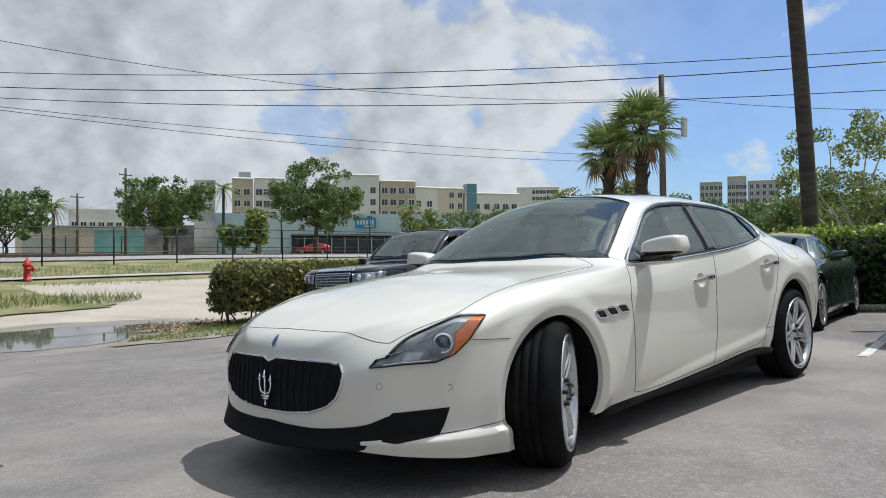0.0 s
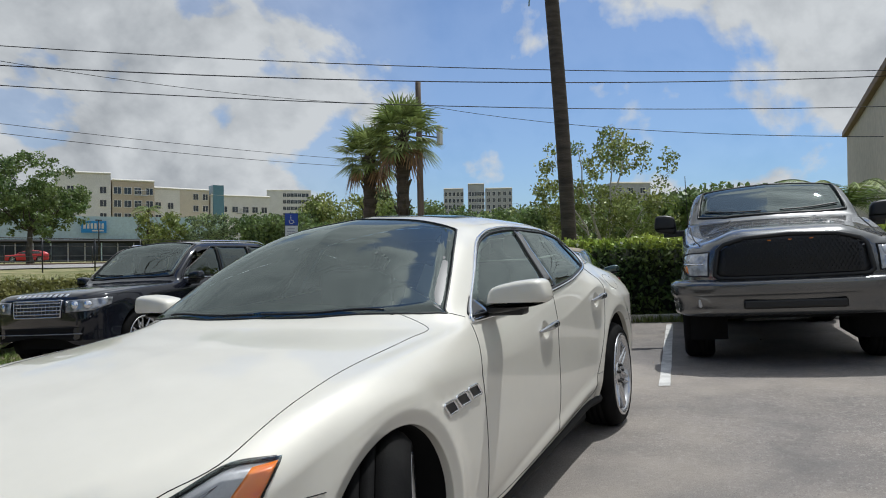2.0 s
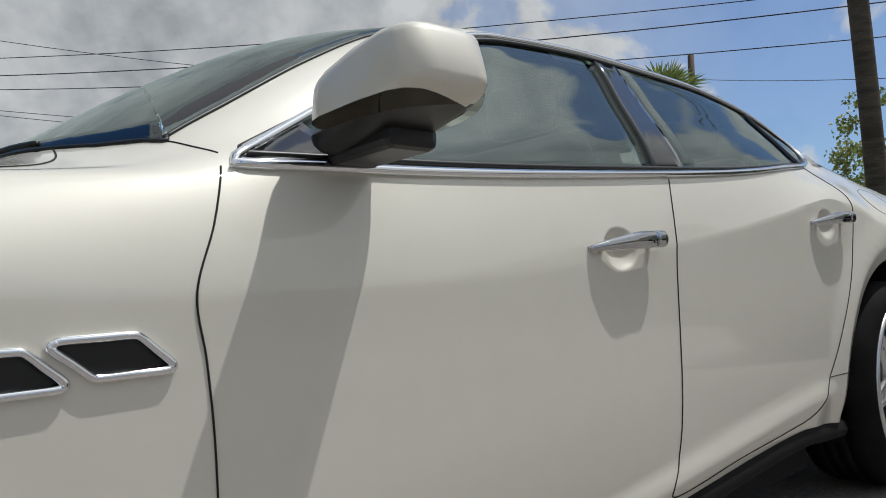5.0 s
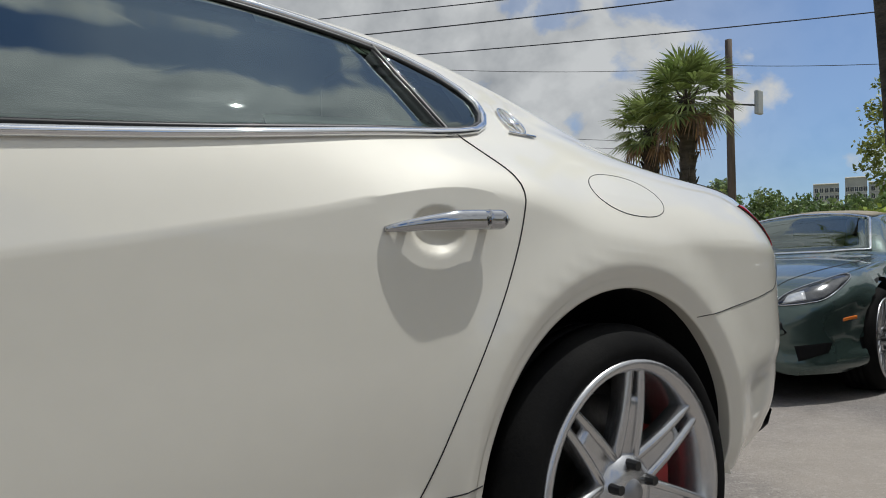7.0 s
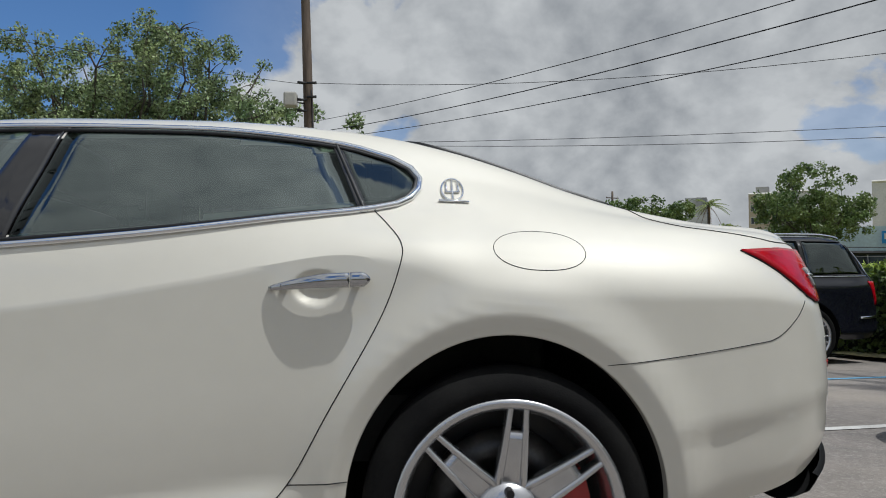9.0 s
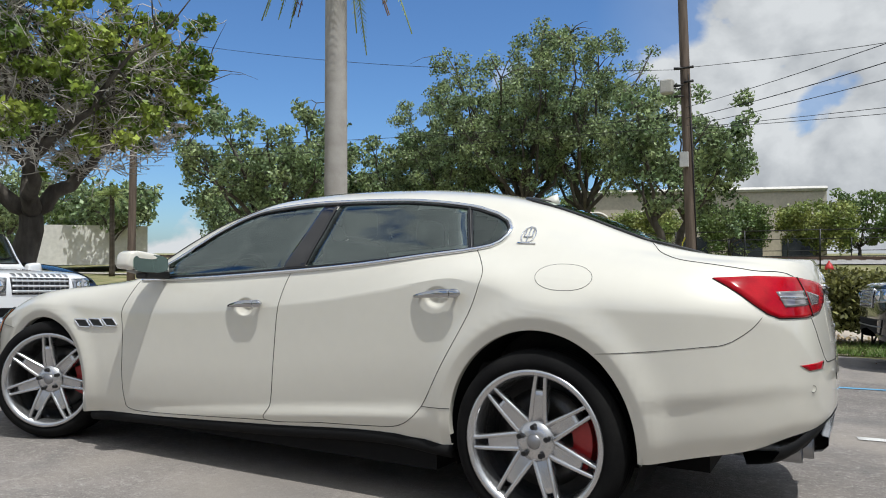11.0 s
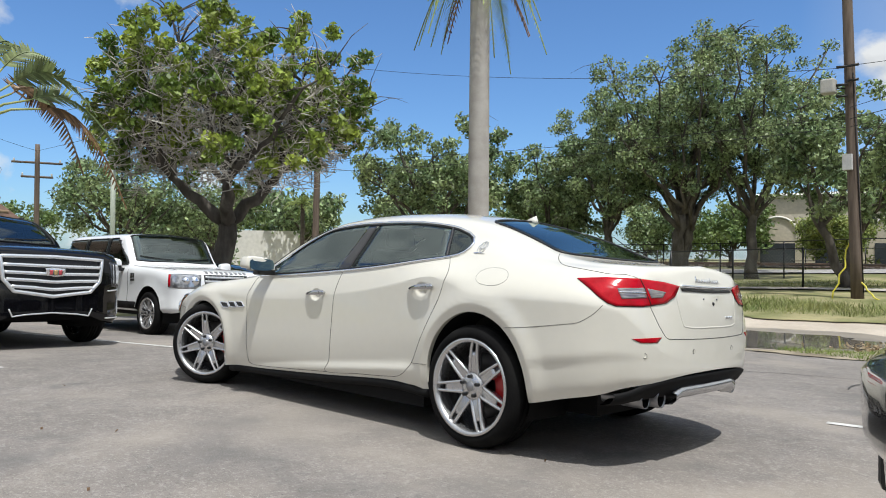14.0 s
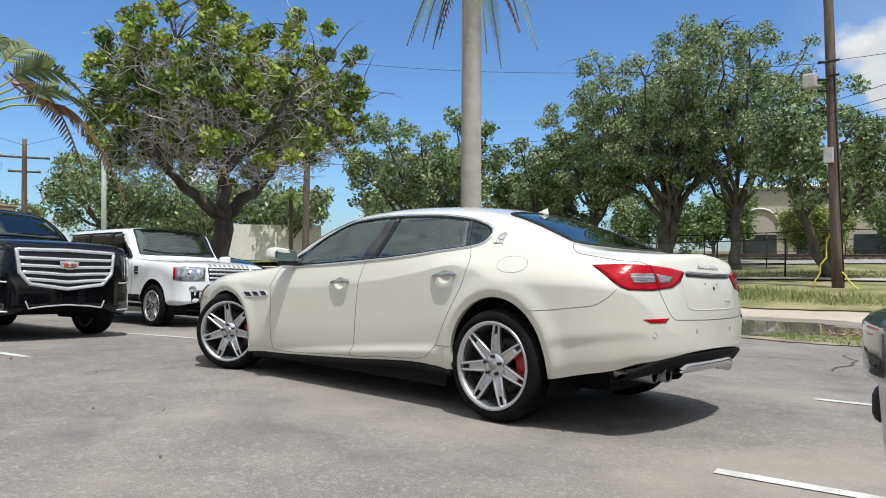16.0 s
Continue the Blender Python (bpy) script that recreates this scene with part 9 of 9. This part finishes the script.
for k, (x, y, h, c) in enumerate(((33, 21.5, 5.0, 3.4), (36, 17.6, 4.8, 3.2), (33, 12.5, 4.2, 3.2), (38, 9, 4.4, 3.6), (30, 7.5, 4.0, 3.0), (36, 3.5, 4.2, 3.4), (26, 4.5, 3.4, 2.4), (20, -0.5, 3.2, 2.4), (22, 2.2, 3.0, 2.2), (44, 14, 5.2, 3.6), (24, 16.5, 3.0, 2.2), (30, 24, 3.6, 2.6))):
    tree("street_tree", "leafy green tree behind the hedge", x, y, h, c, 1.0, 0.16, LEAF_M if k % 3 else LEAF_F, seed=70 + k, limbs=10, twigs=6, per=70, size=0.12, clump=0.62, group="trees behind the hedge")
tree("pine_tree", "thin feathery tree among far roofs", 62, 36, 8.0, 1.6, 2.5, 0.15, LEAF_O, seed=90, limbs=8, twigs=6, per=26, size=0.25, clump=0.7)

tree("shade_tree", "full dark green street tree beyond the railway", 25.6, 65.8, 7.8, 4.9, 2.9, 0.24, LEAF_M, seed=101, limbs=15, twigs=9, tufts=1, per=46, size=0.17, clump=0.55, group="trees beyond the railway")
tree("shade_tree", "full dark green street tree beyond the railway", 36.8, 56.2, 9.8, 4.8, 2.9, 0.26, LEAF_M, seed=102, limbs=17, twigs=9, tufts=1, per=46, size=0.17, clump=0.55, group="trees beyond the railway", top=0.5)
for k, (x, y, h, c) in enumerate(((9.4, 55.5, 5.4, 3.2), (54, 59, 5.8, 3.0), (57.5, 55.5, 5.6, 3.0), (61, 51.5, 5.4, 3.2), (66, 47, 5.0, 3.4), (72, 44, 5.2, 3.4), (24.3, 49.8, 2.6, 1.3), (25.9, 49.0, 4.0, 0.9), (80, 38, 5.5, 4.0), (4, 54, 5.2, 3.0))):
    tree("street_tree", "green tree beyond the railway", x, y, h, c, 0.9, 0.12, (LEAF_M, LEAF_F, LEAF_O)[k % 3], seed=110 + k, limbs=10, twigs=7, tufts=1, per=36, size=0.16, clump=0.48, group="trees beyond the railway")
for k, (x, y, h) in enumerate(((32.9, 67.9, 7.2), (17.9, 73.9, 5.0), (53.0, 60.0, 5.6))):
    feather_palm("street_palm", "palm beyond the railway", x, y, h, 0.16, 20, 2.2, BARK_D, LEAF_P, seed=130 + k, width=0.45, dead=4)


# ---- fence ----
def fence(x0, x1, y, height, step, label):
    ob = root("fence", label, "fence", kind="structure")
    n = int((x1 - x0) / step)
    for k in range(n + 1):
        x = x0 + k * step
        part("post", sweep(bmesh.new(), [(x, y, land(x, y) - 0.05), (x, y, land(x, y) + height)], 0.035, seg=6), TRIM, ob)
    for z in (0.55, height - 0.03):
        part("rail", sweep(bmesh.new(), [(x0 + k * step, y, land(x0 + k * step, y) + z) for k in range(n + 1)], 0.022, seg=5), TRIM, ob)
    return ob


f1 = fence(-34, 50, 31.0, 1.72, 3.0, "black metal post fence before the railway")
fence(-34, 62, 45.0, 1.3, 3.4, "low dark fence behind the railway")
fence(-25, -3.5, 24.4, 1.5, 2.6, "chain-link fence under the oaks")
bm = bmesh.new()
for k in range(0, 420):
    x = -25 + k * 0.12
    for s_ in (0, 1):
        a, b = (x, x + 1.35) if s_ else (x + 1.35, x)
        if max(a, b) < -3.5:
            v = [bm.verts.new(p) for p in ((a, 24.4, land(a, 24.4) + 0.1), (a + 0.008, 24.4, land(a, 24.4) + 0.1), (b + 0.008, 24.4, land(b, 24.4) + 1.45), (b, 24.4, land(b, 24.4) + 1.45))]
            bm.faces.new(v)
tagged(part("chain_link", bm, mat("galvanised_wire", (0.30, 0.31, 0.31), rough=0.5, metal=0.6), None, smooth=False), "galvanised chain-link mesh on the fence", "fence", kind="stuff")


# ---- signs ----
def parking_sign(x, y):
    blue = mat("sign_blue", (0.02, 0.06, 0.32), rough=0.4)
    white = mat("sign_white", (0.62, 0.63, 0.64), rough=0.5)
    ob = root("parking_sign", "blue accessible-parking sign above a white plate", "sign", Matrix.Translation((x, y, land(x, y))) @ pose(0, 0, 0, 0, 0, -38))
    part("post", box(bmesh.new(), (-0.025, 0.0, 0), (0.025, 0.04, 2.35), 0.005), TRIM, ob, smooth=False)
    part("backing", box(bmesh.new(), (-0.145, -0.012, 1.86), (0.145, 0, 2.41), 0.004), TRIM, ob, "black backing plate", smooth=False)
    b = part("blue_plate", box(bmesh.new(), (-0.135, -0.020, 2.15), (0.135, -0.010, 2.40), 0.004), blue, ob, "blue plate", smooth=False)
    w = part("white_plate", box(bmesh.new(), (-0.135, -0.020, 1.87), (0.135, -0.010, 2.145), 0.004), white, ob, "white plate with grey lines", smooth=False)
    bm = bmesh.new()
    sweep(bm, [(0.046 * math.cos(q) - 0.006, -0.024, 2.235 + 0.046 * math.sin(q)) for q in (radians(150 + 25 * k) for k in range(11))], 0.007, seg=5)
    sweep(bm, [(-0.018, -0.024, 2.33), (-0.012, -0.024, 2.26), (0.03, -0.024, 2.254), (0.055, -0.024, 2.205)], 0.0075, seg=5)
    sweep(bm, [(-0.021, -0.024, 2.356), (-0.018, -0.024, 2.353)], 0.0135, seg=8)
    part("symbol", bm, white, b, "white wheelchair symbol")
    for k in range(4):
        part("text_bar", box(bmesh.new(), (-0.10 + 0.015 * (k % 2), -0.024, 1.905 + 0.055 * k), (0.10 - 0.012 * k, -0.019, 1.925 + 0.055 * k)), mat("sign_grey", (0.30, 0.31, 0.36), rough=0.6), w, smooth=False)


parking_sign(8.75, 7.3)


# ---- buildings ----
def wall_block(ob, name, a, b, depth, z0, z1, material, label=""):
    """A block whose front runs from a to b in plan."""
    a, b = Vector((*a, 0)), Vector((*b, 0))
    n = Vector((-(b - a).y, (b - a).x, 0)).normalized()
    if n.dot(Vector((1, 1, 0))) < 0:
        n = -n
    bm = bmesh.new()
    lo = [bm.verts.new((*p.xy, z0)) for p in (a, b, b + n * depth, a + n * depth)]
    hi = [bm.verts.new((*p.xy, z1)) for p in (a, b, b + n * depth, a + n * depth)]
    for k in range(4):
        bm.faces.new((lo[k], lo[(k + 1) % 4], hi[(k + 1) % 4], hi[k]))
    bm.faces.new(hi)
    bm.faces.new(lo[::-1])
    bmesh.ops.recalc_face_normals(bm, faces=bm.faces[:])
    return part(name, bm, material, ob, label, smooth=False), a, b, n


def window_rows(ob, a, b, n, xs, zs, w, h, frame_mat, pane_mat, deep=0.25):
    """Windows set into a front at the fractions xs and heights zs."""
    d = (b - a).normalized()
    for z in zs:
        for f in xs:
            c = a.lerp(b, f)
            bm = bmesh.new()
            for (s0, s1, z0, z1) in ((-w / 2 - 0.12, w / 2 + 0.12, z - 0.12, z), (-w / 2 - 0.12, w / 2 + 0.12, z + h, z + h + 0.12), (-w / 2 - 0.12, -w / 2, z, z + h), (w / 2, w / 2 + 0.12, z, z + h), (-0.04, 0.04, z, z + h)):
                vs = []
                for off in (-0.14, 0.02):
                    vs += [bm.verts.new(c + d * s + n * off + Vector((0, 0, zz))) for s, zz in ((s0, z0), (s1, z0), (s1, z1), (s0, z1))]
                for q in ((0, 1, 2, 3), (7, 6, 5, 4), (0, 4, 5, 1), (1, 5, 6, 2), (2, 6, 7, 3), (3, 7, 4, 0)):
                    bm.faces.new([vs[i] for i in q])
            bmesh.ops.recalc_face_normals(bm, faces=bm.faces[:])
            win = part("window", bm, frame_mat, ob, smooth=False)
            p = [c + d * s - n * 0.06 + Vector((0, 0, zz)) for s, zz in ((-w / 2, z), (w / 2, z), (w / 2, z + h), (-w / 2, z + h))]
            raw("pane", p, [(0, 1, 2, 3)], pane_mat, win)


PANE = mat("dark_window_pane", (0.03, 0.035, 0.045), (0.05, 0.06, 0.07), scale=0.6, rough=0.08)
W_WHITE = mat("white_render", (0.62, 0.60, 0.56), (0.68, 0.66, 0.62), scale=0.3, rough=0.9)
W_BEIGE = mat("beige_render", (0.44, 0.37, 0.28), (0.49, 0.41, 0.32), scale=0.3, rough=0.9)
W_TAN = mat("tan_render", (0.52, 0.47, 0.38), (0.58, 0.52, 0.43), scale=0.4, rough=0.9)
W_BLUE = mat("pale_blue_wall", (0.40, 0.52, 0.55), (0.46, 0.58, 0.60), scale=0.3, rough=0.8)
W_TEAL = mat("teal_mural", (0.05, 0.30, 0.33), (0.25, 0.45, 0.45), scale=0.35, rough=0.8)
W_DARK = mat("black_mural", (0.02, 0.02, 0.025), (0.30, 0.30, 0.32), scale=0.25, rough=0.8)
W_GREY = mat("grey_concrete_wall", (0.34, 0.34, 0.34), (0.42, 0.42, 0.41), scale=0.3, rough=0.9)
W_GLASS = mat("blue_curtain_wall", (0.10, 0.20, 0.24), rough=0.2)

shop = root("shop_building", "long low shop with a pale blue band and dark glass front", "building")
_, a, b, n = wall_block(shop, "wall", (40.5, 86.6), (69.5, 64.5), 18, 0.6, 6.4, W_BLUE, "pale blue upper band")
_, a2, b2, n2 = wall_block(shop, "shopfront", (a + (b - a) * 0.30 - n * 0.12).xy, (b - n * 0.12).xy, 0.5, 0.7, 3.3, PANE, "dark glass shopfront")
for k in range(15):
    c = a2.lerp(b2, k / 14) - n * 0.15
    part("mullion", sweep(bmesh.new(), [c + Vector((0, 0, 0.7)), c + Vector((0, 0, 3.3))], 0.09, seg=4), W_GREY if k % 3 else W_BLUE, shop, smooth=False)
part("canopy", sweep(bmesh.new(), [a2 - n * 0.4 + Vector((0, 0, 3.35)), b2 - n * 0.4 + Vector((0, 0, 3.35))], 0.22, seg=4), TRIM, shop, "dark canopy edge", smooth=False)
d = (b - a).normalized()
c = Vector((57.25, 73.85, 5.1)) - n * 0.35
sg = root("shop_sign", "bright blue shop sign with white bars", "sign", kind="")
raw("sign_board", [c + d * s + Vector((0, 0, z)) for s, z in ((-1.4, -0.72), (1.4, -0.72), (1.4, 0.72), (-1.4, 0.72))], [(0, 1, 2, 3)], mat("sign_bright_blue", (0.02, 0.22, 0.50), rough=0.5), sg)
for k in range(6):
    s = -1.15 + 0.4 * k
    raw("sign_bar", [c - n * 0.06 + d * (s + q) + Vector((0, 0, z)) for q, z in ((0, -0.22), (0.26, -0.22), (0.26, 0.42), (0, 0.42))], [(0, 1, 2, 3)], W_WHITE, sg)
raw("sign_bar", [c - n * 0.06 + d * q + Vector((0, 0, z)) for q, z in ((-0.2, -0.55), (1.1, -0.55), (1.1, -0.38), (-0.2, -0.38))], [(0, 1, 2, 3)], W_WHITE, sg)

mural = root("mural_building", "dark building with a painted black and white mural", "building")
wall_block(mural, "wall", (30.2, 82.4), (37.6, 79.0), 10, 0.6, 4.4, W_DARK)
wall_block(mural, "tower", (35.4, 80.0), (37.6, 78.9), 6, 0.6, 10.0, mat("mural_tower", (0.30, 0.30, 0.31), (0.62, 0.62, 0.62), scale=0.3, rough=0.8), "tall painted end wall")
teal = root("teal_building", "low building with a teal mural and dark shutters", "building")
_, a, b, n = wall_block(teal, "wall", (16, 79.8), (27.6, 76.0), 9, 0.6, 3.9, W_TAN)
raw("mural", [a.lerp(b, f) - n * 0.05 + Vector((0, 0, z)) for f, z in ((0.6, 0.8), (1.0, 0.8), (1.0, 3.6), (0.6, 3.6))], [(0, 1, 2, 3)], W_TEAL, teal)
raw("shutter", [a.lerp(b, f) - n * 0.05 + Vector((0, 0, z)) for f, z in ((0.05, 0.7), (0.45, 0.7), (0.45, 2.6), (0.05, 2.6))], [(0, 1, 2, 3)], W_GREY, teal)
raw("roof_edge", [a.lerp(b, f) - n * 0.3 + Vector((0, 0, z)) for f, z in ((0, 3.5), (1, 3.5), (1, 3.95), (0, 3.95))], [(0, 1, 2, 3)], W_GREY, teal)
office = root("office_building", "white two-storey office beyond the shops", "building")
_, a, b, n = wall_block(office, "wall", (31, 112), (46, 106), 14, 0.6, 7.7, W_WHITE)
window_rows(office, a, b, n, [0.05 + 0.075 * k for k in range(13)], (4.6,), 0.75, 1.1, W_WHITE, PANE)


def flats(p, q, depth, top, material, storeys, cols, label, w=1.5, h=1.5, first=4.0, step=3.0, balcony=()):
    ob = root("apartment_building", label, "building", group="apartment buildings")
    _, a, b, n = wall_block(ob, "wall", p, q, depth, 0.6, top, material)
    part("parapet", sweep(bmesh.new(), [a - n * 0.1 + Vector((0, 0, top)), b - n * 0.1 + Vector((0, 0, top))], 0.28, seg=4), W_WHITE, ob, smooth=False)
    zs = [first + step * k for k in range(storeys) if first + step * k + h + 0.7 < top]
    window_rows(ob, a, b, n, cols, zs, w, h, W_WHITE, PANE)
    d = (b - a).normalized()
    for f in balcony:
        for z in zs:
            c = a.lerp(b, f) - n * 0.7
            bm = bmesh.new()
            sweep(bm, [c - d * 1.4 + Vector((0, 0, z + 0.9)), c + d * 1.4 + Vector((0, 0, z + 0.9))], 0.06, seg=4)
            for k in range(9):
                e = c + d * (-1.4 + 0.35 * k)
                sweep(bm, [e + Vector((0, 0, z - 0.2)), e + Vector((0, 0, z + 0.9))], 0.03, seg=4)
            sweep(bm, [c - d * 1.4 + Vector((0, 0, z - 0.25)), c + d * 1.4 + Vector((0, 0, z - 0.25))], 0.16, seg=4)
            part("balcony", bm, W_GREY, ob, smooth=False)
    return ob


flats((86, 164.2), (90.5, 161.6), 16, 20.2, W_BEIGE, 6, (0.25, 0.7), "beige apartment block with small windows")
flats((90.8, 161.4), (97.5, 157.6), 16, 20.4, W_WHITE, 6, (0.15, 0.4, 0.65, 0.9), "white apartment block with balconies", balcony=(0.5,))
tk = root("roof_tank", "dark box-shaped plant room on the flat roof", "plant room")
wall_block(tk, "wall", (88.0, 164.5), (90.6, 163), 4, 20.2, 22.0, W_GREY)
flats((102, 142.2), (111, 135.3), 20, 20.6, W_WHITE, 6, (0.28, 0.86), "white corner apartment block", w=1.3)
flats((111.2, 135.1), (119.2, 130.6), 18, 19.2, W_BEIGE, 6, (0.12, 0.36, 0.6, 0.88), "beige apartment block with balconies", balcony=(0.66,))
flats((119.6, 133), (126.5, 130), 18, 18.0, W_WHITE, 6, (0.3, 0.7), "white apartment block between beige neighbours", w=1.3)
flats((127, 137), (138, 131.5), 18, 18.6, W_TAN, 6, (0.72, 0.92), "tan apartment block with a plain side", w=1.3)
flats((138.3, 131.2), (152, 123), 18, 17.4, W_WHITE, 6, (0.08, 0.22, 0.4, 0.58, 0.74, 0.9), "long white apartment block", balcony=(0.5,))
lift_ = root("stair_tower", "blue glass stair tower on the apartments", "building")
wall_block(lift_, "wall", (138.6, 130.6), (141.0, 129.2), 4, 6.0, 20.0, W_GLASS)
flats((252, 205), (264, 189.5), 22, 31, W_WHITE, 9, [0.4 + 0.085 * k for k in range(7)], "tall white hotel in the distance", w=1.4, h=1.6, first=4)
for (p, q, top, label) in (((294.6, 136.8), (298.4, 128.4), 31.5, "distant grey tower block"), ((299.2, 126.5), (302, 119.5), 33.6, "distant grey tower block"), ((302.2, 119), (306.8, 107.5), 31.4, "distant grey tower with balconies")):
    flats(p, q, 15, top, W_GREY, 8, (0.12, 0.32, 0.52, 0.72, 0.92), label, w=1.3, h=1.8, first=7)
flats((200, 40), (206, 30), 12, 21, W_GREY, 5, (0.2, 0.5, 0.8), "distant grey tower block", w=1.5, first=6)

barn = root("warehouse", "plain tan warehouse with arched panels behind the oaks", "building")
_, a, b, n = wall_block(barn, "wall", (-16.2, 52), (2, 56.5), 14, 0.6, 6.0, W_TAN)
part("roof_edge", sweep(bmesh.new(), [a - n * 0.15 + Vector((0, 0, 6.0)), b - n * 0.15 + Vector((0, 0, 6.0))], 0.18, seg=4), W_WHITE, barn, smooth=False)
for k in range(5):
    c = a.lerp(b, 0.1 + 0.2 * k)
    d = (b - a).normalized()
    part("arch_moulding", sweep(bmesh.new(), [c + d * 1.3 * math.cos(q) - n * 0.05 + Vector((0, 0, 3.2 + 1.2 * math.sin(q))) for q in (math.pi * j / 12 for j in range(13))], 0.09, seg=5), W_WHITE, barn)
    raw("dark_opening", [c + d * s - n * 0.04 + Vector((0, 0, z)) for s, z in ((-1.2, 0.8), (1.2, 0.8), (1.2, 2.4), (-1.2, 2.4))], [(0, 1, 2, 3)], PANE, barn)
hut = root("thatched_hut", "brown shingled hut roof behind the black off-roader", "hut")
bm = bmesh.new()
v = [bm.verts.new(p) for p in ((-17.5, -3.2, 1.95), (-14.6, -3.2, 1.95), (-14.6, 1.3, 1.95), (-17.5, 1.3, 1.95), (-16, -2.2, 3.3), (-16, 0.0, 3.3))]
for q in ((0, 1, 4), (1, 2, 5, 4), (2, 3, 5), (3, 0, 4, 5)):
    bm.faces.new([v[i] for i in q])
bmesh.ops.recalc_face_normals(bm, faces=bm.faces[:])
part("roof", bm, mat("brown_shingles", (0.09, 0.055, 0.04), (0.16, 0.10, 0.075), scale=5, rough=0.9, bump=0.02, bscale=12), hut, smooth=False)
part("wall", box(bmesh.new(), (-17.2, -3.0, 0.1), (-14.9, 1.1, 2.0)), W_TAN, hut, smooth=False)
shed = root("white_shed", "low white flat-roofed building in the distance", "building")
wall_block(shed, "wall", (-47.3, 26.2), (-43.5, 32), 8, 0.4, 2.9, W_WHITE)
raw("roof_edge", [(-47.2, 26.0, 2.75), (-43.4, 31.8, 2.75), (-43.4, 31.8, 3.1), (-47.2, 26.0, 3.1)], [(0, 1, 2, 3)], W_GREY, shed)

house = root("beige_building", "plain beige building corner with a brown eave", "building")
bm = box(bmesh.new(), (15.0, -16, 0.0), (26, -4.35, 5.3))
part("wall", bm, W_TAN, house, smooth=False)
part("eave", box(bmesh.new(), (14.85, -16.2, 5.3), (26, -4.2, 5.5), 0.02), mat("brown_eave", (0.20, 0.14, 0.09), rough=0.8), house, smooth=False)
part("drain_pipe", sweep(bmesh.new(), [(14.95, -4.7, 0.1), (14.95, -4.7, 5.0)], 0.05), W_TAN, house)
part("green_awning", box(bmesh.new(), (14.3, -8.0, 2.9), (15.0, -5.2, 3.6), 0.03), mat("green_awning_cloth", (0.02, 0.16, 0.10), rough=0.8), house, smooth=False)
# plain walls that close the lot behind the camera
rear = root("wall_south", "plain pale building wall closing the lot", "wall", kind="structure")
box_part("wall_face", (-22, -20.5, 0.2), (24, -20.1, 4.2), W_TAN, rear)
